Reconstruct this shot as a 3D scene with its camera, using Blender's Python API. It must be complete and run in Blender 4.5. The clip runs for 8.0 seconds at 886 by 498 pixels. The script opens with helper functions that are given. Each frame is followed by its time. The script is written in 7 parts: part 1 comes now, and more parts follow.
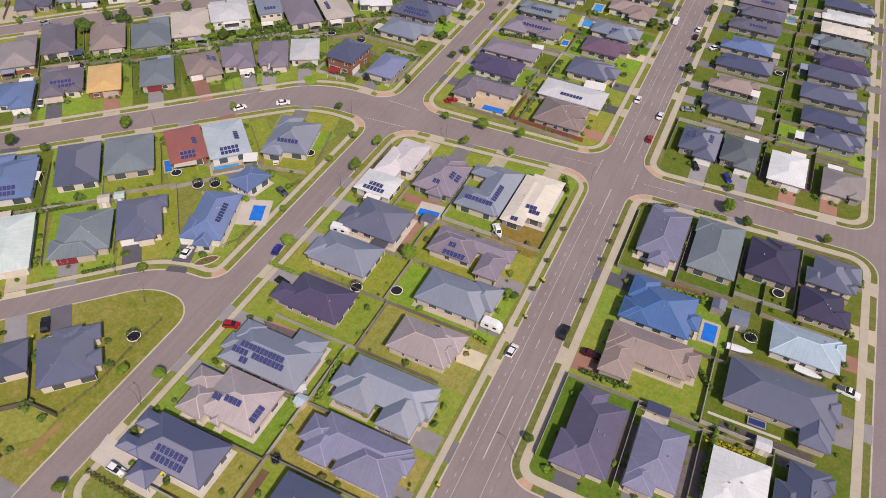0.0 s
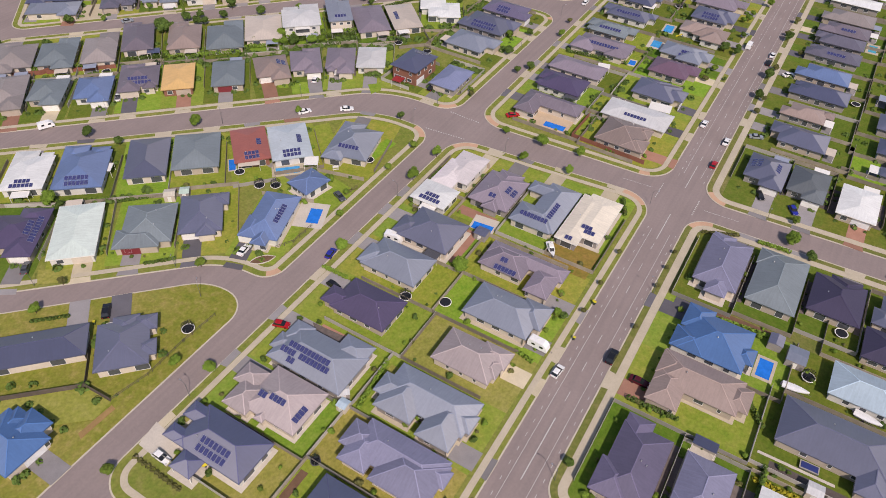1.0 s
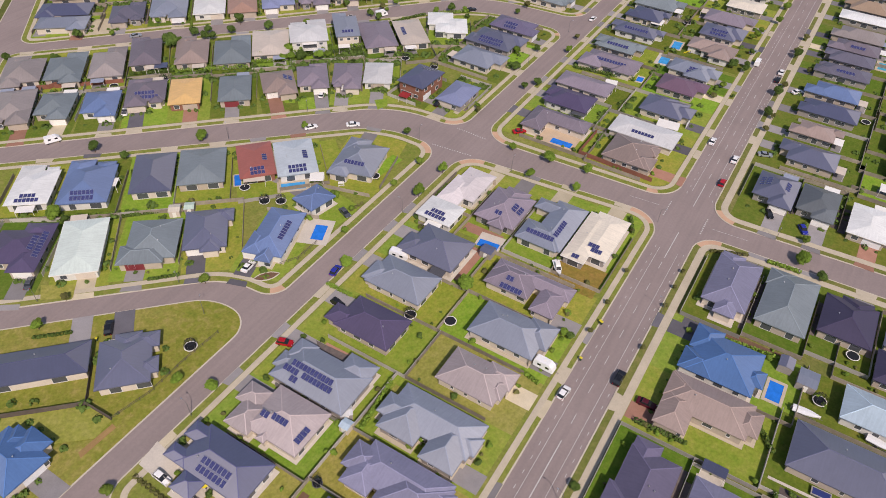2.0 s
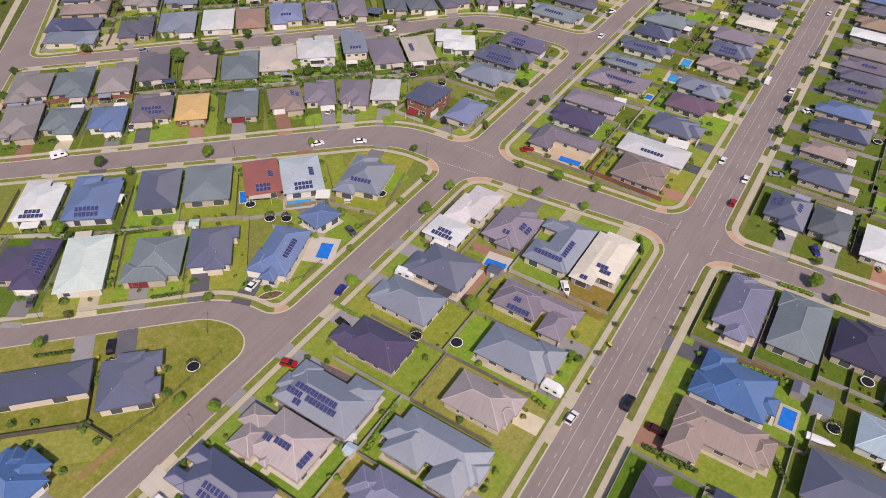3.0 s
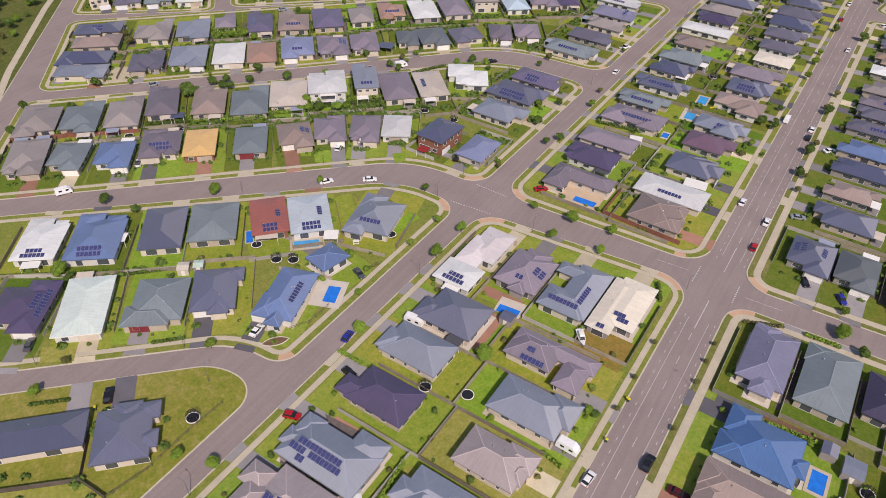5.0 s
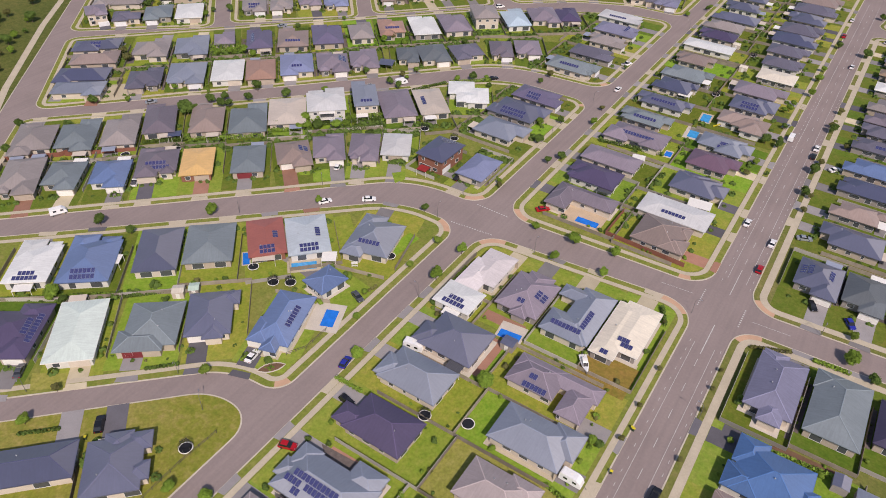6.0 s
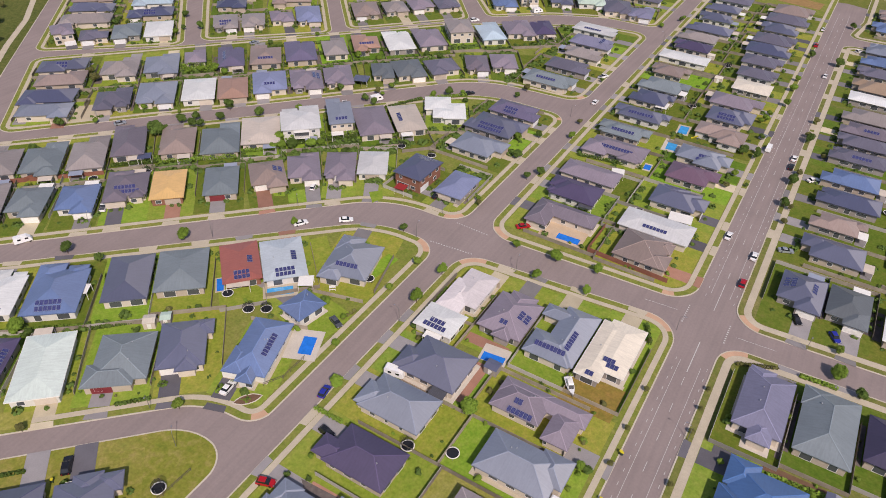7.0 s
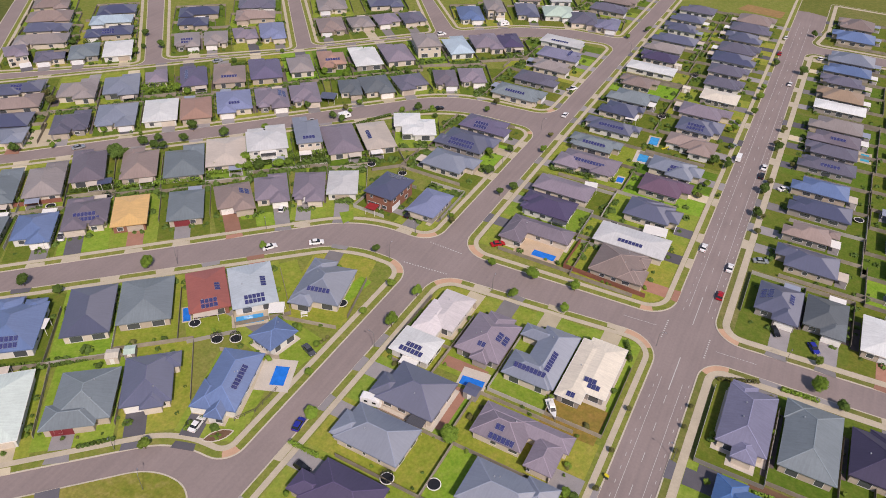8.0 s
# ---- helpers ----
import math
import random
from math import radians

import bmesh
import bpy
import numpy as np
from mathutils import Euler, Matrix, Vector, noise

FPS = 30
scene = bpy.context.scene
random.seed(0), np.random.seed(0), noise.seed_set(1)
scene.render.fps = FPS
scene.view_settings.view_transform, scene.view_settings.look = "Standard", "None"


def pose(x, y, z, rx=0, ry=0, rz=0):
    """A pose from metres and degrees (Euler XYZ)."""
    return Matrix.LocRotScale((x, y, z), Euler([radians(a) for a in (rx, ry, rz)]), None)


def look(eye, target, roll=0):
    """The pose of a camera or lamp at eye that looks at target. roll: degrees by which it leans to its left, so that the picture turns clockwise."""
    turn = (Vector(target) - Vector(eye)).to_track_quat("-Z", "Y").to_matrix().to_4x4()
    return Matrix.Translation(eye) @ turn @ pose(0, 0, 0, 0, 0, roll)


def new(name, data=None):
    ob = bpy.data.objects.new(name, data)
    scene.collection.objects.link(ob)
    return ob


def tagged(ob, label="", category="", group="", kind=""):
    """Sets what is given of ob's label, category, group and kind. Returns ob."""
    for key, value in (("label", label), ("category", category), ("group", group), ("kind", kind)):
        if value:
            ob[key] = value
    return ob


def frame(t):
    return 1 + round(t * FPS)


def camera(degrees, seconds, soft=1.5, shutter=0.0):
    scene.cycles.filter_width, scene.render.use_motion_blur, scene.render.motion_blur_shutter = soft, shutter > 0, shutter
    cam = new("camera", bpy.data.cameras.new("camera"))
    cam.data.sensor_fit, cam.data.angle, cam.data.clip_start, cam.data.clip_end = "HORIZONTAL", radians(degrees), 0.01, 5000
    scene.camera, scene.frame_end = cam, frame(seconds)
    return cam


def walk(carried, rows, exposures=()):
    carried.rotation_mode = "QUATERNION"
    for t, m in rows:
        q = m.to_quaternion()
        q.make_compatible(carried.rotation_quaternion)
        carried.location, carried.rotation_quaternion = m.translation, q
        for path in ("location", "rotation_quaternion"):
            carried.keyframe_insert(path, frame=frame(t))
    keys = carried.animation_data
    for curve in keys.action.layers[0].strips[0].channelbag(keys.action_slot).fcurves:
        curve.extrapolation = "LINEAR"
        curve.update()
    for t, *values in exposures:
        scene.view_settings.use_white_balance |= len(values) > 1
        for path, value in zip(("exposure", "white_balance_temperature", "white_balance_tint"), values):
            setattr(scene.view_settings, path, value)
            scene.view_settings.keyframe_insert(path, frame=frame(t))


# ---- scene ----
cam = camera(64.57, 8.0, 0.92)
PATH = [
    (0, (0.00, -0.00, 132.00), (-28.24, 64.99, 61.44), 2.67),
    (0.5, (-0.22, 0.12, 132.25), (-32.30, 63.67, 62.01), 2.46),
    (1, (-0.09, 0.58, 132.41), (-35.46, 62.92, 62.68), 2.19),
    (1.5, (-0.44, 1.54, 132.44), (-36.69, 64.05, 63.31), 2.06),
    (3, (-2.83, 5.02, 132.40), (-40.95, 68.41, 65.11), 1.99),
    (3.5, (-3.96, 6.57, 132.38), (-42.74, 70.24, 65.74), 1.96),
    (4, (-4.94, 8.12, 132.35), (-44.44, 72.04, 66.36), 1.89),
    (4.5, (-6.28, 9.75, 132.20), (-46.33, 73.99, 66.86), 1.91),
    (6, (-10.18, 15.68, 132.28), (-51.38, 81.08, 68.83), 1.82),
    (6.5, (-11.45, 17.84, 132.06), (-52.10, 84.17, 69.23), 1.81),
    (7, (-13.06, 20.13, 132.05), (-52.29, 87.81, 69.75), 1.86),
    (7.5, (-14.68, 22.27, 131.88), (-52.42, 91.32, 70.18), 1.96),
    (8, (-16.28, 24.46, 131.60), (-52.50, 94.89, 70.55), 1.99),
]
walk(cam, [(t, look(eye, target, roll)) for t, eye, target, roll in PATH], [(0.0, -0.23, 6960, 21), (8.0, -0.23, 6960, 21)])

# ---- light ----
SUN_AZ, SUN_EL = -43.0, 45.0     # degrees from +x towards +y; height
sun_dir = Vector((math.cos(radians(SUN_AZ)) * math.cos(radians(SUN_EL)), math.sin(radians(SUN_AZ)) * math.cos(radians(SUN_EL)), math.sin(radians(SUN_EL))))
sun = new("sun", bpy.data.lights.new("sun", "SUN"))
sun.data.energy, sun.data.angle, sun.data.color = 4.4, radians(0.55), (1.0, 0.95, 0.88)
sun.matrix_world = look(sun_dir * 400, (0, 0, 0))
world = bpy.data.worlds.new("sky")
scene.world = world
world.use_nodes = True
wn = world.node_tree.nodes
sky = wn.new("ShaderNodeTexSky")
sky.sky_type, sky.sun_disc = "NISHITA", False
sky.sun_elevation, sky.sun_rotation = radians(SUN_EL), radians(90 - SUN_AZ)
wn["Background"].inputs["Strength"].default_value = 0.145
world.node_tree.links.new(sky.outputs[0], wn["Background"].inputs[0])

# ---- materials ----
MATS = {}


def material(name, rough=0.8, metal=0.0):
    m = bpy.data.materials.new(name)
    m.use_nodes = True
    b = m.node_tree.nodes["Principled BSDF"]
    b.inputs["Roughness"].default_value, b.inputs["Metallic"].default_value = rough, metal
    if rough > 0.75:
        b.inputs["Specular IOR Level"].default_value = 0.12    # dry, open surfaces: stone, soil, grass, leaves
    MATS[name] = m
    return m, m.node_tree.nodes, m.node_tree.links, b


def noise_node(n, l, scale, detail=3.0, coord="Object", rough=0.6):
    c = n.new("ShaderNodeTexCoord")
    t = n.new("ShaderNodeTexNoise")
    t.inputs["Scale"].default_value, t.inputs["Detail"].default_value, t.inputs["Roughness"].default_value = scale, detail, rough
    l.new(c.outputs[coord], t.inputs["Vector"])
    return t.outputs["Fac"]


def ramp(n, l, fac, stops):
    r = n.new("ShaderNodeValToRGB")
    e = r.color_ramp.elements
    while len(e) < len(stops):
        e.new(0.5)
    for el, (p, c) in zip(e, stops):
        el.position, el.color = p, (*c, 1)
    l.new(fac, r.inputs[0])
    return r.outputs["Color"]


def mix(n, l, a, b, fac, mode="MIX"):
    m = n.new("ShaderNodeMix")
    m.data_type, m.blend_type = "RGBA", mode
    for sock, v in ((m.inputs[6], a), (m.inputs[7], b), (m.inputs[0], fac)):
        if isinstance(v, tuple):
            sock.default_value = (*v, 1)
        elif isinstance(v, (int, float)):
            sock.default_value = v
        else:
            l.new(v, sock)
    return m.outputs[2]


def bump(n, l, b, height, strength=0.3, dist=0.02):
    k = n.new("ShaderNodeBump")
    k.inputs["Strength"].default_value, k.inputs["Distance"].default_value = strength, dist
    l.new(height, k.inputs["Height"])
    l.new(k.outputs[0], b.inputs["Normal"])


def shade(c, k):
    return tuple(min(1.0, v * k) for v in c)


def two_tone(name, col, rough=0.8, metal=0.0, spread=0.18, big=0.15, fine=3.0, relief=0.2, vary=0.0, coord="Object"):
    """A worn surface: the colour drifts at two scales, with a fine relief."""
    m, n, l, b = material(name, rough, metal)
    lo, hi = shade(col, 1 - spread), shade(col, 1 + spread)
    c = ramp(n, l, noise_node(n, l, big, 2, coord), [(0.3, lo), (0.7, hi)])
    f = noise_node(n, l, fine, 4, coord)
    c = mix(n, l, c, ramp(n, l, f, [(0.3, shade(col, 0.75)), (0.75, shade(col, 1.2))]), 0.35)
    if vary:
        o = n.new("ShaderNodeObjectInfo")
        h = n.new("ShaderNodeHueSaturation")
        mr = n.new("ShaderNodeMapRange")
        mr.inputs[3].default_value, mr.inputs[4].default_value = 1 - vary, 1 + vary
        l.new(o.outputs["Random"], mr.inputs[0])
        l.new(mr.outputs[0], h.inputs["Value"])
        l.new(c, h.inputs["Color"])
        c = h.outputs[0]
    l.new(c, b.inputs["Base Color"])
    if relief:
        bump(n, l, b, f, relief)
    return m


def grass_material(name, stops, vary=0.0):
    m, n, l, b = material(name, 0.95)
    c1 = ramp(n, l, noise_node(n, l, 0.035, 4, "Object"), stops)
    c2 = ramp(n, l, noise_node(n, l, 0.45, 5), stops)
    c = mix(n, l, c1, c2, 0.62)
    f = noise_node(n, l, 1.4, 4)
    c = mix(n, l, c, ramp(n, l, f, [(0.32, (0.6, 0.62, 0.55)), (0.68, (1.25, 1.24, 1.2))]), 0.5, "MULTIPLY")
    if vary:
        o = n.new("ShaderNodeObjectInfo")
        sub = ramp(n, l, o.outputs["Random"], [(0.0, (0.85, 1.25, 0.7)), (0.3, (1.0, 1.05, 0.9)), (0.6, (1.25, 1.05, 0.95)), (1.0, (0.8, 1.05, 0.8))])
        c = mix(n, l, c, sub, vary, "MULTIPLY")
    l.new(c, b.inputs["Base Color"])
    bump(n, l, b, f, 0.5, 0.05)
    return m


grass_material("field", [(0.25, (0.085, 0.115, 0.02)), (0.5, (0.15, 0.165, 0.035)), (0.75, (0.23, 0.2, 0.07))])
grass_material("verge", [(0.3, (0.132, 0.184, 0.029)), (0.5, (0.19, 0.213, 0.044)), (0.72, (0.29, 0.252, 0.09))])
grass_material("rough_grass", [(0.3, (0.14, 0.185, 0.024)), (0.5, (0.215, 0.215, 0.038)), (0.68, (0.345, 0.275, 0.1))])
# verge of the eastern blocks: a darker, browner green
grass_material("olive_verge", [(0.3, (0.108, 0.14, 0.03)), (0.5, (0.158, 0.168, 0.045)), (0.72, (0.25, 0.21, 0.09))])
grass_material("scrub", [(0.3, (0.06, 0.085, 0.018)), (0.5, (0.103, 0.12, 0.03)), (0.72, (0.175, 0.155, 0.053))])
grass_material("deep_green_lawn", [(0.3, (0.068, 0.125, 0.015)), (0.5, (0.108, 0.152, 0.023)), (0.72, (0.18, 0.172, 0.047))], 0.8)
two_tone("sand_paving", (0.52, 0.4, 0.28), 0.9, spread=0.1, big=0.3, fine=3, relief=0.1)
two_tone("pale_paving", (0.53, 0.48, 0.41), 0.9, spread=0.1, big=0.3, fine=3, relief=0.1)
# dark ground of one paved court and of the painted alley shade
two_tone("shade_and_paving", (0.15, 0.125, 0.115), 0.95, spread=0.25, big=0.8, fine=5, relief=0.4, vary=0.3)
grass_material("lawn", [(0.3, (0.135, 0.222, 0.026)), (0.5, (0.212, 0.258, 0.042)), (0.72, (0.32, 0.298, 0.088))], 1.0)
grass_material("dry_lawn", [(0.3, (0.2, 0.2, 0.035)), (0.5, (0.29, 0.25, 0.07)), (0.72, (0.38, 0.3, 0.12))], 0.5)


def asphalt_material():
    """Worn chip seal: broad patches, faint streaks along the main road and fine stone."""
    m, n, l, b = material("asphalt", 0.92)
    col = (0.262, 0.213, 0.2)
    c = ramp(n, l, noise_node(n, l, 0.06, 3), [(0.3, shade(col, 0.9)), (0.7, shade(col, 1.1))])
    co = n.new("ShaderNodeTexCoord")
    mp = n.new("ShaderNodeMapping")
    mp.inputs["Scale"].default_value = (0.9, 0.035, 1)
    st = n.new("ShaderNodeTexNoise")
    st.inputs["Scale"].default_value, st.inputs["Detail"].default_value = 1.0, 3
    l.new(co.outputs["Object"], mp.inputs["Vector"])
    l.new(mp.outputs[0], st.inputs["Vector"])
    c = mix(n, l, c, ramp(n, l, st.outputs["Fac"], [(0.35, (0.9, 0.9, 0.91)), (0.65, (1.08, 1.07, 1.06))]), 0.7, "MULTIPLY")
    f = noise_node(n, l, 1.5, 5)
    c = mix(n, l, c, ramp(n, l, f, [(0.3, shade(col, 0.78)), (0.75, shade(col, 1.18))]), 0.3)
    l.new(c, b.inputs["Base Color"])
    bump(n, l, b, f, 0.15)


asphalt_material()
two_tone("concrete", (0.47, 0.41, 0.31), 0.9, spread=0.1, big=0.3, fine=3, relief=0.1)
two_tone("kerb_concrete", (0.5, 0.45, 0.36), 0.9, spread=0.1, big=0.3, fine=3, relief=0.1)
two_tone("drive_grey", (0.25, 0.235, 0.235), 0.9, spread=0.1, big=0.3, fine=4, vary=0.25)
two_tone("drive_tan", (0.5, 0.435, 0.31), 0.9, spread=0.1, big=0.3, fine=4, vary=0.2)
two_tone("drive_dark", (0.12, 0.115, 0.13), 0.9, spread=0.1, big=0.3, fine=4, vary=0.2)
two_tone("drive_brick", (0.33, 0.175, 0.125), 0.9, spread=0.12, big=0.3, fine=4, vary=0.2)
two_tone("ramp_paving", (0.52, 0.33, 0.22), 0.9, spread=0.1, big=0.3, fine=4)
two_tone("dirt", (0.3, 0.19, 0.08), 0.95, spread=0.2, big=0.4, fine=5, relief=0.4)
grass_material("dry_soil", [(0.3, (0.17, 0.16, 0.03)), (0.5, (0.26, 0.18, 0.045)), (0.72, (0.34, 0.195, 0.07))])
two_tone("mulch", (0.16, 0.095, 0.06), 0.95, spread=0.2, big=0.5, fine=5, relief=0.5)
two_tone("white_paint", (0.47, 0.46, 0.44), 0.7, spread=0.1, big=0.5, fine=6, relief=0)
two_tone("fence_timber", (0.27, 0.235, 0.185), 0.9, spread=0.25, big=0.4, fine=4, vary=0.3)
two_tone("fence_dark", (0.11, 0.09, 0.075), 0.9, spread=0.25, big=0.4, fine=4)
two_tone("fence_red", (0.24, 0.1, 0.07), 0.9, spread=0.15, big=0.4, fine=4)
two_tone("fence_steel", (0.33, 0.31, 0.28), 0.6, spread=0.08, big=0.4, fine=4, vary=0.4)
two_tone("trim_white", (0.75, 0.73, 0.68), 0.5, spread=0.05, relief=0)
two_tone("trim_dark", (0.08, 0.08, 0.09), 0.5, spread=0.05, relief=0)
two_tone("frame_white", (0.7, 0.7, 0.7), 0.4, spread=0.03, relief=0)
two_tone("porch_red", (0.3, 0.03, 0.03), 0.5, spread=0.15, fine=4, relief=0)
two_tone("door_red", (0.2, 0.03, 0.035), 0.5, spread=0.1, relief=0)
for nm, col in dict(brick_tan=(0.41, 0.345, 0.28), brick_red=(0.24, 0.11, 0.075), brick_cream=(0.55, 0.48, 0.4), render_white=(0.58, 0.56, 0.52), brick_grey=(0.29, 0.26, 0.24)).items():
    two_tone(nm, col, 0.9, spread=0.1, big=0.4, fine=6, relief=0.3)
ROOF_COLOURS = dict(graphite=(0.118, 0.112, 0.148), ochre=(0.27, 0.195, 0.135), denim=(0.07, 0.074, 0.145), navy=(0.06, 0.064, 0.113), slate=(0.096, 0.1, 0.151), blush=(0.33, 0.275, 0.27), ink=(0.043, 0.035, 0.068), lavender=(0.115, 0.1, 0.16), sand=(0.45, 0.39, 0.33), blushwhite=(0.6, 0.55, 0.54), violet=(0.185, 0.183, 0.265), terracotta=(0.33, 0.2, 0.15), bluegrey=(0.185, 0.205, 0.255), greygreen=(0.165, 0.195, 0.21), taupe=(0.25, 0.218, 0.208),
                    mulberry=(0.16, 0.135, 0.16), gunmetal=(0.115, 0.13, 0.14), maroon=(0.15, 0.09, 0.13), periwinkle=(0.19, 0.215, 0.34), brown=(0.24, 0.185, 0.165), tan=(0.28, 0.213, 0.187), plum=(0.075, 0.058, 0.115), mauve=(0.215, 0.18, 0.215), white=(0.61, 0.62, 0.6), cream=(0.64, 0.58, 0.47),
                    steel=(0.112, 0.165, 0.305), blue=(0.055, 0.125, 0.28), paleblue=(0.35, 0.44, 0.5), paleaqua=(0.58, 0.66, 0.6), whiteblue=(0.45, 0.51, 0.55),
                    whitegrey=(0.5, 0.5, 0.49), red=(0.34, 0.11, 0.085), yellow=(0.6, 0.38, 0.15), greengrey=(0.4, 0.5, 0.42))



TILED = ("tan", "ochre", "graphite", "brown", "lavender", "violet", "greygreen", "gunmetal", "terracotta", "red", "maroon", "plum", "ink", "mauve", "taupe", "mulberry", "yellow")    # matt tiles; the rest are gloss steel


def roof_material(name, col):
    """Ribbed steel with a baked gloss paint: the ribs run down the slope and spread the shine along the eave."""
    m, n, l, b = material("roof_" + name, 0.46)
    b.inputs["IOR"].default_value = 1.9
    b.inputs["Specular IOR Level"].default_value = 0.26 if name in TILED else 0.36 if max(col) > 0.26 else 0.82
    b.inputs["Anisotropic"].default_value = 0.4 if name in TILED else 0.77
    tan = n.new("ShaderNodeTangent")
    tan.direction_type, tan.uv_map = "UV_MAP", "slope"
    l.new(tan.outputs[0], b.inputs["Tangent"])
    uv = n.new("ShaderNodeUVMap")
    uv.uv_map = "slope"
    sep = n.new("ShaderNodeSeparateXYZ")
    l.new(uv.outputs[0], sep.inputs[0])
    big = ramp(n, l, noise_node(n, l, 0.22, 3), [(0.3, shade(col, 0.9)), (0.7, shade(col, 1.1))])
    fine = noise_node(n, l, 2.2, 5)
    c = mix(n, l, big, ramp(n, l, fine, [(0.3, shade(col, 0.78)), (0.75, shade(col, 1.2))]), 0.3)
    mp = n.new("ShaderNodeMapping")
    mp.inputs["Scale"].default_value = (2.2, 0.22, 1)
    st = n.new("ShaderNodeTexNoise")
    st.inputs["Scale"].default_value, st.inputs["Detail"].default_value = 1.0, 4
    l.new(uv.outputs[0], mp.inputs["Vector"])
    l.new(mp.outputs[0], st.inputs["Vector"])
    c = mix(n, l, c, ramp(n, l, st.outputs["Fac"], [(0.3, (0.8, 0.8, 0.8)), (0.7, (1.16, 1.16, 1.16))]), 0.5, "MULTIPLY")
    wave = n.new("ShaderNodeTexWave")
    wave.wave_type, wave.bands_direction, wave.wave_profile = "BANDS", "X", "SIN"
    wave.inputs["Scale"].default_value = 1.5
    wave.inputs["Distortion"].default_value = 0.0
    l.new(uv.outputs[0], wave.inputs["Vector"])
    o = n.new("ShaderNodeObjectInfo")
    h = n.new("ShaderNodeHueSaturation")
    mr = n.new("ShaderNodeMapRange")
    mr.inputs[3].default_value, mr.inputs[4].default_value = 0.86, 1.14
    l.new(o.outputs["Random"], mr.inputs[0])
    l.new(mr.outputs[0], h.inputs["Value"])
    l.new(c, h.inputs["Color"])
    l.new(h.outputs[0], b.inputs["Base Color"])
    bump(n, l, b, wave.outputs["Fac"], 0.2, 0.02)
    return m


for nm, col in ROOF_COLOURS.items():
    roof_material(nm, col)
    two_tone("ridge_" + nm, shade(col, 1.5), 0.5, spread=0.06, relief=0)


def glass_like(name, col, rough=0.08):
    m, n, l, b = material(name, rough)
    b.inputs["Base Color"].default_value = (*col, 1)
    b.inputs["Specular IOR Level"].default_value = 0.6
    return m


glass_like("window_glass", (0.07, 0.075, 0.085), 0.12)
glass_like("car_glass", (0.015, 0.017, 0.02))


def pv_material():
    m, n, l, b = material("solar_cells", 0.2)
    b.inputs["IOR"].default_value = 1.7
    c = n.new("ShaderNodeTexCoord")
    br = n.new("ShaderNodeTexBrick")
    br.offset = 0.0
    # cell colours are lifted bluer to carry part of the sky's reflection
    br.inputs["Color1"].default_value, br.inputs["Color2"].default_value, br.inputs["Mortar"].default_value = (0.027, 0.028, 0.115, 1), (0.034, 0.036, 0.14, 1), (0.1, 0.11, 0.2, 1)
    br.inputs["Scale"].default_value, br.inputs["Mortar Size"].default_value = 1.0, 0.012
    br.inputs["Brick Width"].default_value, br.inputs["Row Height"].default_value = 0.165, 0.165
    l.new(c.outputs["Object"], br.inputs["Vector"])
    l.new(br.outputs[0], b.inputs["Base Color"])


pv_material()
two_tone("aluminium", (0.5, 0.5, 0.52), 0.35, 0.8, spread=0.05, relief=0)


def water_material(name, col):
    m, n, l, b = material(name, 0.06)
    c = ramp(n, l, noise_node(n, l, 0.6, 2), [(0.3, shade(col, 0.85)), (0.7, shade(col, 1.15))])
    l.new(c, b.inputs["Base Color"])
    bump(n, l, b, noise_node(n, l, 3.0, 2), 0.08, 0.03)


water_material("pool_blue", (0.01, 0.17, 0.62))
water_material("pool_aqua", (0.05, 0.36, 0.52))
water_material("pool_bright", (0.03, 0.3, 0.62))
two_tone("bin_green", (0.03, 0.06, 0.035), 0.5, spread=0.1, relief=0)
two_tone("bin_yellow", (0.6, 0.5, 0.02), 0.5, spread=0.1, relief=0)
two_tone("tarp_blue", (0.025, 0.04, 0.17), 0.5, spread=0.15, fine=3)
for nm, col in dict(leaf_dark=(0.08, 0.13, 0.028), leaf_mid=(0.135, 0.215, 0.03), leaf_light=(0.13, 0.19, 0.03), leaf_olive=(0.13, 0.13, 0.045), flower_yellow=(0.36, 0.32, 0.03)).items():
    two_tone(nm, col, 0.8, spread=0.35, big=0.9, fine=5, relief=0, vary=0.2)
two_tone("bark", (0.14, 0.1, 0.07), 0.95, spread=0.2, big=1, fine=8)
two_tone("rubber", (0.02, 0.02, 0.02), 0.8, spread=0.1, relief=0)
two_tone("tramp_mat", (0.02, 0.022, 0.028), 0.8, spread=0.1, relief=0)
for nm, col, me in (("white", (0.75, 0.75, 0.74), 0), ("red", (0.42, 0.012, 0.02), 0.1), ("blue", (0.025, 0.035, 0.3), 0.1), ("black", (0.015, 0.016, 0.02), 0.1), ("silver", (0.42, 0.45, 0.48), 0.5), ("grey", (0.12, 0.125, 0.14), 0.4), ("maroon", (0.09, 0.012, 0.02), 0.2), ("teal", (0.2, 0.32, 0.38), 0.3)):
    two_tone("paint_" + nm, col, 0.25, me, spread=0.03, relief=0)
two_tone("post_steel", (0.2, 0.2, 0.2), 0.5, 0.6, spread=0.1, relief=0)

# ---- mesh helpers ----


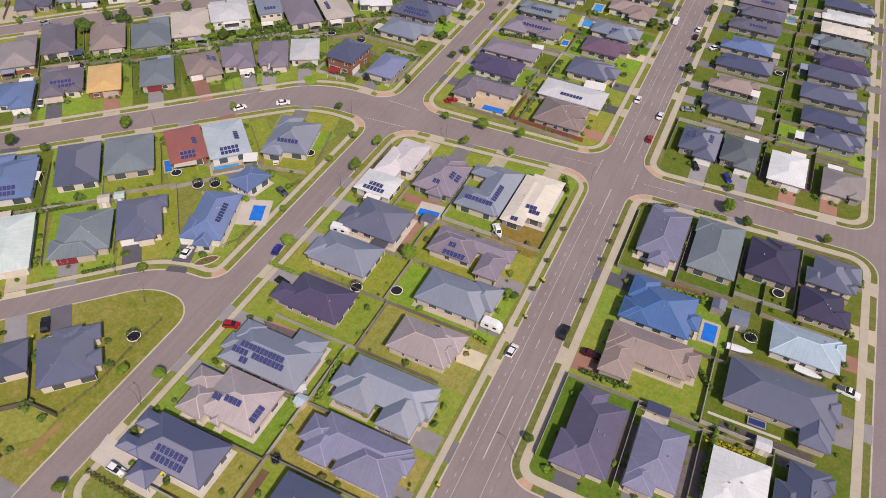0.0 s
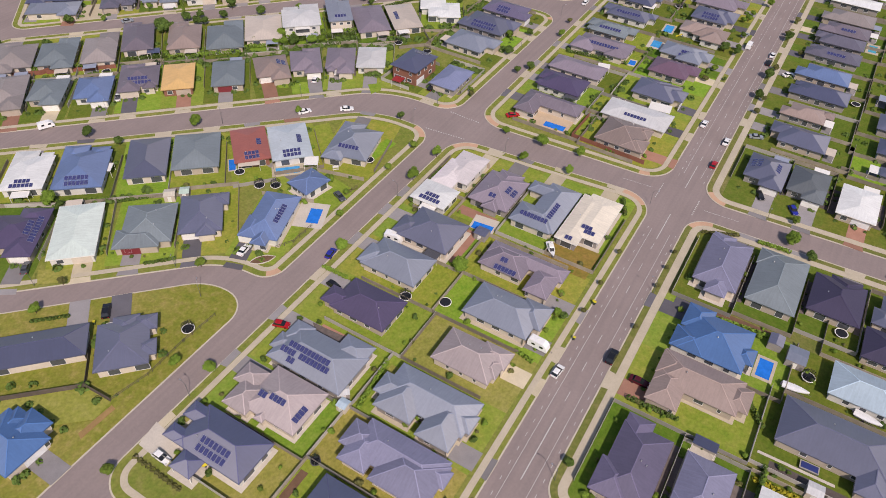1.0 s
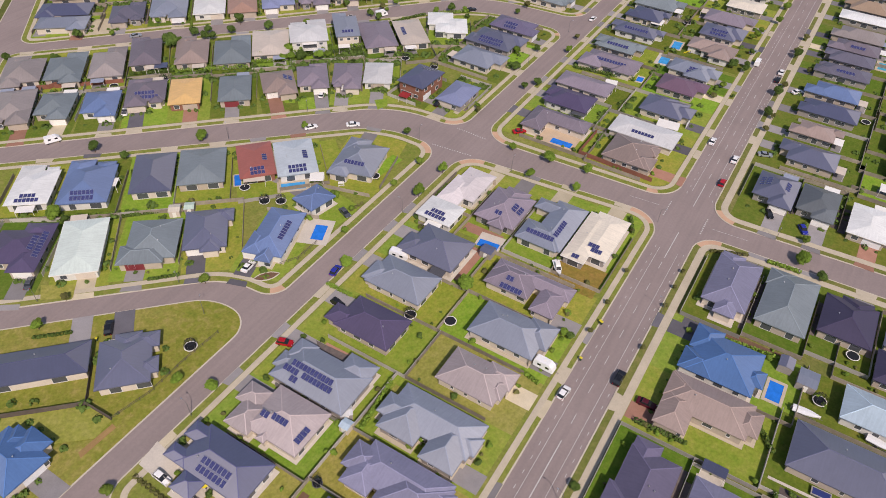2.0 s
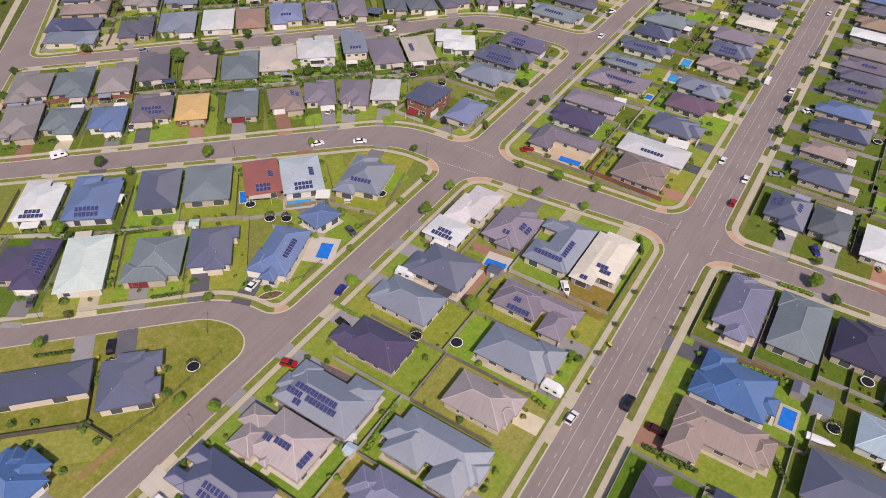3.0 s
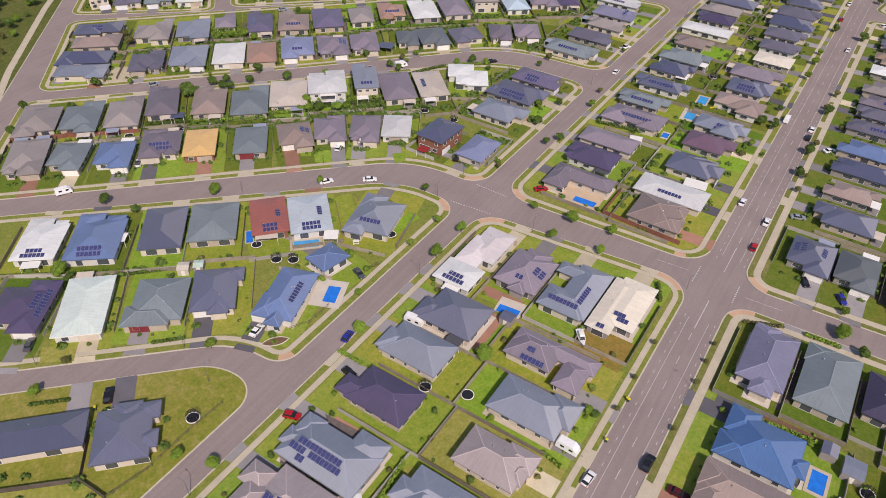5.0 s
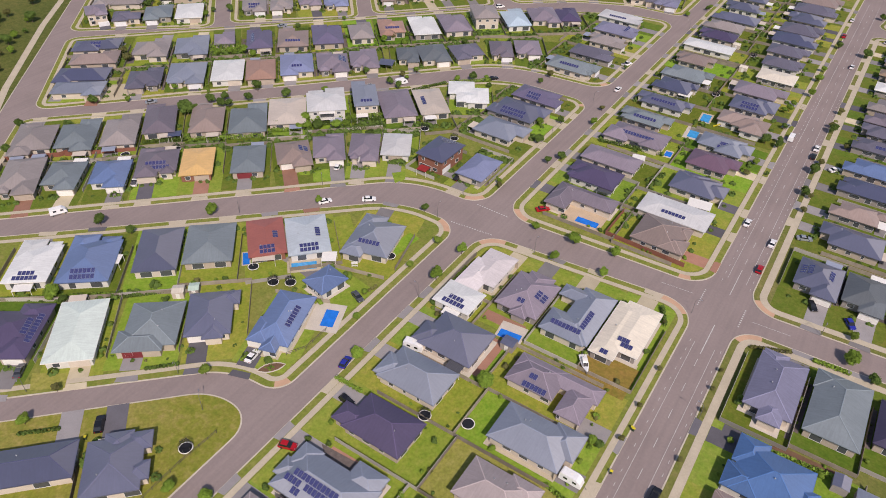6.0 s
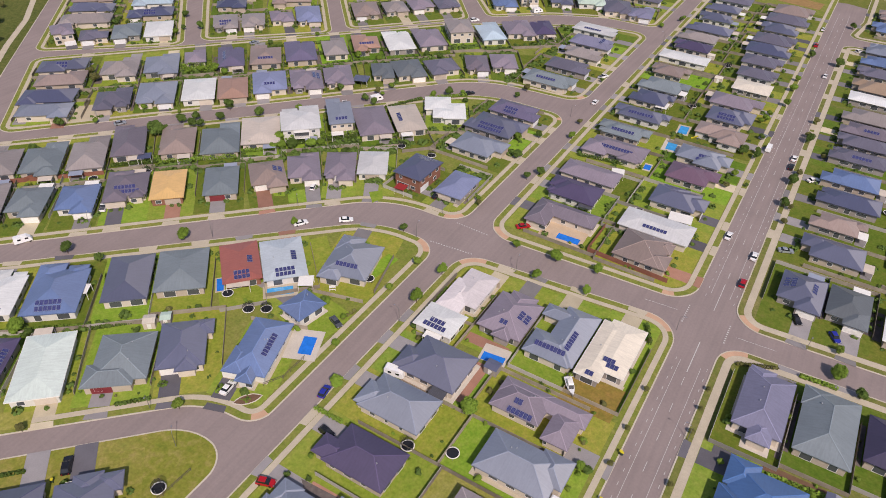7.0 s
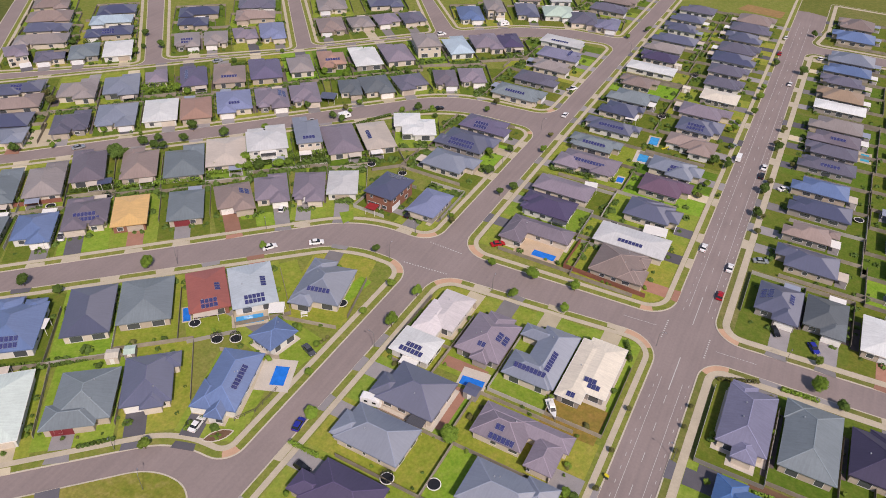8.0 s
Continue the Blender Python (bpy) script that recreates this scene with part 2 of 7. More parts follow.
class Shape:
    """Collects corners and faces for one mesh, with an optional slope map."""

    def __init__(self):
        self.v, self.f, self.uv = [], [], []

    def face(self, pts, uvs=None):
        k = len(self.v)
        self.v += [tuple(p) for p in pts]
        self.f.append(tuple(range(k, k + len(pts))))
        self.uv += uvs if uvs else [(p[0] + 0.31 * p[1], p[2] + 0.83 * p[1]) for p in pts]
        return self

    def box(self, x0, y0, z0, x1, y1, z1, m=None):
        p = [Vector((x, y, z)) for z in (z0, z1) for x, y in ((x0, y0), (x1, y0), (x1, y1), (x0, y1))]
        if m is not None:
            p = [m @ q for q in p]
        for a, b, c, d in ((3, 2, 1, 0), (4, 5, 6, 7), (0, 1, 5, 4), (1, 2, 6, 5), (2, 3, 7, 6), (3, 0, 4, 7)):
            self.face([p[a], p[b], p[c], p[d]])
        return self

    def prism(self, ring, z0, z1):
        n = len(ring)
        self.face([(x, y, z1) for x, y in ring])
        for i in range(n):
            (ax, ay), (bx, by) = ring[i], ring[(i + 1) % n]
            self.face([(ax, ay, z0), (bx, by, z0), (bx, by, z1), (ax, ay, z1)])
        return self

    def tube(self, pts, r0, r1, sides=6):
        rings = []
        for i, p in enumerate(pts):
            p = Vector(p)
            a = Vector(pts[max(i - 1, 0)])
            b = Vector(pts[min(i + 1, len(pts) - 1)])
            q = (b - a).to_track_quat("Z", "Y")
            r = r0 + (r1 - r0) * i / max(1, len(pts) - 1)
            rings.append([p + q @ Vector((r * math.cos(6.2832 * k / sides), r * math.sin(6.2832 * k / sides), 0)) for k in range(sides)])
        for a, b in zip(rings, rings[1:]):
            for k in range(sides):
                self.face([a[k], a[(k + 1) % sides], b[(k + 1) % sides], b[k]])
        self.face(rings[-1])
        self.face(rings[0][::-1])
        return self

    def join(self, other):
        """Adds another shape as a second material."""
        k = len(self.v)
        self.second = len(self.f)
        self.v += other.v
        self.f += [tuple(i + k for i in f) for f in other.f]
        self.uv += other.uv
        return self

    def data(self, name, mat, smooth=False):
        mats = mat if isinstance(mat, tuple) else (mat,)
        mat = mats[0]
        me = bpy.data.meshes.new(name)
        seen, place, back = {}, [], []
        for p in self.v:
            k = (round(p[0], 3), round(p[1], 3), round(p[2], 3))
            if k not in seen:
                seen[k] = len(place)
                place.append(tuple(p))
            back.append(seen[k])
        me.from_pydata(place, [], [tuple(back[i] for i in f) for f in self.f])
        lay = me.uv_layers.new(name="slope")
        lay.data.foreach_set("uv", np.array(self.uv, dtype=np.float32).ravel())
        me.materials.append(MATS[mat] if isinstance(mat, str) else mat)
        if len(mats) > 1:
            me.materials.append(MATS[mats[1]])
            me.polygons.foreach_set("material_index", [0] * self.second + [1] * (len(self.f) - self.second))
        if smooth:
            me.polygons.foreach_set("use_smooth", [True] * len(me.polygons))
        return me


def part(name, shape, mat, parent=None, label="", at=None):
    ob = new(name, shape.data(name, mat) if isinstance(shape, Shape) else shape)
    if parent is not None:
        ob.parent = parent
    if at is not None:
        ob.matrix_basis = at
    if label:
        ob["label"] = label
    return ob


def thing(name, m, label, category, group="", kind=""):
    ob = new(name)
    ob.empty_display_size = 0.5
    ob.matrix_basis = m
    return tagged(ob, label, category, group, kind)


# ---- land: blocks, roads, paths ----
LAND = 0.14


def rounded(corners):
    """A closed outline from corners (x, y, radius)."""
    out, n = [], len(corners)
    for i, (x, y, r) in enumerate(corners):
        p, a, b = Vector((x, y)), Vector(corners[i - 1][:2]), Vector(corners[(i + 1) % n][:2])
        u, v = (a - p).normalized(), (b - p).normalized()
        half = math.acos(max(-1, min(1, u.dot(v)))) / 2
        cut = min(r / math.tan(half), 0.49 * (a - p).length, 0.49 * (b - p).length)
        rr = cut * math.tan(half)
        mid = p + (u + v).normalized() * (rr / math.sin(half))
        s, e = p + u * cut, p + v * cut
        a0, a1 = math.atan2(*(s - mid).yx), math.atan2(*(e - mid).yx)
        d = (a1 - a0 + math.pi) % (2 * math.pi) - math.pi
        steps = max(2, int(abs(d) * rr / 1.5) + 2)
        out += [(mid.x + rr * math.cos(a0 + d * k / steps), mid.y + rr * math.sin(a0 + d * k / steps)) for k in range(steps + 1)]
    area = sum(ax * by - bx * ay for (ax, ay), (bx, by) in zip(out, out[1:] + out[:1]))
    return out if area > 0 else out[::-1]


def inset(ring, d):
    out, n = [], len(ring)
    for i in range(n):
        a, p, b = Vector(ring[i - 1]), Vector(ring[i]), Vector(ring[(i + 1) % n])
        t = ((p - a).normalized() + (b - p).normalized())
        t = t.normalized() if t.length > 1e-6 else (b - p).normalized()
        out.append((p.x - t.y * d, p.y + t.x * d))
    return out


def band(ring_a, ring_b, z0, z1):
    """A closed strip between two outlines, with its two sides."""
    s, n = Shape(), len(ring_a)
    for i in range(n):
        j = (i + 1) % n
        a, b, c, d = ring_a[i], ring_a[j], ring_b[j], ring_b[i]
        s.face([(*a, z1), (*b, z1), (*c, z1), (*d, z1)])
        s.face([(*a, z0), (*b, z0), (*b, z1), (*a, z1)])
        s.face([(*c, z0), (*d, z0), (*d, z1), (*c, z1)])
    return s


ground = part("ground", Shape().face([(-3000, -3000, 0), (3000, -3000, 0), (3000, 3000, 0), (-3000, 3000, 0)]), "field")
tagged(ground, "dry green open grassland round the estate", "ground", kind="structure")
road = part("road", Shape().face([(-460, -70, 0.02), (-60, -70, 0.02), (-60, 482, 0.02), (-460, 482, 0.02)]).face([(-60, -70, 0.02), (61, -70, 0.02), (61, 470, 0.02), (-10, 474, 0.02), (-20, 477, 0.02), (-60, 470, 0.02)]), "asphalt")
tagged(road, "weathered grey asphalt streets of the estate", "road", kind="structure")
BLOCKS, PULL = [], []


def drawn(ring, pull):
    return [(x + pull * min(1.0, max(0.0, (x + 36) / 5)), y) for x, y in ring]


def block(corners, path=2.1, width=1.45, turf="verge", pull=0.0):
    """One street block: turf, kerb and footpath; pull brings the footpath nearer the main road's kerb."""
    ring = rounded(corners)
    BLOCKS.append(ring)
    PULL.append(pull)
    slab = part("land", Shape().prism(inset(ring, 0.32), 0.0, LAND), turf)
    tagged(slab, "mown grass verges and lots of one street block", "ground", kind="structure")
    tagged(part("kerb", band(ring, inset(ring, 0.35), 0.0, LAND + 0.004), "kerb_concrete"), "pale concrete kerb along the street", "kerb", kind="structure")
    if path:
        tagged(part("pavement", band(drawn(inset(ring, path), pull), drawn(inset(ring, path + width), pull), 0.0, LAND + 0.035), "concrete"), "pale concrete footpath along the verge", "pavement", kind="structure")


block([(-91, 24, 7), (-25, 24, 8), (-25, 171.5, 9), (-90.4, 165.5, 9)], pull=0.65)
block([(-90.3, 177.3, 9), (-25.2, 180.2, 9), (-25.2, 500, 3), (-90.3, 500, 3)])
block([(-14.2, 67.5, 6), (54, 67.5, 6), (54, 172.5, 8), (-14.2, 169.3, 7)], 1.9, 2.0, turf="olive_verge")
block([(-14.2, 178, 8), (52.4, 181.8, 8), (52.4, 412, 6), (-14.2, 410.5, 6)], 1.9, 2.0, turf="olive_verge")
block([(-14.2, 421, 6), (53.6, 424, 6), (53.6, 500, 3), (-9.5, 500, 3), (-9.5, 450, 5)], 1.9, 2.0, turf="olive_verge")
block([(-14.2, -69, 2), (60, -69, 2), (60, 58.5, 6), (-14.2, 58.5, 6)], 1.9, 2.0)
block([(-97.8, 164.5, 8), (-121, 164.5, 60), (-216.6, 71.7, 5), (-172.3, 25.1, 5), (-113, 83.5, 26), (-97.8, 84.5, 6)])
block([(-111, 77.2, 16), (-97.7, 76.2, 9), (-97.7, -50, 2), (-167.4, 20, 5)], 0, turf="rough_grass")
block([(-98, 177.3, 8), (-124.8, 176.6, 70), (-223.5, 77, 6), (-267, 124.5, 6), (-137.5, 263, 40), (-98, 263.5, 8)])
block([(-269.5, 131.5, 6), (-143, 274, 40), (-98.2, 277.5, 9), (-98.2, 368, 8), (-125, 364, 40), (-190, 322, 60), (-319, 180, 6)])
block([(-325, 184.5, 6), (-275.7, 227.7, 6), (-397.6, 346.2, 3), (-445, 310, 3)])
block([(-273.4, 235.2, 6), (-228.5, 278, 6), (-307.3, 365.8, 3), (-354, 316, 3)])
block([(-225.6, 285.3, 6), (-182.5, 333, 6), (-255, 424, 3), (-305, 372.5, 3)])
block([(-177, 341, 6), (-150, 364, 25), (-125, 376, 25), (-98.2, 377, 7), (-98.2, 500, 3), (-320, 500, 3)])
block([(-120, -43, 4), (-460, 317, 4), (-900, 317, 4), (-900, -200, 4), (-120, -200, 4)], 0, turf="scrub")



# ---- houses ----
random.seed(7)
HOUSES = []
# houses along the second street
HOUSES += [
    (-70.9, 194.4, 13.6, 20.4, -90, "mulberry", "wc F:0,0,1,.55;0,0,.36,1 g-.3 dd"),
    (-74.1, 211.3, 11.4, 17.4, -90, "plum", ""),
    (-73.3, 224.4, 9.8, 19.7, -90, "mauve", "plain dg"),
    (-71.9, 244.6, 12.9, 21.9, -90, "mauve", "F:.06,0,1,.84;0,.3,.42,1;.62,.4,.96,.93 pvs1x11 dg"),
    (-74.2, 259.7, 10.0, 19.7, -90, "greygreen", "pvs1x8"),
    (-72.9, 276.6, 9.3, 22.0, -90, "slate", "pvs1x9"),
    (-73.9, 293.3, 11.3, 17.2, -90, "navy", ""),
    (-73.3, 307.3, 12.0, 20.2, -90, "greygreen", ""),
    (-75.5, 323.7, 10.3, 17.0, -90, "brown", ""),
    (-74.6, 342.2, 9.3, 21.8, -90, "white", "plain"),
    (-75.4, 357.5, 10.4, 17.4, -90, "plum", ""),
    (-76.2, 370.7, 10.6, 18.4, -90, "taupe", ""),
]
# houses along the second street
HOUSES += [
    (-74.2, 384.5, 10.6, 21.8, -90, "slate", ""),
    (-75.5, 402.8, 10.7, 17.6, -90, "slate", ""),
    (-75.5, 418.8, 9.9, 17.3, -90, "slate", ""),
    (-73.9, 436.5, 11.4, 18.8, -90, "graphite", ""),
]
# houses along the main road
HOUSES += [
    (-44.3, 206.7, 11.1, 22.0, 90, "whitegrey", "fresh plain pvs1x7 g.1 dd"),
    (-43.5, 193.5, 14.3, 16.1, 90, "brown", "fresh g-.2 db"),
    (-42.5, 225.8, 12.2, 17.6, 90, "slate", "F:0,.08,.84,1;.1,0,.6,.6;.55,.2,1,.8 g-.25 dd"),
    (-43.0, 243.0, 11.3, 16.9, 90, "maroon", "g.3 dt"),
    (-42.9, 256.8, 12.0, 18.6, 90, "bluegrey", "F:0,0,.84,.82;.36,.3,.86,1;.6,.12,1,.7 Ps:0.2,-4.0,2.6,4 Ps:0.2,-4.0,1.0,5 dg"),
    (-42.3, 277.8, 13.4, 18.4, 90, "tan", "F:0,0,.74,.72;.3,.1,1,.8;.5,.3,.95,1 dg"),
    (-42.4, 295.2, 13.2, 17.0, 90, "slate", "F:0,.1,.85,1;.48,0,1,.78 pvs2x6 dd"),
    (-43.2, 309.0, 11.6, 20.2, 90, "mauve", ""),
    (-41.0, 327.4, 11.0, 15.3, 90, "cream", "plain"),
    (-42.0, 342.9, 10.5, 16.5, 90, "graphite", ""),
    (-43.0, 358.3, 11.3, 17.5, 90, "graphite", ""),
    (-43.3, 374.2, 12.6, 19.8, 90, "navy", ""),
]
# houses along the main road
HOUSES += [
    (-43.4, 388.7, 12.9, 19.1, 90, "graphite", ""),
    (-44.3, 405.6, 12.5, 18.2, 90, "slate", ""),
    (-42.9, 421.3, 12.5, 20.6, 90, "graphite", ""),
    (-42.6, 436.7, 14.0, 19.1, 90, "brown", ""),
]
# houses along the main road
HOUSES += [
    (5.1, 459.1, 16.0, 17.9, -90, "brown", ""),
    (4.9, 438.0, 14.0, 20.4, -90, "steel", ""),
    (6.2, 404.9, 14.0, 20.3, -90, "bluegrey", ""),
    (5.3, 388.7, 10.9, 20.3, -90, "steel", ""),
    (4.2, 373.9, 10.5, 18.7, -90, "graphite", ""),
    (4.3, 357.1, 12.5, 19.0, -90, "ochre", ""),
    (5.3, 343.7, 9.3, 20.0, -90, "white", "plain"),
    (5.1, 325.2, 11.6, 19.9, -90, "taupe", ""),
]
# houses along the main road
HOUSES += [
    (5.2, 301.2, 9.4, 18.4, -90, "graphite", ""),
    (4.8, 288.3, 9.3, 19.6, -90, "graphite", "pvs1x6"),
    (4.2, 270.6, 10.4, 18.4, -90, "steel", ""),
    (5.4, 255.9, 10.0, 19.5, -90, "navy", ""),
    (4.3, 239.5, 9.3, 16.6, -90, "tan", ""),
    (4.6, 223.4, 11.2, 17.8, -90, "slate", "g-.3 dg"),
]
# houses along the side street
HOUSES += [
    (-0.1, 198.7, 11.7, 15.9, 0, "slate", "pve3x4 pvw2x4 gr dg"),
    (12.1, 199.1, 10.7, 16.0, 0, "gunmetal", ""),
    (26.5, 197.9, 10.7, 15.5, 0, "white", "plain"),
    (42.3, 197.5, 11.9, 13.0, 0, "taupe", ""),
]
# houses along the east road
HOUSES += [
    (37.9, 326.8, 9.3, 19.4, 90, "navy", ""),
    (37.8, 313.9, 9.3, 19.5, 90, "white", ""),
    (38.1, 301.7, 9.3, 19.0, 90, "cream", ""),
    (36.6, 288.8, 9.3, 20.4, 90, "greygreen", ""),
    (37.5, 273.4, 9.3, 19.2, 90, "plum", ""),
    (37.3, 263.3, 9.3, 20.6, 90, "slate", ""),
    (36.3, 248.4, 10.6, 21.1, 90, "slate", ""),
    (37.3, 232.9, 9.3, 19.7, 90, "navy", ""),
    (38.4, 221.1, 10.1, 17.3, 90, "slate", ""),
]
# houses along the side street
HOUSES += [
    (-0.8, 151.1, 11.0, 23.7, -180, "violet", "g-.3 dg F:0,0.05,1,0.87;0.03,0,0.57,0.32;0.34,0.73,0.82,1"),
    (12.8, 152.9, 12.4, 21.1, -180, "greygreen", "g-.25 dg F:0.03,0,1,1;0,0,0.52,0.31"),
    (27.2, 155.1, 12.4, 15.9, -180, "ink", "F:0,.08,1,1;.3,0,.9,.5 g-.25 dg"),
]
# houses along the east road
HOUSES += [
    (42.2, 156.5, 11.3, 13.0, 90, "slate", ""),
    (40.8, 143.7, 10.6, 11.8, 90, "ink", ""),
    (38.2, 128.6, 10.3, 16.2, 90, "paleblue", "F:0,0,0.94,1;0.73,0.04,1,0.55"),
    (34.4, 109.5, 16.7, 23.8, 90, "slate", "F:0,0,0.96,0.77;0.68,0.26,0.94,1;0.8,0.15,1,0.5"),
    (41.2, 90.3, 12.0, 11.8, 90, "navy", ""),
]
# houses along the main road
HOUSES += [
    (4.7, 125.6, 15.5, 18.5, -90, "blue", "ww fresh g-.38 dd F:0.09,0.1,0.91,1;0.03,0,0.38,0.52;0,0.56,0.42,1;0.75,0.44,1,0.77"),
    (5.7, 108.2, 15.8, 20.8, -90, "tan", "fresh g.36 db F:0.01,0,0.9,0.64;0.01,0.35,0.35,1;0,0.03,0.32,0.49;0.75,0.09,1,0.53"),
]
# houses along the south street
HOUSES += [
    (-1.2, 84.5, 11.6, 21.0, 0, "lavender", "F:0.09,0.11,1,0.96;0.11,0,0.6,0.39;0,0.6,0.66,1"),
    (12.8, 84.1, 9.9, 16.9, 0, "violet", "F:0,0,1,.85;0,.6,.6,1"),
    (28.5, 85.9, 11.4, 13.6, 0, "white", ""),
]
# houses along the curving street
HOUSES += [
    (-37.2, 148.1, 11.3, 22.8, -180, "cream", "g0 dt F:0,0.06,0.58,1;0.18,0,1,0.83 Ps:-2.1,-11.4,1.4,2 Ps:0.7,-7.5,3.6,3 Ps:2.0,-7.5,2.2,3"),
    (-50.7, 147.2, 14.3, 20.9, -180, "bluegrey", "fresh g.22 dt F:0.35,0,1,0.97;0.07,0.58,0.94,1;0,0.08,0.63,0.31 Ps:0.1,-10.4,2.9,8 Pe:-2.6,7.1,3.3,7"),
    (-64.6, 146.2, 12.4, 18.3, -180, "mauve", "F:0,.1,1,.92;.2,0,.8,.5;.4,.5,.8,1 pve2x3 pvs1x2 g.1 dg"),
    (-78.8, 148.3, 10.2, 17.9, -180, "blushwhite", "F:.1,0,1,.8;0,.3,.7,1 g-.3 dt"),
]
# houses along the second street
HOUSES += [
    (-79.4, 134.5, 9.3, 11.2, -90, "white", "plain pvs2x6"),
    (-72.8, 121.3, 13.1, 17.3, -90, "slate", "F:.12,0,1,1;0,.4,.4,.95 g-.2 dg"),
    (-73.8, 106.1, 11.2, 17.8, -90, "bluegrey", "F:.08,0,1,1;0,.3,.4,.95 g-.3 dg"),
]
# houses along the second street
HOUSES += [
    (-72.7, 90.0, 10.9, 18.7, -90, "plum", "F:.17,0,1,1;0,.45,.4,.95 g-.32 dg"),
    (-72.2, 72.4, 14.8, 21.7, -90, "bluegrey", "fresh g-.36 dg F:0.06,0.22,1,1;0.04,0.19,0.28,0.63;0.62,0,0.98,0.44;0,0.51,0.22,0.82 Ps:-0.5,-7.4,4.6,11 Ps:-5.4,-7.4,3.0,4 Ps:-3.6,-7.4,1.5,2 Ps:1.8,-7.4,3.1,8"),
    (-73.4, 57.4, 13.5, 20.2, -90, "blush", "g-.3 dg F:0.3,0,1,0.89;0.1,0.45,0.42,1;0,0.19,0.3,0.58;0.52,0.72,0.63,0.97 Ps:-1.0,-5.2,3.8,2 Ps:2.7,-5.2,4.3,4 Pe:-0.9,10.1,1.6,4"),
]
# houses along the second street
HOUSES += [
    (-75.7, 43.5, 10.3, 20.8, -90, "denim", "ww dry F:.15,0,1,1;0,.08,.45,.45;0,.68,.28,1 pvs2x7 g.2 dt"),
]
# houses along the main road
HOUSES += [
    (-44.7, 120.7, 12.4, 21.8, 90, "mauve", "fresh g-.3 dg F:0,0,0.57,0.79;0,0,1,0.41;0.65,0.27,0.95,1 Ps:-4.9,-3.6,3.1,2 Ps:-3.5,-3.6,0.8,6"),
    (-41.4, 106.6, 12.2, 18.9, 90, "bluegrey", "fresh g-.3 dg F:0,0.08,0.91,1;0.62,0,1,0.66"),
]
# houses along the main road
HOUSES += [
    (-41.9, 90.0, 10.9, 16.0, 90, "blush", "dry g.2 dt F:0,0.06,.92,1;0.55,0,1,0.5;.7,.3,.97,.8"),
    (-44.2, 72.8, 14.1, 23.4, 90, "bluegrey", "fresh g-.3 dg F:0.08,0,0.96,0.69;0,0.28,0.34,0.68;0.09,0.12,0.49,0.9;0.58,0.21,0.93,1;0.76,0.24,1,0.58"),
    (-42.7, 58.4, 11.8, 23.8, 90, "violet", "dry g-.3 dg F:0.12,0,0.94,0.76;0,0.15,0.29,0.69;0.08,0.23,0.36,0.96;0.41,0.08,0.96,1;0.73,0.15,1,0.5"),
    (-44.9, 44.5, 9.3, 14.6, 90, "navy", ""),
]
# houses along the curving streets
HOUSES += [
    (-184.6, 79.3, 11.7, 18.6, -141, "white", "pvb2x6"),
    (-173.1, 89.0, 14.0, 20.9, -140, "steel", "pvb2x6"),
]
# houses along the curving streets
HOUSES += [
    (-160.7, 102.2, 11.9, 19.2, -138, "slate", "plain fresh"),
    (-151.1, 112.5, 13.7, 17.7, -138, "greygreen", "plain fresh"),
    (-139.9, 123.8, 10.7, 17.4, -132, "red", "plain pvb2x4 pvl1x3"),
    (-130.8, 131.6, 12.1, 18.0, -133, "whiteblue", "plain pvb2x5 pvl1x4"),
    (-113.7, 142.1, 13.7, 20.1, -165, "bluegrey", "fresh pvb1x8"),
    (-113.3, 119.4, 9.3, 8.3, -100, "steel", "plain fresh"),
]
# houses along the curving streets
HOUSES += [
    (-164.5, 60.5, 14.0, 19.0, 35, "plum", "pvr2x9"),
    (-151.7, 69.6, 11.8, 21.3, 43, "paleaqua", "plain gr dt"),
]
# houses along the curving streets
HOUSES += [
    (-137.9, 80.8, 14.7, 17.2, 39, "greygreen", "xr fresh L:.1,.1,1,1;0,0,.8,.42 g-.2 dg"),
    (-128.1, 92.5, 13.0, 17.2, 42, "slate", "fresh L:0,.08,.88,1;.6,.7,1,1;.35,0,.75,.4 g-.25 dd"),
    (-112.3, 100.9, 11.0, 21.2, 19, "steel", "fresh L:.05,.12,1,1;0,.1,.5,.5;.4,0,.8,.4 pvr1x7 g-.3 dd"),
]
# houses along the curving streets
HOUSES += [
    (-128.2, 37.7, 25.4, 9.4, -134, "navy", "g-.35 dg rough"),
    (-111.4, 51.1, 13.3, 15.4, -134, "slate", "L:.12,.1,1,1;0,.05,.4,.35;0,.55,.35,.85;.3,0,.75,.4 g.2 dd rough"),
]
# houses along the curving streets
HOUSES += [
    (-111.2, 21.9, 12.8, 13.4, 90, "blue", "rough F:0,.2,1,1;.3,0,.8,.6;.1,.1,.5,.6 g0 dg"),
]
# houses along the curving streets
HOUSES += [
    (-226.6, 101.3, 12.1, 21.7, 46, "taupe", ""),
    (-216.0, 109.3, 11.3, 16.2, 39, "greygreen", ""),
]
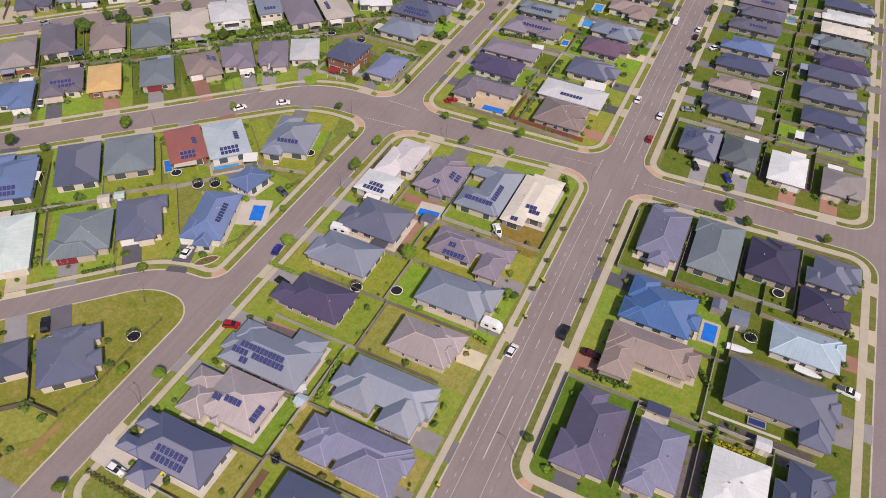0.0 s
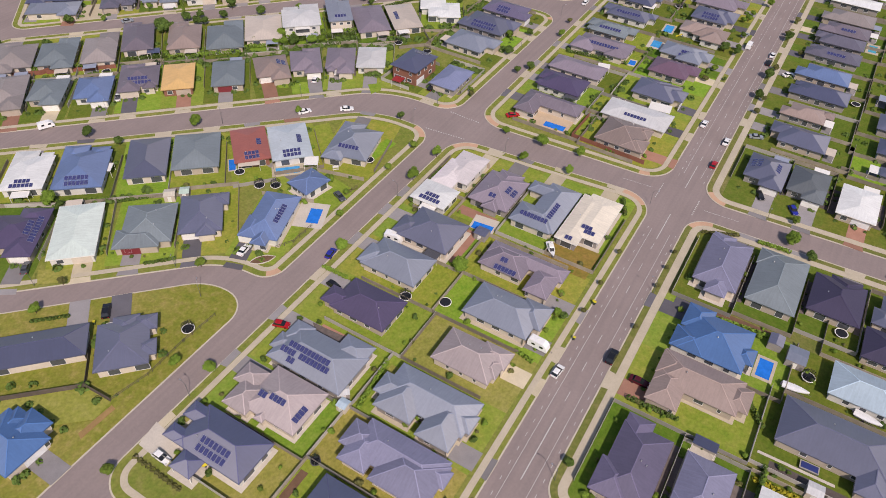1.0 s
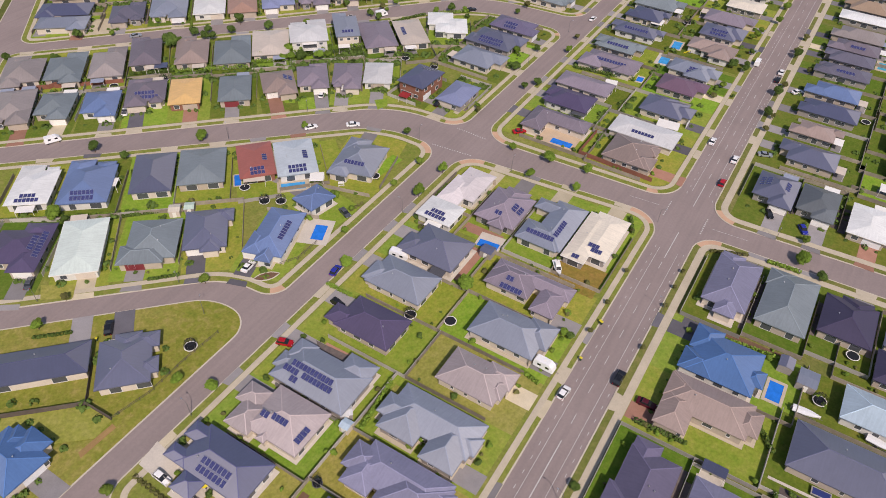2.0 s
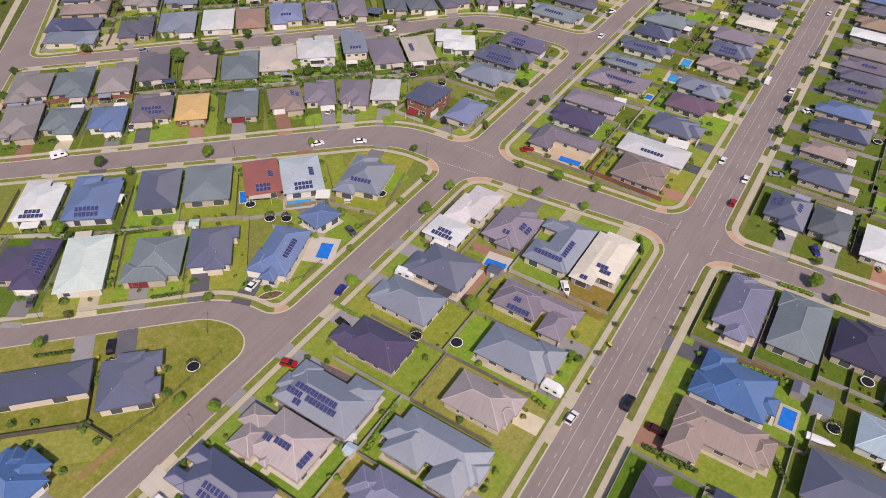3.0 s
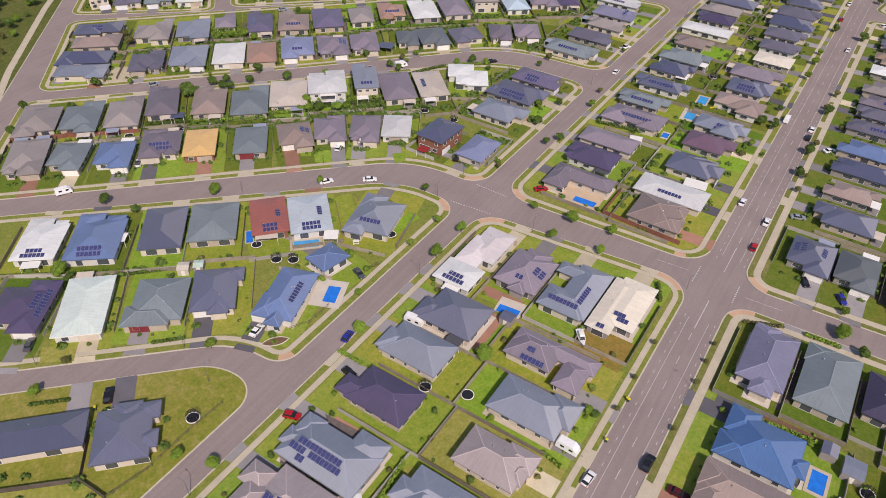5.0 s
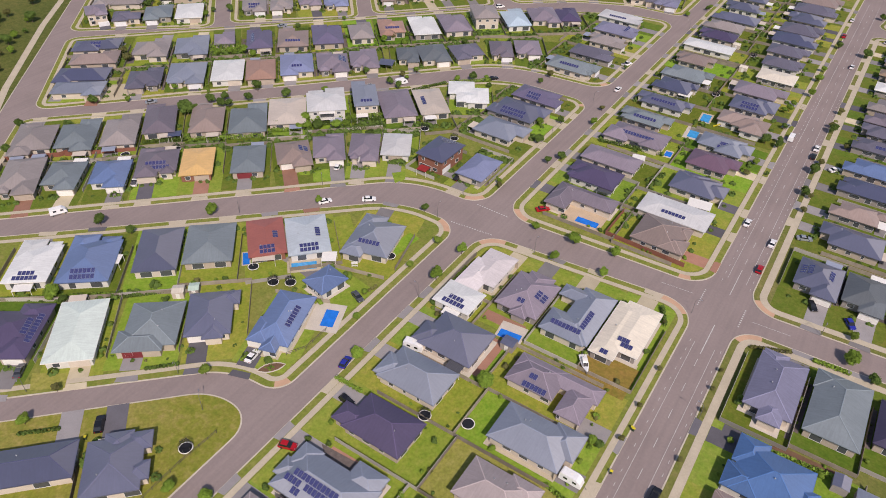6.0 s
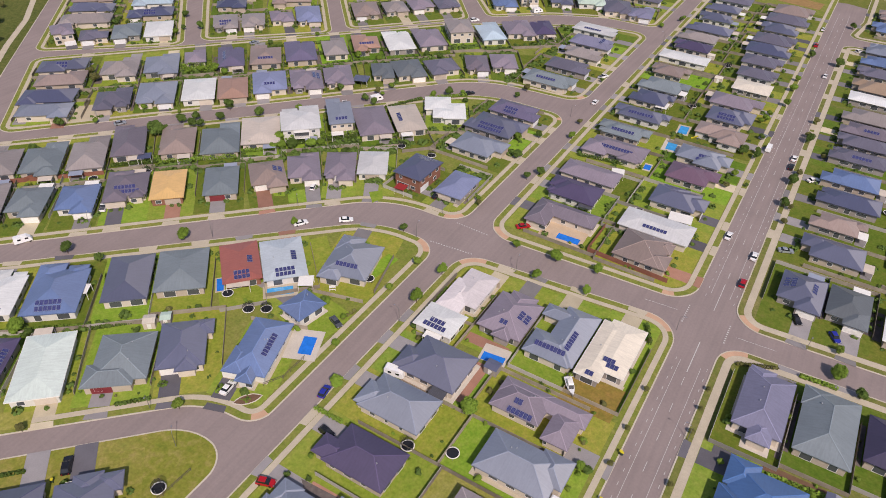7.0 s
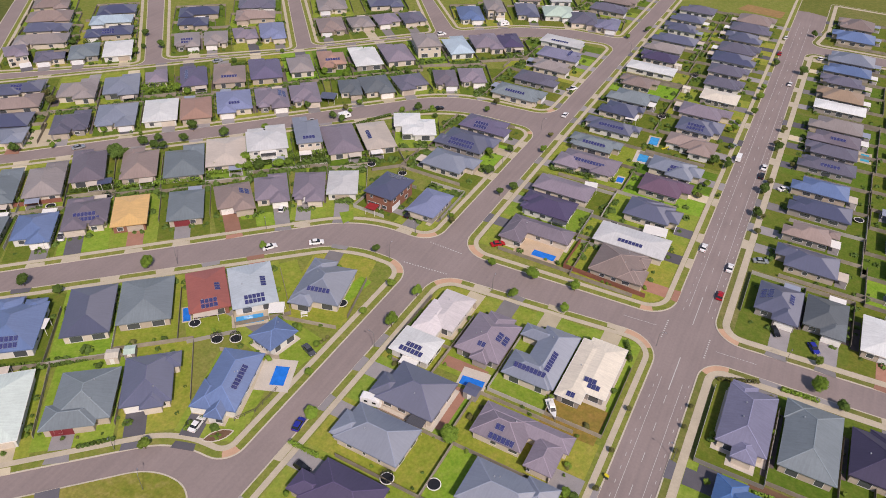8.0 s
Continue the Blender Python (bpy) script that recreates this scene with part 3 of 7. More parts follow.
# houses along the curving streets
HOUSES += [
    (-204.8, 118.7, 11.5, 15.9, 42, "steel", "gr dg"),
    (-198.3, 132.5, 13.0, 18.2, 44, "mulberry", "fresh pvf2x8 gl dd"),
    (-187.6, 140.3, 10.6, 17.0, 43, "yellow", "plain gr db"),
    (-175.0, 151.4, 11.0, 16.8, 42, "greygreen", "plain xr g-.1 dg"),
    (-164.8, 162.5, 11.6, 16.5, 48, "tan", "pvr2x3 g-.2 db"),
    (-158.0, 173.1, 10.9, 17.7, 42, "mauve", "gr dg"),
    (-147.8, 180.3, 10.3, 18.1, 34, "mauve", "g-.15 dg"),
    (-139.7, 188.3, 10.2, 14.7, 32, "whitegrey", "plain g0 dg"),
    (-122.8, 191.0, 14.3, 10.9, 89, "navy", "plain two wr pvr2x6 gl dg"),
    (-108.1, 192.6, 10.1, 14.8, 1, "periwinkle", "plain fresh gl dg"),
]
# houses along the curving streets
HOUSES += [
    (-245.0, 117.7, 13.4, 22.0, -135, "taupe", ""),
    (-235.0, 127.9, 12.8, 22.0, -136, "greygreen", ""),
    (-225.9, 139.1, 11.7, 22.0, -135, "taupe", ""),
    (-221.4, 152.7, 11.1, 22.0, -134, "mulberry", ""),
    (-207.8, 162.9, 11.9, 21.1, -137, "tan", ""),
    (-195.7, 171.7, 13.3, 21.7, -137, "greygreen", ""),
    (-187.6, 183.9, 13.8, 20.1, -138, "sand", "plain"),
    (-178.4, 195.6, 14.4, 18.2, -137, "whitegrey", "two"),
    (-169.7, 208.3, 9.3, 20.7, -137, "bluegrey", "two pv"),
    (-158.0, 213.1, 12.6, 22.0, -134, "mauve", "plain"),
    (-148.2, 222.2, 11.2, 20.6, -134, "sand", "plain pv"),
    (-140.2, 237.5, 16.0, 18.3, -148, "white", "L:0,.3,.55,1;.35,0,1,.6;.1,.5,.8,.95"),
]
# houses along the curving streets
HOUSES += [
    (-116.6, 236.4, 13.8, 22.0, 90, "slate", "pvs2x9"),
    (-115.4, 251.6, 11.2, 19.9, 90, "lavender", "pv"),
    (-114.4, 219.7, 12.5, 18.4, 90, "bluegrey", "wc"),
]
# houses along the curving streets
HOUSES += [
    (-274.8, 157.7, 20.4, 13.2, 39, "navy", ""),
    (-265.7, 149.4, 19.4, 11.9, 40, "bluegrey", ""),
    (-252.8, 170.8, 13.1, 18.3, 44, "graphite", ""),
    (-242.7, 183.5, 14.7, 19.6, 43, "bluegrey", ""),
    (-231.5, 195.4, 12.7, 19.3, 43, "white", "plain"),
    (-221.2, 203.9, 11.8, 18.8, 44, "terracotta", "plain"),
    (-212.5, 216.2, 13.6, 20.2, 44, "periwinkle", "pvs1x4"),
    (-201.8, 226.8, 13.0, 19.5, 44, "mauve", "pv"),
    (-193.4, 237.6, 11.9, 19.4, 43, "mauve", ""),
    (-180.3, 251.8, 9.2, 15.3, 40, "gunmetal", ""),
    (-172.2, 259.8, 12.7, 18.1, 47, "gunmetal", ""),
    (-161.4, 270.3, 13.5, 15.1, 50, "graphite", ""),
]
# houses along the curving streets
HOUSES += [
    (-150.4, 281.8, 9.9, 16.7, 34, "mulberry", ""),
    (-141.5, 290.3, 11.4, 15.3, 34, "mauve", ""),
]
# houses along the curving streets
HOUSES += [
    (-116.5, 285.5, 11.8, 21.5, 90, "greygreen", "pv"),
    (-115.1, 303.3, 10.9, 19.6, 90, "graphite", ""),
    (-115.5, 319.5, 10.7, 18.8, 90, "taupe", ""),
    (-116.6, 334.7, 12.0, 20.0, 90, "violet", "pv"),
    (-121.2, 351.1, 10.4, 21.3, 90, "whitegrey", "pv"),
]
# houses along the curving streets
HOUSES += [
    (-295.4, 179.6, 19.2, 12.6, -138, "slate", "pv"),
    (-285.0, 171.0, 19.0, 12.7, -137, "brown", ""),
    (-274.3, 191.7, 14.7, 19.5, -137, "taupe", ""),
    (-262.5, 203.7, 14.0, 20.8, -135, "bluegrey", ""),
    (-256.9, 217.4, 8.9, 13.6, -133, "mauve", ""),
    (-244.1, 226.2, 11.1, 21.0, -135, "lavender", "pv"),
    (-233.1, 236.4, 13.4, 20.6, -138, "tan", "pv"),
    (-223.2, 248.3, 13.6, 22.0, -136, "lavender", ""),
    (-213.6, 260.7, 10.8, 19.2, -135, "taupe", ""),
    (-204.5, 272.5, 12.1, 19.3, -137, "terracotta", "pv"),
    (-193.6, 283.5, 12.7, 22.0, -135, "white", ""),
    (-183.7, 294.8, 13.1, 21.1, -134, "mauve", ""),
]
# houses along the curving streets
HOUSES += [
    (-176.1, 310.0, 12.1, 18.1, -139, "taupe", "two"),
    (-163.7, 318.4, 11.7, 22.0, -137, "paleblue", ""),
    (-153.8, 329.8, 13.8, 20.3, -140, "mauve", ""),
    (-144.4, 337.5, 10.7, 17.4, -143, "plum", ""),
]
# houses along the curving streets
HOUSES += [
    (-323.5, 199.8, 9.3, 14.0, 60, "mauve", "two"),
    (-313.1, 208.4, 12.5, 12.2, 48, "graphite", ""),
    (-304.8, 220.1, 12.6, 18.5, 46, "greygreen", ""),
    (-294.7, 230.4, 12.5, 18.9, 45, "white", "plain"),
    (-275.7, 254.6, 11.5, 18.3, 45, "taupe", "pv"),
    (-266.1, 263.8, 11.0, 17.3, 43, "taupe", ""),
    (-258.4, 275.7, 11.1, 15.2, 47, "mauve", ""),
    (-249.6, 285.5, 12.0, 22.0, 43, "periwinkle", ""),
    (-230.2, 307.6, 13.3, 19.3, 43, "brown", ""),
    (-219.8, 319.1, 12.0, 15.1, 48, "taupe", ""),
    (-211.0, 330.3, 12.6, 14.6, 48, "mauve", ""),
]
# houses along the curving streets
HOUSES += [
    (-178.2, 361.5, 12.7, 20.9, 35, "steel", ""),
    (-169.4, 372.7, 9.9, 20.9, 34, "taupe", "two"),
    (-154.4, 382.7, 11.7, 20.7, 30, "slate", ""),
    (-138.8, 389.4, 16.0, 17.8, 28, "greengrey", ""),
    (-123.6, 387.1, 14.8, 18.7, 26, "graphite", ""),
]
# houses along the curving streets
HOUSES += [
    (-370.5, 254.0, 17.5, 16.6, 45, "brown", ""),
    (-355.4, 241.3, 20.6, 15.6, 43, "tan", ""),
    (-343.5, 231.1, 20.9, 12.8, 40, "slate", ""),
    (-332.6, 218.9, 23.3, 13.4, 42, "taupe", ""),
]
# houses along the curving streets
HOUSES += [
    (-335.1, 265.6, 18.5, 14.8, 42, "navy", ""),
    (-326.2, 254.3, 19.8, 12.6, 41, "paleblue", ""),
    (-314.6, 242.7, 21.3, 13.7, 42, "navy", "pv"),
    (-298.5, 286.4, 19.8, 13.7, 41, "navy", ""),
    (-290.5, 273.8, 14.7, 11.2, 42, "navy", ""),
    (-281.5, 311.8, 19.2, 14.0, 39, "graphite", ""),
    (-271.2, 298.5, 20.0, 15.2, 38, "tan", ""),
    (-248.5, 333.8, 15.6, 20.2, 41, "taupe", ""),
    (-225.9, 352.1, 18.1, 17.3, 42, "slate", ""),
]
# more houses of the far streets
HOUSES += [
    (5.3, 312.3, 10.2, 19.0, -90, "mulberry", "pvs1x5 dt"),
    (-200.9, 339.6, 12.2, 15.0, 46, "graphite", "dg"),
    (-110.2, 386.5, 12.4, 16.0, 10, "violet", "dg"),
    (-116.8, 411.5, 11.8, 20.0, 90, "graphite", "dg"),
    (-116.2, 427.0, 11.8, 19.6, 90, "brown", "dg"),
    (-115.8, 443.0, 11.6, 19.6, 90, "graphite", "dg"),
    (-147.6, 414.0, 12.0, 17.0, -150, "whitegrey", "dg"),
    (-163.0, 405.4, 12.4, 17.0, -150, "brown", "dg"),
]

PITCH = 0.4
LOW_PITCH = 0.17
EAVE = 2.75
WALL_OF = dict(denim="render_white", graphite="brick_cream", ochre="brick_tan", blushwhite="render_white", violet="brick_cream", terracotta="brick_tan", mulberry="brick_cream", blush="brick_cream", ink="brick_tan", lavender="brick_cream", sand="brick_cream", gunmetal="brick_cream", maroon="brick_tan", periwinkle="brick_cream", navy="brick_tan", slate="brick_cream", bluegrey="brick_cream", greygreen="brick_tan", taupe="brick_cream", brown="brick_tan", tan="brick_tan", plum="brick_tan", mauve="brick_cream",
               white="render_white", cream="brick_tan", steel="render_white", blue="brick_cream", paleblue="render_white", paleaqua="render_white", whiteblue="render_white", whitegrey="render_white",
               red="brick_red", yellow="brick_red", greengrey="render_white")
COLOUR_WORD = dict(denim="denim blue", graphite="graphite grey", ochre="ochre brown", blushwhite="off-white", violet="violet grey", terracotta="faded terracotta", mulberry="mulberry grey", blush="pinkish taupe", ink="near-black plum", lavender="lavender grey", sand="sandy beige", gunmetal="gunmetal grey", maroon="dark maroon", periwinkle="soft blue", navy="dark navy", slate="slate grey", bluegrey="blue-grey", greygreen="grey-green", taupe="taupe", brown="brown", tan="sandy brown", plum="dark plum", mauve="mauve-grey",
                   white="white", cream="cream", steel="steel blue", blue="bright blue", paleblue="pale blue", paleaqua="pale aqua white", whiteblue="pale blue-white", whitegrey="pale grey", red="terracotta red", yellow="golden yellow", greengrey="pale green")
WALL_WORD = dict(brick_tan="tan brick", brick_cream="cream brick", brick_red="red brick", render_white="white rendered", brick_grey="grey brick")


def hip(s, caps, cx, cy, w, d, z, pitch=0.425, low=0.18):
    """One hipped roof over a rectangle; its ridge runs along the longer side."""
    hw, hd = w / 2, d / 2
    short = min(hw, hd)
    rise = short * pitch
    if w >= d:
        r = [(cx - hw + short, cy), (cx + hw - short, cy)]
    else:
        r = [(cx, cy - hd + short), (cx, cy + hd - short)]
    e = [(cx - hw, cy - hd), (cx + hw, cy - hd), (cx + hw, cy + hd), (cx - hw, cy + hd)]
    z1 = z + low
    top = z1 + rise
    A, B = (*r[0], top), (*r[1], top)
    E4 = [(x, y, z1) for x, y in e]
    sl = math.hypot(short, rise)

    def slope(pts, ax):
        us = [p[0] if ax == 0 else p[1] for p in pts]
        s.face(pts, [(u, 0.0 if abs(p[2] - z1) < 1e-6 else sl) for u, p in zip(us, pts)])

    if w >= d:
        slope([E4[0], E4[1], B, A], 0)
        slope([E4[1], E4[2], B], 1)
        slope([E4[2], E4[3], A, B], 0)
        slope([E4[3], E4[0], A], 1)
        hips = [(E4[0], A), (E4[3], A), (E4[1], B), (E4[2], B), (A, B)]
    else:
        slope([E4[0], E4[1], A], 0)
        slope([E4[1], E4[2], B, A], 1)
        slope([E4[2], E4[3], B], 0)
        slope([E4[3], E4[0], A, B], 1)
        hips = [(E4[0], A), (E4[1], A), (E4[2], B), (E4[3], B), (A, B)]
    s.face([(x, y, z) for x, y in e[::-1]])
    for (p, q) in hips:
        p, q = Vector(p), Vector(q)
        if (q - p).length > 0.3:
            m = Matrix.Translation(p) @ (q - p).to_track_quat("X", "Z").to_matrix().to_4x4()
            caps.append(Shape().box(0, -0.1, -0.03, (q - p).length, 0.1, 0.05, m))
    return e, top


def slope_pose(x, y, ang, base, run, pitch):
    """A pose on a roof slope that falls towards ang (degrees), run metres in from the eave at height base."""
    return Matrix.Translation((x, y, base + run * pitch)) @ Matrix.Rotation(radians(ang + 90), 4, "Z") @ Matrix.Rotation(math.atan(pitch), 4, "X") @ Matrix.Translation((0, 0, 0.07))


PANEL = Shape().box(-0.455, -0.7, 0.0, 0.455, 0.7, 0.04)
PANEL.join(Shape().box(-0.49, -0.735, 0, 0.49, -0.701, 0.05).box(-0.49, 0.701, 0, 0.49, 0.735, 0.05).box(-0.49, -0.7, 0, -0.456, 0.7, 0.05).box(0.456, -0.7, 0, 0.49, 0.7, 0.05))
PANEL_MESH = PANEL.data("solar_panel", ("solar_cells", "aluminium"))


def rect_hit(o, d, ring):
    """Distance from o along d to a closed outline, or None."""
    best = None
    for (ax, ay), (bx, by) in zip(ring, ring[1:] + ring[:1]):
        ex, ey = bx - ax, by - ay
        den = d[0] * ey - d[1] * ex
        if abs(den) < 1e-9:
            continue
        s = ((ax - o[0]) * ey - (ay - o[1]) * ex) / den
        u = ((ax - o[0]) * d[1] - (ay - o[1]) * d[0]) / den
        if s > 0.01 and 0 <= u <= 1 and (best is None or s < best):
            best = s
    return best


FOOT = []
for hx, hy, hw, hd, hr, *_ in HOUSES:
    c, s = math.cos(radians(hr)), math.sin(radians(hr))
    FOOT.append([(hx + c * a * hw / 2 - s * b * hd / 2, hy + s * a * hw / 2 + c * b * hd / 2) for a, b in ((-1, -1), (1, -1), (1, 1), (-1, 1))])


def in_ring(x, y, ring):
    inside = False
    for (ax, ay), (bx, by) in zip(ring, ring[1:] + ring[:1]):
        if (ay > y) != (by > y) and x < (bx - ax) * (y - ay) / (by - ay) + ax:
            inside = not inside
    return inside


def home_block(x, y):
    for ring in BLOCKS:
        if in_ring(x, y, ring):
            return ring
    return None


INNER = [drawn(inset(r, 3.9), 1.25 * p) for r, p in zip(BLOCKS, PULL)]


FAR_WINDOW = {}


def window(home, x, y, ang, w, z0, z1, far=False):
    """A framed window on a wall that faces ang; far ones are one mesh of frame and glass."""
    m = Matrix.Translation((x, y, 0)) @ Matrix.Rotation(radians(ang + 90), 4, "Z")
    fr = Shape()
    for a in ((-w / 2, z0, w / 2, z0 + 0.09), (-w / 2, z1 - 0.09, w / 2, z1), (-w / 2, z0 + 0.09, -w / 2 + 0.09, z1 - 0.09), (w / 2 - 0.09, z0 + 0.09, w / 2, z1 - 0.09)):
        fr.box(a[0], -0.07, a[1], a[2], 0.02, a[3])
    if far:
        key = (w, z0, z1)
        if key not in FAR_WINDOW:
            glass = Shape().box(-w / 2 + 0.09, -0.03, z0 + 0.09, w / 2 - 0.09, 0.01, z1 - 0.09)
            FAR_WINDOW[key] = glass.join(fr).data("window", ("window_glass", "frame_white"))
        part("window", FAR_WINDOW[key], None, home, at=m)
        return
    wn_ob = part("window", fr, "frame_white", home, at=m)
    part("pane", Shape().box(-w / 2 + 0.09, -0.03, z0 + 0.09, w / 2 - 0.09, 0.01, z1 - 0.09), "window_glass", wn_ob)


FAR_FENCE = Shape()
POOL_SPOTS = [(-105.2, 110.6), (-124, 122.5), (-140, 115.5), (-150, 105), (-62.4, 132), (-56, 278.3), (-56, 263.7), (-59, 243.6)]
OPEN_YARDS = [(-62.8, 133, 6.5), (-105, 110, 6.5), (-57, 257, 7), (-57, 278, 7), (-57, 266, 6)]   # pool courts with no paling fence (x, y, radius)


def fence_line(x0, y0, x1, y1, mat, high=1.3, railed=False):
    """A boundary fence: sheets or palings between posts, with a capping rail; kept behind the footpath."""
    a, b = Vector((x0, y0)), Vector((x1, y1))
    ring = home_block((x0 + x1) / 2, (y0 + y1) / 2)
    if ring is None:
        return
    inner = INNER[BLOCKS.index(ring)]
    steps = max(2, int((b - a).length / 0.5))
    inside = [k for k in range(steps + 1) if in_ring(*(a + (b - a) * k / steps), inner)]
    if len(inside) < 8:
        return
    a, b = a + (b - a) * inside[0] / steps, a + (b - a) * inside[-1] / steps
    n = (b - a).length
    if any(math.hypot((a.x + b.x) / 2 - qx, (a.y + b.y) / 2 - qy) < qr for qx, qy, qr in OPEN_YARDS):
        return
    m = Matrix.Translation((a.x, a.y, LAND)) @ Matrix.Rotation(math.atan2(b.y - a.y, b.x - a.x), 4, "Z")
    if railed:
        fs = Shape().box(0, -0.03, high - 0.1, n, 0.03, high).box(0, -0.025, high * 0.5, n, 0.025, high * 0.5 + 0.08)
    else:
        fs = Shape().box(0, -0.02, 0.03, n, 0.02, high).box(0, -0.04, high + 0.002, n, 0.04, high + 0.05)
    k = 0.0
    while k < n:
        fs.box(k, -0.08, 0, k + 0.09, -0.022, high + 0.03)
        k += 2.4
    mid = m @ Vector((n / 2, 0, 0))
    if math.hypot(mid.x + 40, mid.y - 60) > 205:
        k0 = len(FAR_FENCE.v)
        FAR_FENCE.v += [tuple(m @ Vector(q)) for q in fs.v]
        FAR_FENCE.f += [tuple(q + k0 for q in f) for f in fs.f]
        FAR_FENCE.uv += fs.uv
        return
    label = {"fence_dark": "dark weathered timber fence round a corner yard", "fence_timber": "weathered timber paling fence between yards", "fence_steel": "grey-brown sheet steel fence between yards", "fence_red": "red-brown sheet steel fence along a garden"}[mat]
    tagged(part("fence", fs, mat, at=m), label, "fence", "yard fences")


def house(i, x, y, w, d, rot, colour, flags):
    rnd = random.Random(1000 + i)
    fl = flags.split()
    wall_kind = WALL_OF[colour] if rnd.random() < 0.7 else rnd.choice(["brick_tan", "brick_cream", "render_white", "brick_grey", "brick_grey", "brick_cream"])
    for f in fl:
        wall_kind = dict(wr="brick_red", wc="brick_cream", ww="render_white").get(f, wall_kind)
    # darker bricks here put the shade under the eaves into the wall colour
    if x > -14 and y > 170:
        wall_kind = "brick_grey" if i % 3 else "brick_tan"
    if y > 205 and -98 < x < -14 and i % 5 < 3:
        wall_kind = "render_white" if i % 2 else "brick_cream"
    two = "two" in fl
    pitch = LOW_PITCH if colour in ("white", "whiteblue", "paleaqua", "blushwhite", "cream", "yellow", "red", "sand", "whitegrey") else 0.3 if "plain" in fl else PITCH
    eave = EAVE + (2.7 if two else 0)
    label = f"{'two-storey' if two else 'single-storey'} {WALL_WORD[wall_kind]} house with {COLOUR_WORD[colour]} hipped roof"
    if any(f.startswith(("pv", "Ps:", "Pe:")) for f in fl):
        label += " and solar panels"
    home = thing("house", pose(x, y, LAND, 0, 0, rot), label, "house", "houses of the estate")
    side = 1 if ("gr" in fl or ("gl" not in fl and rnd.random() < 0.5)) else -1
    rects = []
    shape_flag = [f[2:] for f in fl if f.startswith("F:")]
    if shape_flag:
        # fractions of the outline from its north-west corner: west, north, east, south
        c, s = round(math.cos(radians(rot))), round(math.sin(radians(rot)))
        ew, ns = (w, d) if c else (d, w)
        for item in shape_flag[0].split(";"):
            a, b, e, f = (float(v) for v in item.split(","))
            wx, wy = ((a + e) / 2 - 0.5) * ew, (0.5 - (b + f) / 2) * ns
            lx, ly = c * wx + s * wy, -s * wx + c * wy
            sx, sy = (e - a) * ew, (f - b) * ns
            rects.append((lx, ly, sx if c else sy, sy if c else sx))
        far = min(rects, key=lambda q: q[1] - q[3] / 2)
        gx, gy = far[0] + (far[2] / 2 - 3.2) * (side if far[2] > 7.5 else 0), far[1] - far[3] / 2
    elif any(f.startswith("L:") for f in fl):
        shape_flag = [f[2:] for f in fl if f.startswith("L:")]
        for item in shape_flag[0].split(";"):
            a, b, e, f = (float(v) for v in item.split(","))
            rects.append((((a + e) / 2 - 0.5) * w, ((b + f) / 2 - 0.5) * d, (e - a) * w, (f - b) * d))
        far = min(rects, key=lambda q: q[1] - q[3] / 2)
        gx, gy = far[0], far[1] - far[3] / 2
    elif "plain" in fl or w < 8 or d < 10:
        rects.append((0, 0, w, d))
        gx = side * (w / 2 - 3.6)
        gy = -d / 2
    else:
        proj = min(3.2, 0.17 * d) * rnd.uniform(0.6, 1.1)
        back = rnd.choice([0, 0, 1]) * rnd.uniform(1.5, 3.0)
        gw = min(7.2, w * 0.58)
        rects.append((0, (proj - back) / 2, w, d - proj - back))
        rects.append((side * (w - gw) / 2, -d / 2 + (proj + gw / 2 + 2) / 2, gw, proj + gw / 2 + 2))
        if back:
            bw = w * rnd.uniform(0.45, 0.6)
            rects.append((rnd.choice([-1, 1]) * (w - bw) / 2, d / 2 - (back + bw / 2) / 2, bw, back + bw / 2))
        if rnd.random() < 0.4 and proj > 1.6:
            pw = w - gw - 1.5
            rects.append((-side * (w / 2 - pw / 2 - 0.7), -d / 2 + proj * 0.45 + 2.5, pw, 5.0))
        gx, gy = side * (w - gw) / 2, -d / 2
    for f in fl:
        if f[0] == "g" and f[1:] not in ("l", "r"):
            gx = float(f[1:]) * w
            near = [q for q in rects if abs(gx - q[0]) < q[2] / 2 - 0.4]
            gy = min(q[1] - q[3] / 2 for q in near) if near else gy
    walls = Shape()
    gutter_mat = "trim_white" if colour in ("white", "cream", "paleaqua") else "roof_" + colour
    near_home = math.hypot(x + 45, y - 95) < 105
    for k, (cx, cy, rw, rd) in enumerate(rects):
        roof, caps = Shape(), []
        lift = eave + 0.004 * k
        hip(roof, caps, cx, cy, rw, rd, lift, pitch)
        q = 0.62 + 0.02 * k
        walls.box(cx - rw / 2 + q, cy - rd / 2 + q, 0, cx + rw / 2 - q, cy + rd / 2 - q, lift + 0.03)
        rf = part("roof", roof, "roof_" + colour, home)
        if near_home and pitch > 0.2:
            for piece in caps:
                part("ridge_cap", piece, "ridge_" + colour, rf)
        q = 0.1 - 0.006 * k
        out = [(cx - rw / 2 - q, cy - rd / 2 - q), (cx + rw / 2 + q, cy - rd / 2 - q), (cx + rw / 2 + q, cy + rd / 2 + q), (cx - rw / 2 - q, cy + rd / 2 + q)]
        inn = [(cx - rw / 2 - 0.002, cy - rd / 2 - 0.002), (cx + rw / 2 + 0.002, cy - rd / 2 - 0.002), (cx + rw / 2 + 0.002, cy + rd / 2 + 0.002), (cx - rw / 2 - 0.002, cy + rd / 2 + 0.002)]
        part("gutter", band(out, inn, lift - 0.02, lift + 0.17 - 0.003 * k), gutter_mat, home)
    part("wall", walls, wall_kind, home)
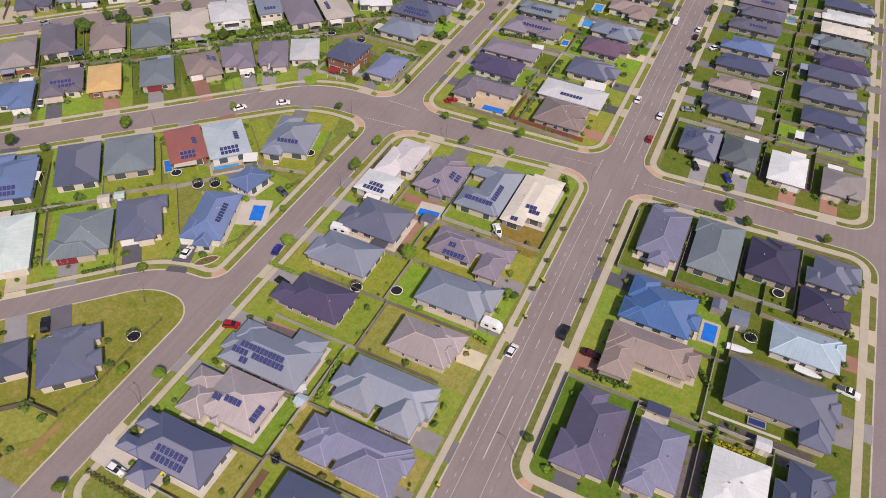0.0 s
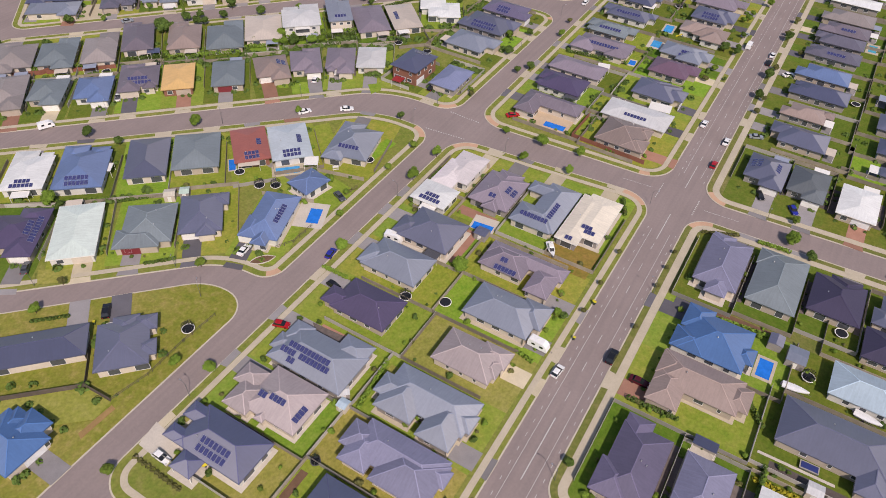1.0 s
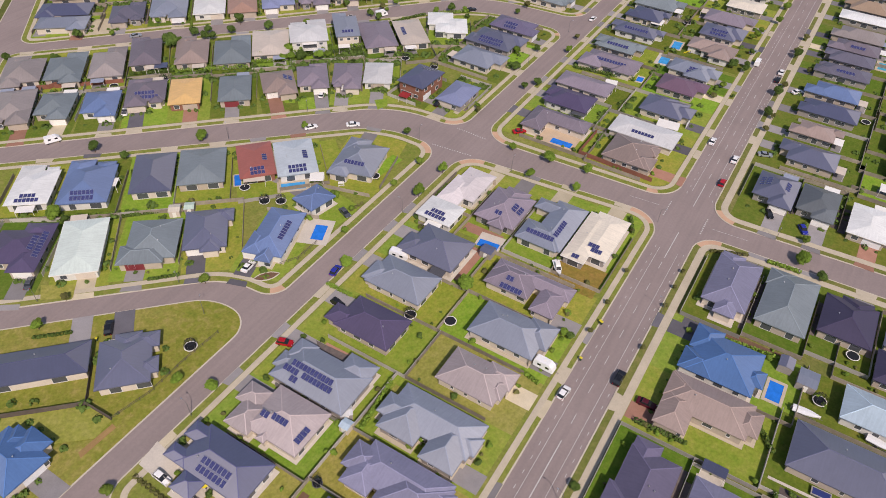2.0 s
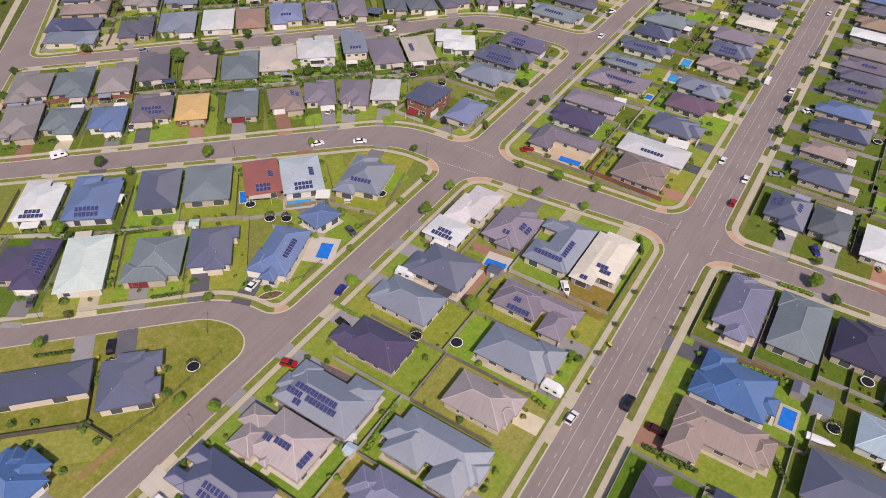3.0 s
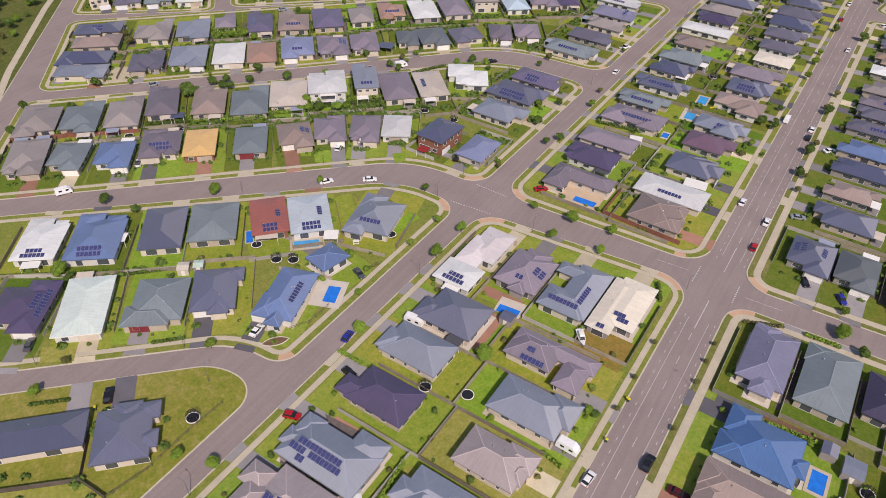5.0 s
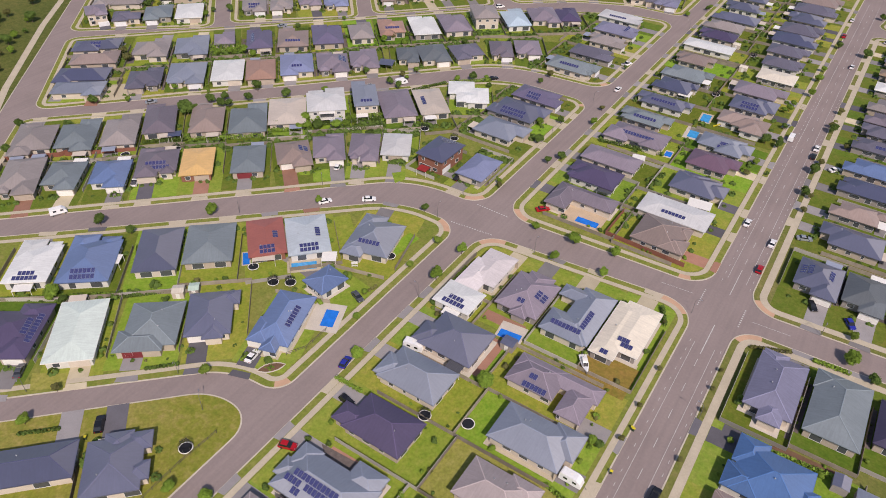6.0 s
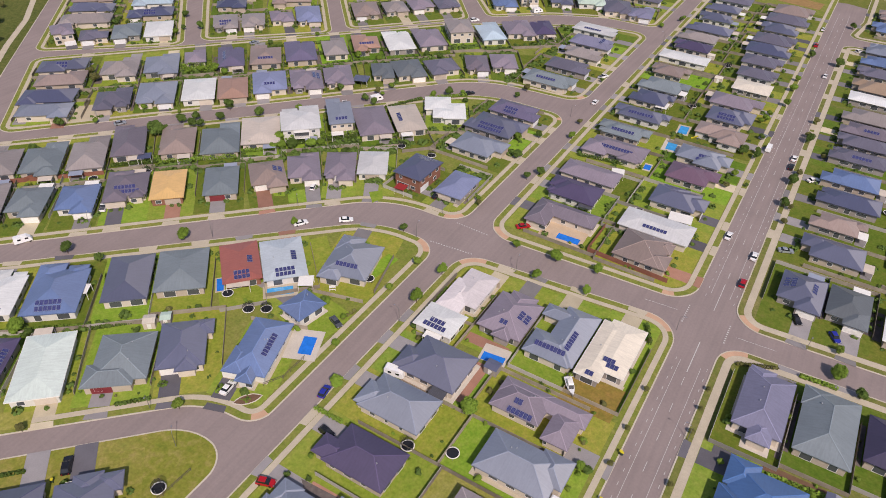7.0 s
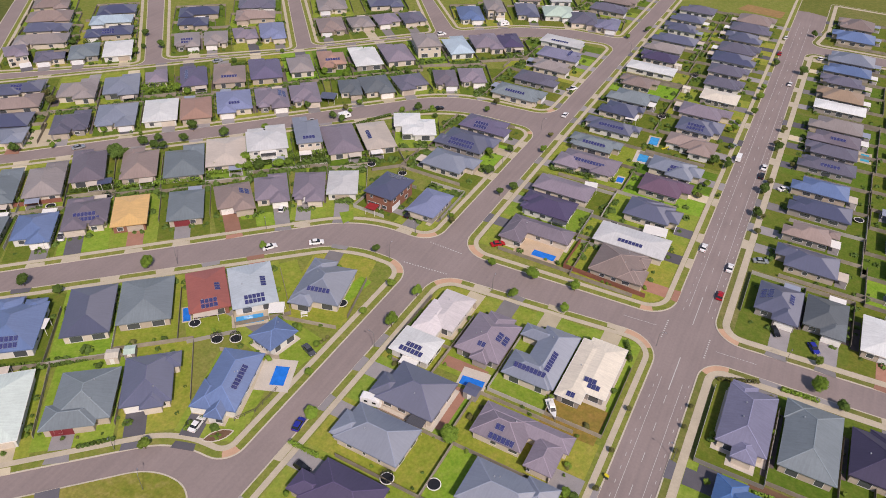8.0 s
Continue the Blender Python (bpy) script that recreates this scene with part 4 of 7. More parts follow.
    if near_home and "rough" not in fl and rnd.random() < 0.55:
        skirt = Shape()
        out = rnd.uniform(0.1, 0.5)
        for k, (cx, cy, rw, rd) in enumerate(rects):
            skirt.box(cx - rw / 2 - out, cy - rd / 2 + 0.3, -0.04, cx + rw / 2 + out, cy + rd / 2 + out, 0.058 + 0.003 * k)
        part("path_skirt", skirt, "pale_paving" if rnd.random() < 0.6 else "concrete", home, "pale concrete path round the walls")
    if near_home:
        for k in range(rnd.choice([1, 1, 2])):
            cx, cy, rw, rd = rects[0]
            u = rnd.uniform(-0.3, 0.3) * max(rw, rd)
            side_in = min(rw, rd) * rnd.uniform(0.28, 0.42)
            vx, vy = (cx + u, cy - rd / 2 + side_in) if rw >= rd else (cx + rw / 2 - side_in, cy + u)
            zr = eave + 0.18 + side_in * pitch
            part("roof_vent", Shape().tube([(vx, vy, zr - 0.1), (vx, vy, zr + 0.3)], 0.07, 0.07, 6).tube([(vx, vy, zr + 0.301), (vx, vy, zr + 0.42), (vx, vy, zr + 0.5)], 0.19, 0.06, 8), "aluminium", home, "small metal roof vent")
    # openings
    gd = Shape()
    for k in range(4):
        gd.box(gx - 2.4, gy + 0.54, 0.02 + 0.54 * k, gx + 2.4, gy + 0.61, 0.53 + 0.54 * k)
    door = rnd.choice(["frame_white", "trim_white", "brick_cream", "brick_tan"])
    part("garage_door", gd, "door_red" if "xr" in fl else door, home, "dark red panelled garage door" if "xr" in fl else "")
    far = math.hypot(x, y) > 225
    for sx in (-1, 1):
        for k in range(3 if math.hypot(x, y) < 230 or far else 1):
            yy = -d / 2 + d * (0.3 + 0.22 * k)
            m = max(q[0] * sx + q[2] / 2 for q in rects if abs(yy - q[1]) < q[3] / 2 - 0.8) if any(abs(yy - q[1]) < q[3] / 2 - 0.8 for q in rects) else None
            if m and (y < 185 or math.sin(radians(rot + (0 if sx > 0 else 180))) < 0.8):
                window(home, sx * (m - 0.61), yy, 0 if sx > 0 else 180, rnd.choice([1.8, 2.6, 3.2] if far else [0.9, 1.5, 2.2]), 0.3 if far and k == 1 else 0.8, 2.1, far)
    for k in (-0.25, 0.2):
        xx = w * k
        q = [r for r in rects if abs(xx - r[0]) < r[2] / 2 - 1]
        if q:
            wide = rnd.choice([1.9, 2.6, 3.2])
            if math.sin(radians(rot + 90)) < 0.8 or y < 185:
                window(home, xx, max(r[1] + r[3] / 2 for r in q) - 0.61, 90, wide, 0.15, 2.2, far)
            if xx * side < 0:
                window(home, xx, min(r[1] - r[3] / 2 for r in q) + 0.61, -90, 1.8, 0.7, 2.1, far)
    if two:
        for k in (-0.3, 0.0, 0.3):
            window(home, w * k, -d / 2 + 0.61, -90, 1.7, 3.4, 4.8, far)
            window(home, w * k, d / 2 - 0.61, 90, 1.5, 3.6, 4.7, far)
        for k in (-0.25, 0.25):
            window(home, -w / 2 + 0.61, d * k, 180, 1.2, 3.5, 4.7, far)
            window(home, w / 2 - 0.61, d * k, 0, 1.2, 3.5, 4.7, far)
    # patio cover at the back
    if rnd.random() < 0.45 and not shape_flag and (y > 185 or x < -130) and not any(math.hypot(x - qx, y - qy) < 21 for qx, qy in POOL_SPOTS):
        bx = rnd.choice([-1, 1]) * w * 0.22
        q = [r for r in rects if abs(bx - r[0]) < r[2] / 2 - 1.5]
        if q:
            by = max(r[1] + r[3] / 2 for r in q)
            pt = part("patio_cover", Shape().box(bx - 2.2, by + 0.1, 2.42, bx + 2.2, by + 3.0, 2.5), rnd.choice(["trim_white", "brick_cream", "ridge_bluegrey"]), home)
            for sx in (-2.1, 2.1):
                part("post", Shape().box(bx + sx - 0.05, by + 2.8, 0, bx + sx + 0.05, by + 2.9, 2.42), "trim_white", pt)
            part("paving", Shape().box(bx - 2.4, by + 0.05, -0.02, bx + 2.4, by + 3.2, 0.055), "drive_grey", home)
    # solar panels: slope named by its compass side, rows x columns
    pvs = [f for f in fl if f.startswith("pv")]
    for f in pvs:
        if f == "pv":
            f = "pv" + rnd.choice("sse") + rnd.choice(["1x6", "2x5", "2x4", "1x8"])
        want = dict(s=-90, e=0, n=90, w=180, f=rot - 90, b=rot + 90, l=rot + 180, r=rot)[f[2]]
        rows_n, cols = (int(v) for v in f[3:].split("x"))
        cx, cy, rw, rd = rects[0]
        ang = min((-90, 0, 90, 180), key=lambda q: abs((rot + q - want + 180) % 360 - 180))
        half = min(rw, rd) / 2
        if 1.1 + rows_n * 1.62 > half:
            rows_n = 1
        for rr in range(rows_n):
            for k in range(cols):
                u = (k - (cols - 1) / 2) * 1.1
                run = 1.5 + (rows_n - 1 - rr) * 1.68 if rows_n > 1 else half * 0.5
                if abs(u) + 0.6 > (rw if ang in (-90, 90) else rd) / 2 - run * 0.85:
                    continue
                px, py = (cx + u, cy - rd / 2 + run) if ang == -90 else (cx + u, cy + rd / 2 - run) if ang == 90 else (cx + rw / 2 - run, cy + u) if ang == 0 else (cx - rw / 2 + run, cy + u)
                part("solar_panel", PANEL_MESH, None, home, at=slope_pose(px, py, ang, eave + 0.18, run, pitch))
    # single rows of panels: side, place along the eave, the eave's offset, distance up the slope, count
    for f in fl:
        if f[0] == "P":
            u0, ev, run, cols = (float(v) for v in f[3:].split(","))
            ang = dict(s=-90, e=0)[f[1]]
            for k in range(int(cols)):
                u = u0 + (k - (cols - 1) / 2) * 1.03
                wx, wy = (u, ev + run) if f[1] == "s" else (ev - run, u)
                c, s = math.cos(radians(rot)), math.sin(radians(rot))
                part("solar_panel", PANEL_MESH, None, home, at=slope_pose(c * wx + s * wy, -s * wx + c * wy, ang - rot, eave + 0.18, run, pitch))
    # the lot: lawn, driveway, fences
    ring = home_block(x, y)
    c, s = math.cos(radians(rot)), math.sin(radians(rot))
    ux, uy = Vector((c, s)), Vector((-s, c))
    o = Vector((x, y))
    front = (rect_hit(o - uy * d / 2, (-uy.x, -uy.y), ring) if ring else None) or 9.0
    front = min(front, 14)
    gaps = {}
    for key, (org, dr, cap) in dict(l=(o - ux * w / 2, -ux, 3.0), r=(o + ux * w / 2, ux, 3.0), b=(o + uy * d / 2, uy, 8.5)).items():
        best = None
        for j, f in enumerate(FOOT):
            if j != i:
                for sh in (-0.3, 0.0, 0.3):
                    hit = rect_hit(org + (uy * d * sh if key != "b" else ux * w * sh), (dr.x, dr.y), f)
                    if hit and (best is None or hit < best[0]):
                        best = (hit, j)
        wide = best and best[0] < (2 * cap + 2 if key != "b" else 26)
        lim = rect_hit(org, (dr.x, dr.y), ring) if ring else None
        g = best[0] / 2 if wide else cap
        if lim and not wide:
            g = min(g, max(0.6, lim - 4.2))
        gaps[key] = (g, best[1] if wide else None)
    gl, gr, gb = gaps["l"][0], gaps["r"][0], gaps["b"][0]
    lx0, lx1, ly0, ly1 = -w / 2 - gl, w / 2 + gr, -d / 2 - max(0.5, front - 3.9), d / 2 + gb
    zl = 0.008 + 0.004 * (i % 6)
    sheet = Shape()
    inner = INNER[BLOCKS.index(ring)] if ring else None
    turf = lambda a, b: inner is None or in_ring(x + c * a - s * b, y + s * a + c * b, inner)
    if all(turf(a, b) for a in (lx0, lx1) for b in (ly0 + 0.3, (ly0 + ly1) / 2, ly1)):
        sheet.face([(lx0, ly0, zl), (lx1, ly0, zl), (lx1, ly1, zl), (lx0, ly1, zl)])
    else:
        na, nb = int((lx1 - lx0) / 0.6), int((ly1 - ly0) / 0.6)
        for ia in range(na):
            for ib in range(nb):
                a0, a1 = lx0 + (lx1 - lx0) * ia / na, lx0 + (lx1 - lx0) * (ia + 1) / na
                b0, b1 = ly0 + (ly1 - ly0) * ib / nb, ly0 + (ly1 - ly0) * (ib + 1) / nb
                if turf((a0 + a1) / 2, (b0 + b1) / 2):
                    sheet.face([(a0, b0, zl), (a1, b0, zl), (a1, b1, zl), (a0, b1, zl)])
    # east, west and far lots mostly get the darker, deeper green lawn colour
    lawn = part("lawn", sheet, "rough_grass" if "rough" in fl else "deep_green_lawn" if x < -98 and "fresh" not in fl and i % 5 < 3 else "lawn" if "fresh" in fl or (x < -98 and y < 215 and i % 4) else "deep_green_lawn" if "lush" in fl or (x > -14 and rnd.random() < 0.85) or (y > 215 and i % 5 < 3) else "dry_lawn" if "dry" in fl or (y < 215 and rnd.random() < 0.2) else "lawn", at=pose(x, y, LAND, 0, 0, rot))
    tagged(lawn, "mown backyard and front lawn of a house", "lawn", kind="structure")
    dm = rnd.choice(["drive_grey", "drive_grey", "drive_grey", "drive_tan", "drive_dark", "drive_grey" if y > 205 else "drive_brick"])
    for f in fl:
        dm = dict(dg="drive_grey", dt="drive_tan", dd="drive_dark", db="drive_brick").get(f, dm)
    word = {"drive_grey": "grey concrete driveway", "drive_tan": "sandy concrete driveway", "drive_dark": "dark exposed-stone driveway", "drive_brick": "brown paved driveway"}[dm]
    edge = 3.98 if x > -14.2 else 3.6
    if front > edge + 1 and x > -330 and "rough" not in fl:
        dv = part("driveway", Shape().box(gx - 2.4, -d / 2 - front + edge, -0.05, gx + 2.4, gy + 0.6, 0.05), dm, at=pose(x, y, LAND, 0, 0, rot))
        cross = Shape().prism([(gx - 2.7, -d / 2 - front + 0.1), (gx + 2.7, -d / 2 - front + 0.1), (gx + 2.4, -d / 2 - front + 2.0), (gx - 2.4, -d / 2 - front + 2.0)], -0.05, 0.03)
        tagged(part("driveway", cross, dm if rnd.random() < 0.6 else "concrete", at=pose(x, y, LAND, 0, 0, rot)), "short driveway crossing between kerb and footpath", "driveway", kind="structure")
    else:
        dv = part("driveway", Shape().box(gx - 2.4, -d / 2 - front + 0.1, -0.05, gx + 2.4, gy + 0.6, 0.05), dm, at=pose(x, y, LAND, 0, 0, rot))
    tagged(dv, word + " to the garage", "driveway", kind="structure")
    # dark strips paint the shade of narrow side alleys onto the ground
    for gap, x0, x1 in ((gl, lx0 + 0.15, -w / 2 + 0.3), (gr, w / 2 - 0.3, lx1 - 0.15)):
        if gap < 2.6 and rnd.random() < (0.8 if x > -14 else 0.0 if y < 170 else 0.3) and "rough" not in fl:
            strip = [((x0 + x1) / 2 + q * (x1 - x0) / 2, -d / 2 + k * d) for q, k in ((-1, 0.16), (1, 0.16), (1, 0.97), (-1, 0.97))]
            if all(turf(*q) for q in strip):
                tagged(part("side_path", Shape().prism(strip, -0.03, 0.04), "shade_and_paving", at=pose(x, y, LAND, 0, 0, rot)), "dark strip holding the shade between house wall and fence", "gravel", kind="structure")
    fm = rnd.choice(["fence_timber", "fence_timber", "fence_steel"])
    fy0 = -d / 2 + rnd.uniform(1.0, 4.0)
    if "rough" in fl:
        return home

    def fence(ax, ay, bx, by):
        m = pose(x, y, 0, 0, 0, rot)
        p, q = m @ Vector((ax, ay, 0)), m @ Vector((bx, by, 0))
        fence_line(p.x, p.y, q.x, q.y, fm)

    if gaps["l"][1] is None or gaps["l"][1] > i:
        fence(lx0, fy0, lx0, ly1 - 0.1)
    if gaps["r"][1] is None or gaps["r"][1] > i:
        fence(lx1, fy0, lx1, ly1 - 0.1)
    fence(lx0, ly1 - 0.05, lx1, ly1 - 0.05)
    return home


for i, h in enumerate(HOUSES):
    house(i, *h)
tagged(part("fence", FAR_FENCE, "fence_timber"), "weathered timber fences between far yards", "fence", kind="stuff")

# ---- road paint and ramps ----


def paint(x0, y0, x1, y1, width, dash=0.0, gap=0.0, label="white painted lane line on asphalt"):
    a, b = Vector((x0, y0)), Vector((x1, y1))
    n = (b - a).length
    u = (b - a) / n
    v = Vector((-u.y, u.x)) * width / 2
    s, k = Shape(), 0.0
    while k < n:
        e = min(n, k + (dash or n))
        p, q = a + u * k, a + u * e
        s.face([(*(p - v), 0.028), (*(q - v), 0.028), (*(q + v), 0.028), (*(p + v), 0.028)])
        k = e + gap if dash else n
    return tagged(part("road_marking", s, "white_paint"), label, "road marking", kind="structure")


for a, b in ((-68, 158), (188, 456)):
    paint(-21.85, a, -21.85, b, 0.1)
    paint(-16.6, a, -16.6, b, 0.1)
for a, b in ((92, 153), (197, 452)):
    paint(-19.3, a, -19.3, b, 0.13, 3.0, 6.6, "dashed white centre line on asphalt")
paint(-19.3, 154.5, -19.3, 167, 0.22)
paint(-19.3, 70, -19.3, 87, 0.22)
paint(-19.3, 181, -19.3, 194, 0.18)
for x in (-22.95, -14.95 - 0.15):
    for a, b in ((60, 160), (186, 330)):
        paint(x, a, x, b, 0.12, 1.0, 2.9, "dashed white parking lane line on asphalt")
paint(-25.6, 172.0, -25.6, 179.6, 0.35, 0.45, 0.45, "dashed white give-way line at a junction")
paint(-13.9, 169.8, -13.9, 177.8, 0.35, 0.45, 0.45, "dashed white give-way line at a junction")
paint(-99.5, 177.4, -88.0, 177.0, 0.35, 0.45, 0.45, "dashed white give-way line at a junction")
paint(-101.5, 164.8, -87.5, 166.2, 0.35, 0.45, 0.45, "dashed white give-way line at a junction")
paint(-37, 175.3, -28, 176.0, 0.12)
paint(-11.5, 173.8, -1.5, 174.4, 0.12)


RAMPED = set()


def ramp_patch(x, y, reach=3.2):
    """A paved ramp that follows the kerb near a corner."""
    ring = min(BLOCKS, key=lambda r: min((px - x) ** 2 + (py - y) ** 2 for px, py in r))
    outer, inner = inset(ring, 0.3), inset(ring, 2.3)
    s = Shape()
    for i in range(len(ring)):
        j = (i + 1) % len(ring)
        if (BLOCKS.index(ring), i) not in RAMPED and all(math.hypot(ring[k][0] - x, ring[k][1] - y) < reach for k in (i, j)):
            RAMPED.add((BLOCKS.index(ring), i))
            s.face([(*outer[i], LAND + 0.02), (*outer[j], LAND + 0.02), (*inner[j], LAND + 0.02), (*inner[i], LAND + 0.02)])
    if s.f:
        tagged(part("kerb_ramp", s, "ramp_paving"), "orange paved kerb ramp at a street corner", "kerb ramp", kind="structure")


for x, y in ((-27, 177.8), (-32, 179.7), (-27, 169), (-32, 170.7), (-13, 180), (-10, 178.4), (-13, 167.4), (-9, 169.4), (-89, 179), (-85, 177.7), (-89, 164), (-84, 166.2), (-98.5, 179), (-102, 177.4), (-98.5, 162.5), (-102, 164.4), (-98.3, 86.5), (-12.5, 66), (-9, 67.6), (-98, 261.5), (-98.6, 280)):
    ramp_patch(x, y)

# ---- trees and shrubs ----


def crown_mesh(seed, leaf, blobs=7, clumps=60, wide=0.34):
    """A crown of many small leaf clumps on uneven lobes, for a tree one metre high."""
    rnd = random.Random(seed)
    s = Shape()
    lobes = [(Vector((0, 0, 0.64)), wide * 0.85)]
    for k in range(blobs):
        a = 6.2832 * (k + rnd.random() * 0.7) / blobs
        r = wide * rnd.uniform(0.4, 0.68)
        lobes.append((Vector((r * math.cos(a), r * math.sin(a), rnd.uniform(0.48, 0.8))), wide * rnd.uniform(0.42, 0.62)))
    for c, r in lobes:
        for _ in range(clumps):
            d = Vector((rnd.gauss(0, 1), rnd.gauss(0, 1), rnd.gauss(0.3, 1))).normalized()
            p = c + d * r * rnd.uniform(0.78, 1.12)
            n = (d + Vector((rnd.gauss(0, 0.35), rnd.gauss(0, 0.35), rnd.gauss(0.45, 0.35)))).normalized()
            q = n.to_track_quat("Z", "Y")
            z = rnd.uniform(0.022, 0.046) * (0.6 + 0.4 * wide / 0.34)
            t = rnd.uniform(0, 6.28)
            pts = [p + q @ Vector((z * f * math.cos(t + g), z * f * math.sin(t + g), h)) for f, g, h in ((1.3, 0, -0.01), (0.85, 1.3, 0.012), (1.2, 3.1, -0.015), (0.8, 4.6, 0.01))]
            s.face(pts[:3])
            s.face([pts[0], pts[2], pts[3]])
        for k in range(8):
            a0, a1 = k * 0.7854, (k + 1) * 0.7854
            for t0, t1 in ((-0.75, 0.0), (0.0, 0.8)):
                m0, m1 = (math.sqrt(1 - t * t) * r * 0.9 for t in (t0, t1))
                s.face([c + Vector((m0 * math.cos(a0), m0 * math.sin(a0), t0 * r * 0.8)), c + Vector((m0 * math.cos(a1), m0 * math.sin(a1), t0 * r * 0.8)), c + Vector((m1 * math.cos(a1), m1 * math.sin(a1), t1 * r * 0.8)), c + Vector((m1 * math.cos(a0), m1 * math.sin(a0), t1 * r * 0.8))])
            s.face([c + Vector((0.48 * r * math.cos(a0), 0.48 * r * math.sin(a0), 0.64 * r)), c + Vector((0.48 * r * math.cos(a1), 0.48 * r * math.sin(a1), 0.64 * r)), c + Vector((0, 0, 0.82 * r))])
    return s.data("crown", leaf)


def trunk_mesh(seed):
    rnd = random.Random(seed)
    s = Shape().tube([(0, 0, 0), (0.005, 0.0, 0.2), (0.0, 0.01, 0.45), (0.01, 0.0, 0.6)], 0.028, 0.014, 7)
    for k in range(5):
        a = k * 1.2566 + rnd.random()
        z = rnd.uniform(0.28, 0.42)
        r = rnd.uniform(0.14, 0.22)
        s.tube([(0, 0, z), (r * 0.5 * math.cos(a), r * 0.5 * math.sin(a), z + 0.12), (r * math.cos(a), r * math.sin(a), z + rnd.uniform(0.2, 0.3))], 0.014, 0.005, 5)
    return s.data("trunk", "bark")


LEAF = dict(y="flower_yellow", m="leaf_mid", d="leaf_dark", l="leaf_light", o="leaf_olive")
CROWNS = {k: [crown_mesh(10 * i + ord(k), LEAF[k], 6 + i, 120, 0.33 + 0.025 * i) for i in range(4)] for k in "mdlo"}
TRUNKS = [trunk_mesh(i) for i in range(3)]
tree_rnd = random.Random(5)
TREE_WORD = dict(y="yellow-flowering", m="mid-green", d="dark green", l="bright yellow-green", o="olive green")


def tree(x, y, h, kind, name="street_tree"):
    z = LAND if home_block(x, y) else 0.0
    sc = h * tree_rnd.uniform(0.92, 1.08)
    e = thing(name, pose(x, y, z, 0, 0, tree_rnd.uniform(0, 360)), f"small {TREE_WORD[kind]} broadleaf tree with a rounded uneven crown", "tree", "trees of the estate")
    m = Matrix.Diagonal((sc * 1.08, sc * 1.08, sc, 1))
    part("trunk", tree_rnd.choice(TRUNKS), None, e, at=m)
    part("crown", tree_rnd.choice(CROWNS[kind]), None, e, at=m)


tree(-90.2, 153.1, 3.9, "m")
tree(-90.0, 139.3, 4.4, "m")
tree(-110.9, 164.0, 3.0, "d")
tree(-77.8, 176.2, 3.2, "m")
tree(-64.9, 176.7, 4.2, "m")
tree(-66.7, 166.5, 3.2, "m")
tree(-51.7, 167.7, 3.4, "m")
tree(-52.4, 178.2, 3.4, "m")
tree(-91.9, 212.4, 3.4, "d")
tree(-164.4, 124.8, 4.2, "m")
tree(-187.4, 101.7, 4.2, "d")
tree(-176.2, 104.1, 3.4, "d")
tree(-98.5, 152.8, 3.0, "l")
tree(-99.2, 139.5, 2.5, "l")
tree(-98.3, 114.3, 3.0, "m")
tree(-90.0, 103.9, 3.9, "m")
tree(-116.6, 79.2, 3.2, "l")
tree(-141.3, 148.4, 3.0, "m")
tree(-98.2, 189.4, 2.5, "o")
tree(-59.3, 114.0, 4.6, "m")
tree(13.0, 172.7, 4.2, "m")
tree(18.9, 168.7, 3.5, "d")
tree(12.4, 182.1, 3.0, "l")
tree(-12.8, 260.9, 4.2, "d")
tree(-12.6, 244.6, 3.8, "d")
tree(-12.7, 295.0, 3.9, "d")
tree(-12.7, 313.0, 3.0, "o")
tree(-12.8, 378.9, 4.2, "d")
tree(-13.1, 435.2, 3.9, "d")
tree(-25.2, 382.7, 4.2, "d")
tree(-26.2, 351.1, 3.0, "m")
tree(-26.0, 339.1, 3.4, "m")
tree(-26.0, 322.3, 4.2, "m")
tree(-30.4, 303.4, 3.4, "m")
tree(-32.1, 272.0, 3.7, "d")
tree(-27.3, 271.2, 3.4, "d")
tree(-90.0, 247.2, 3.4, "m")
tree(-92.0, 259.9, 2.5, "o")
tree(-106.6, 234.7, 3.8, "m")
tree(-85.2, 302.6, 2.5, "m")
tree(-84.4, 330.4, 2.5, "m")
tree(-147.0, 252.1, 3.8, "d")
tree(-142.6, 256.0, 2.5, "m")
tree(-152.0, 247.8, 3.0, "m")
tree(-173.0, 229.1, 3.4, "d")
tree(-189.8, 207.8, 3.0, "m")
tree(-199.3, 195.6, 3.9, "d")
tree(-212.5, 192.9, 4.6, "d")
tree(-209.5, 184.8, 3.4, "d")
tree(-220.1, 175.3, 3.9, "d")
tree(-219.3, 163.3, 5.5, "d")
tree(-218.0, 165.5, 4.2, "d")
tree(-214.4, 175.4, 3.4, "d")
tree(-211.2, 176.3, 3.7, "d")
tree(-246.2, 157.0, 2.5, "m")
tree(-254.9, 148.0, 4.2, "d")
tree(-186.7, 230.7, 3.4, "d")
tree(-172.5, 237.1, 3.4, "o")
tree(-170.4, 244.3, 3.0, "m")
tree(-122.0, 274.2, 3.9, "o")
tree(-122.8, 267.0, 2.5, "d")
tree(-175.1, 180.9, 4.2, "m")
tree(-172.2, 183.5, 3.9, "d")
tree(-166.5, 187.4, 4.2, "m")
tree(-164.6, 190.4, 3.7, "m")
tree(-176.8, 178.5, 3.4, "m")
tree(-250.5, 206.7, 3.4, "m")
tree(-246.4, 210.6, 4.2, "m")
tree(-242.6, 214.8, 4.2, "m")
tree(-237.3, 214.9, 3.4, "m")
tree(-282.8, 183.0, 4.2, "o")
tree(-275.9, 180.0, 4.2, "o")
tree(-201.0, 261.9, 3.4, "m")
tree(-198.8, 266.2, 3.4, "o")
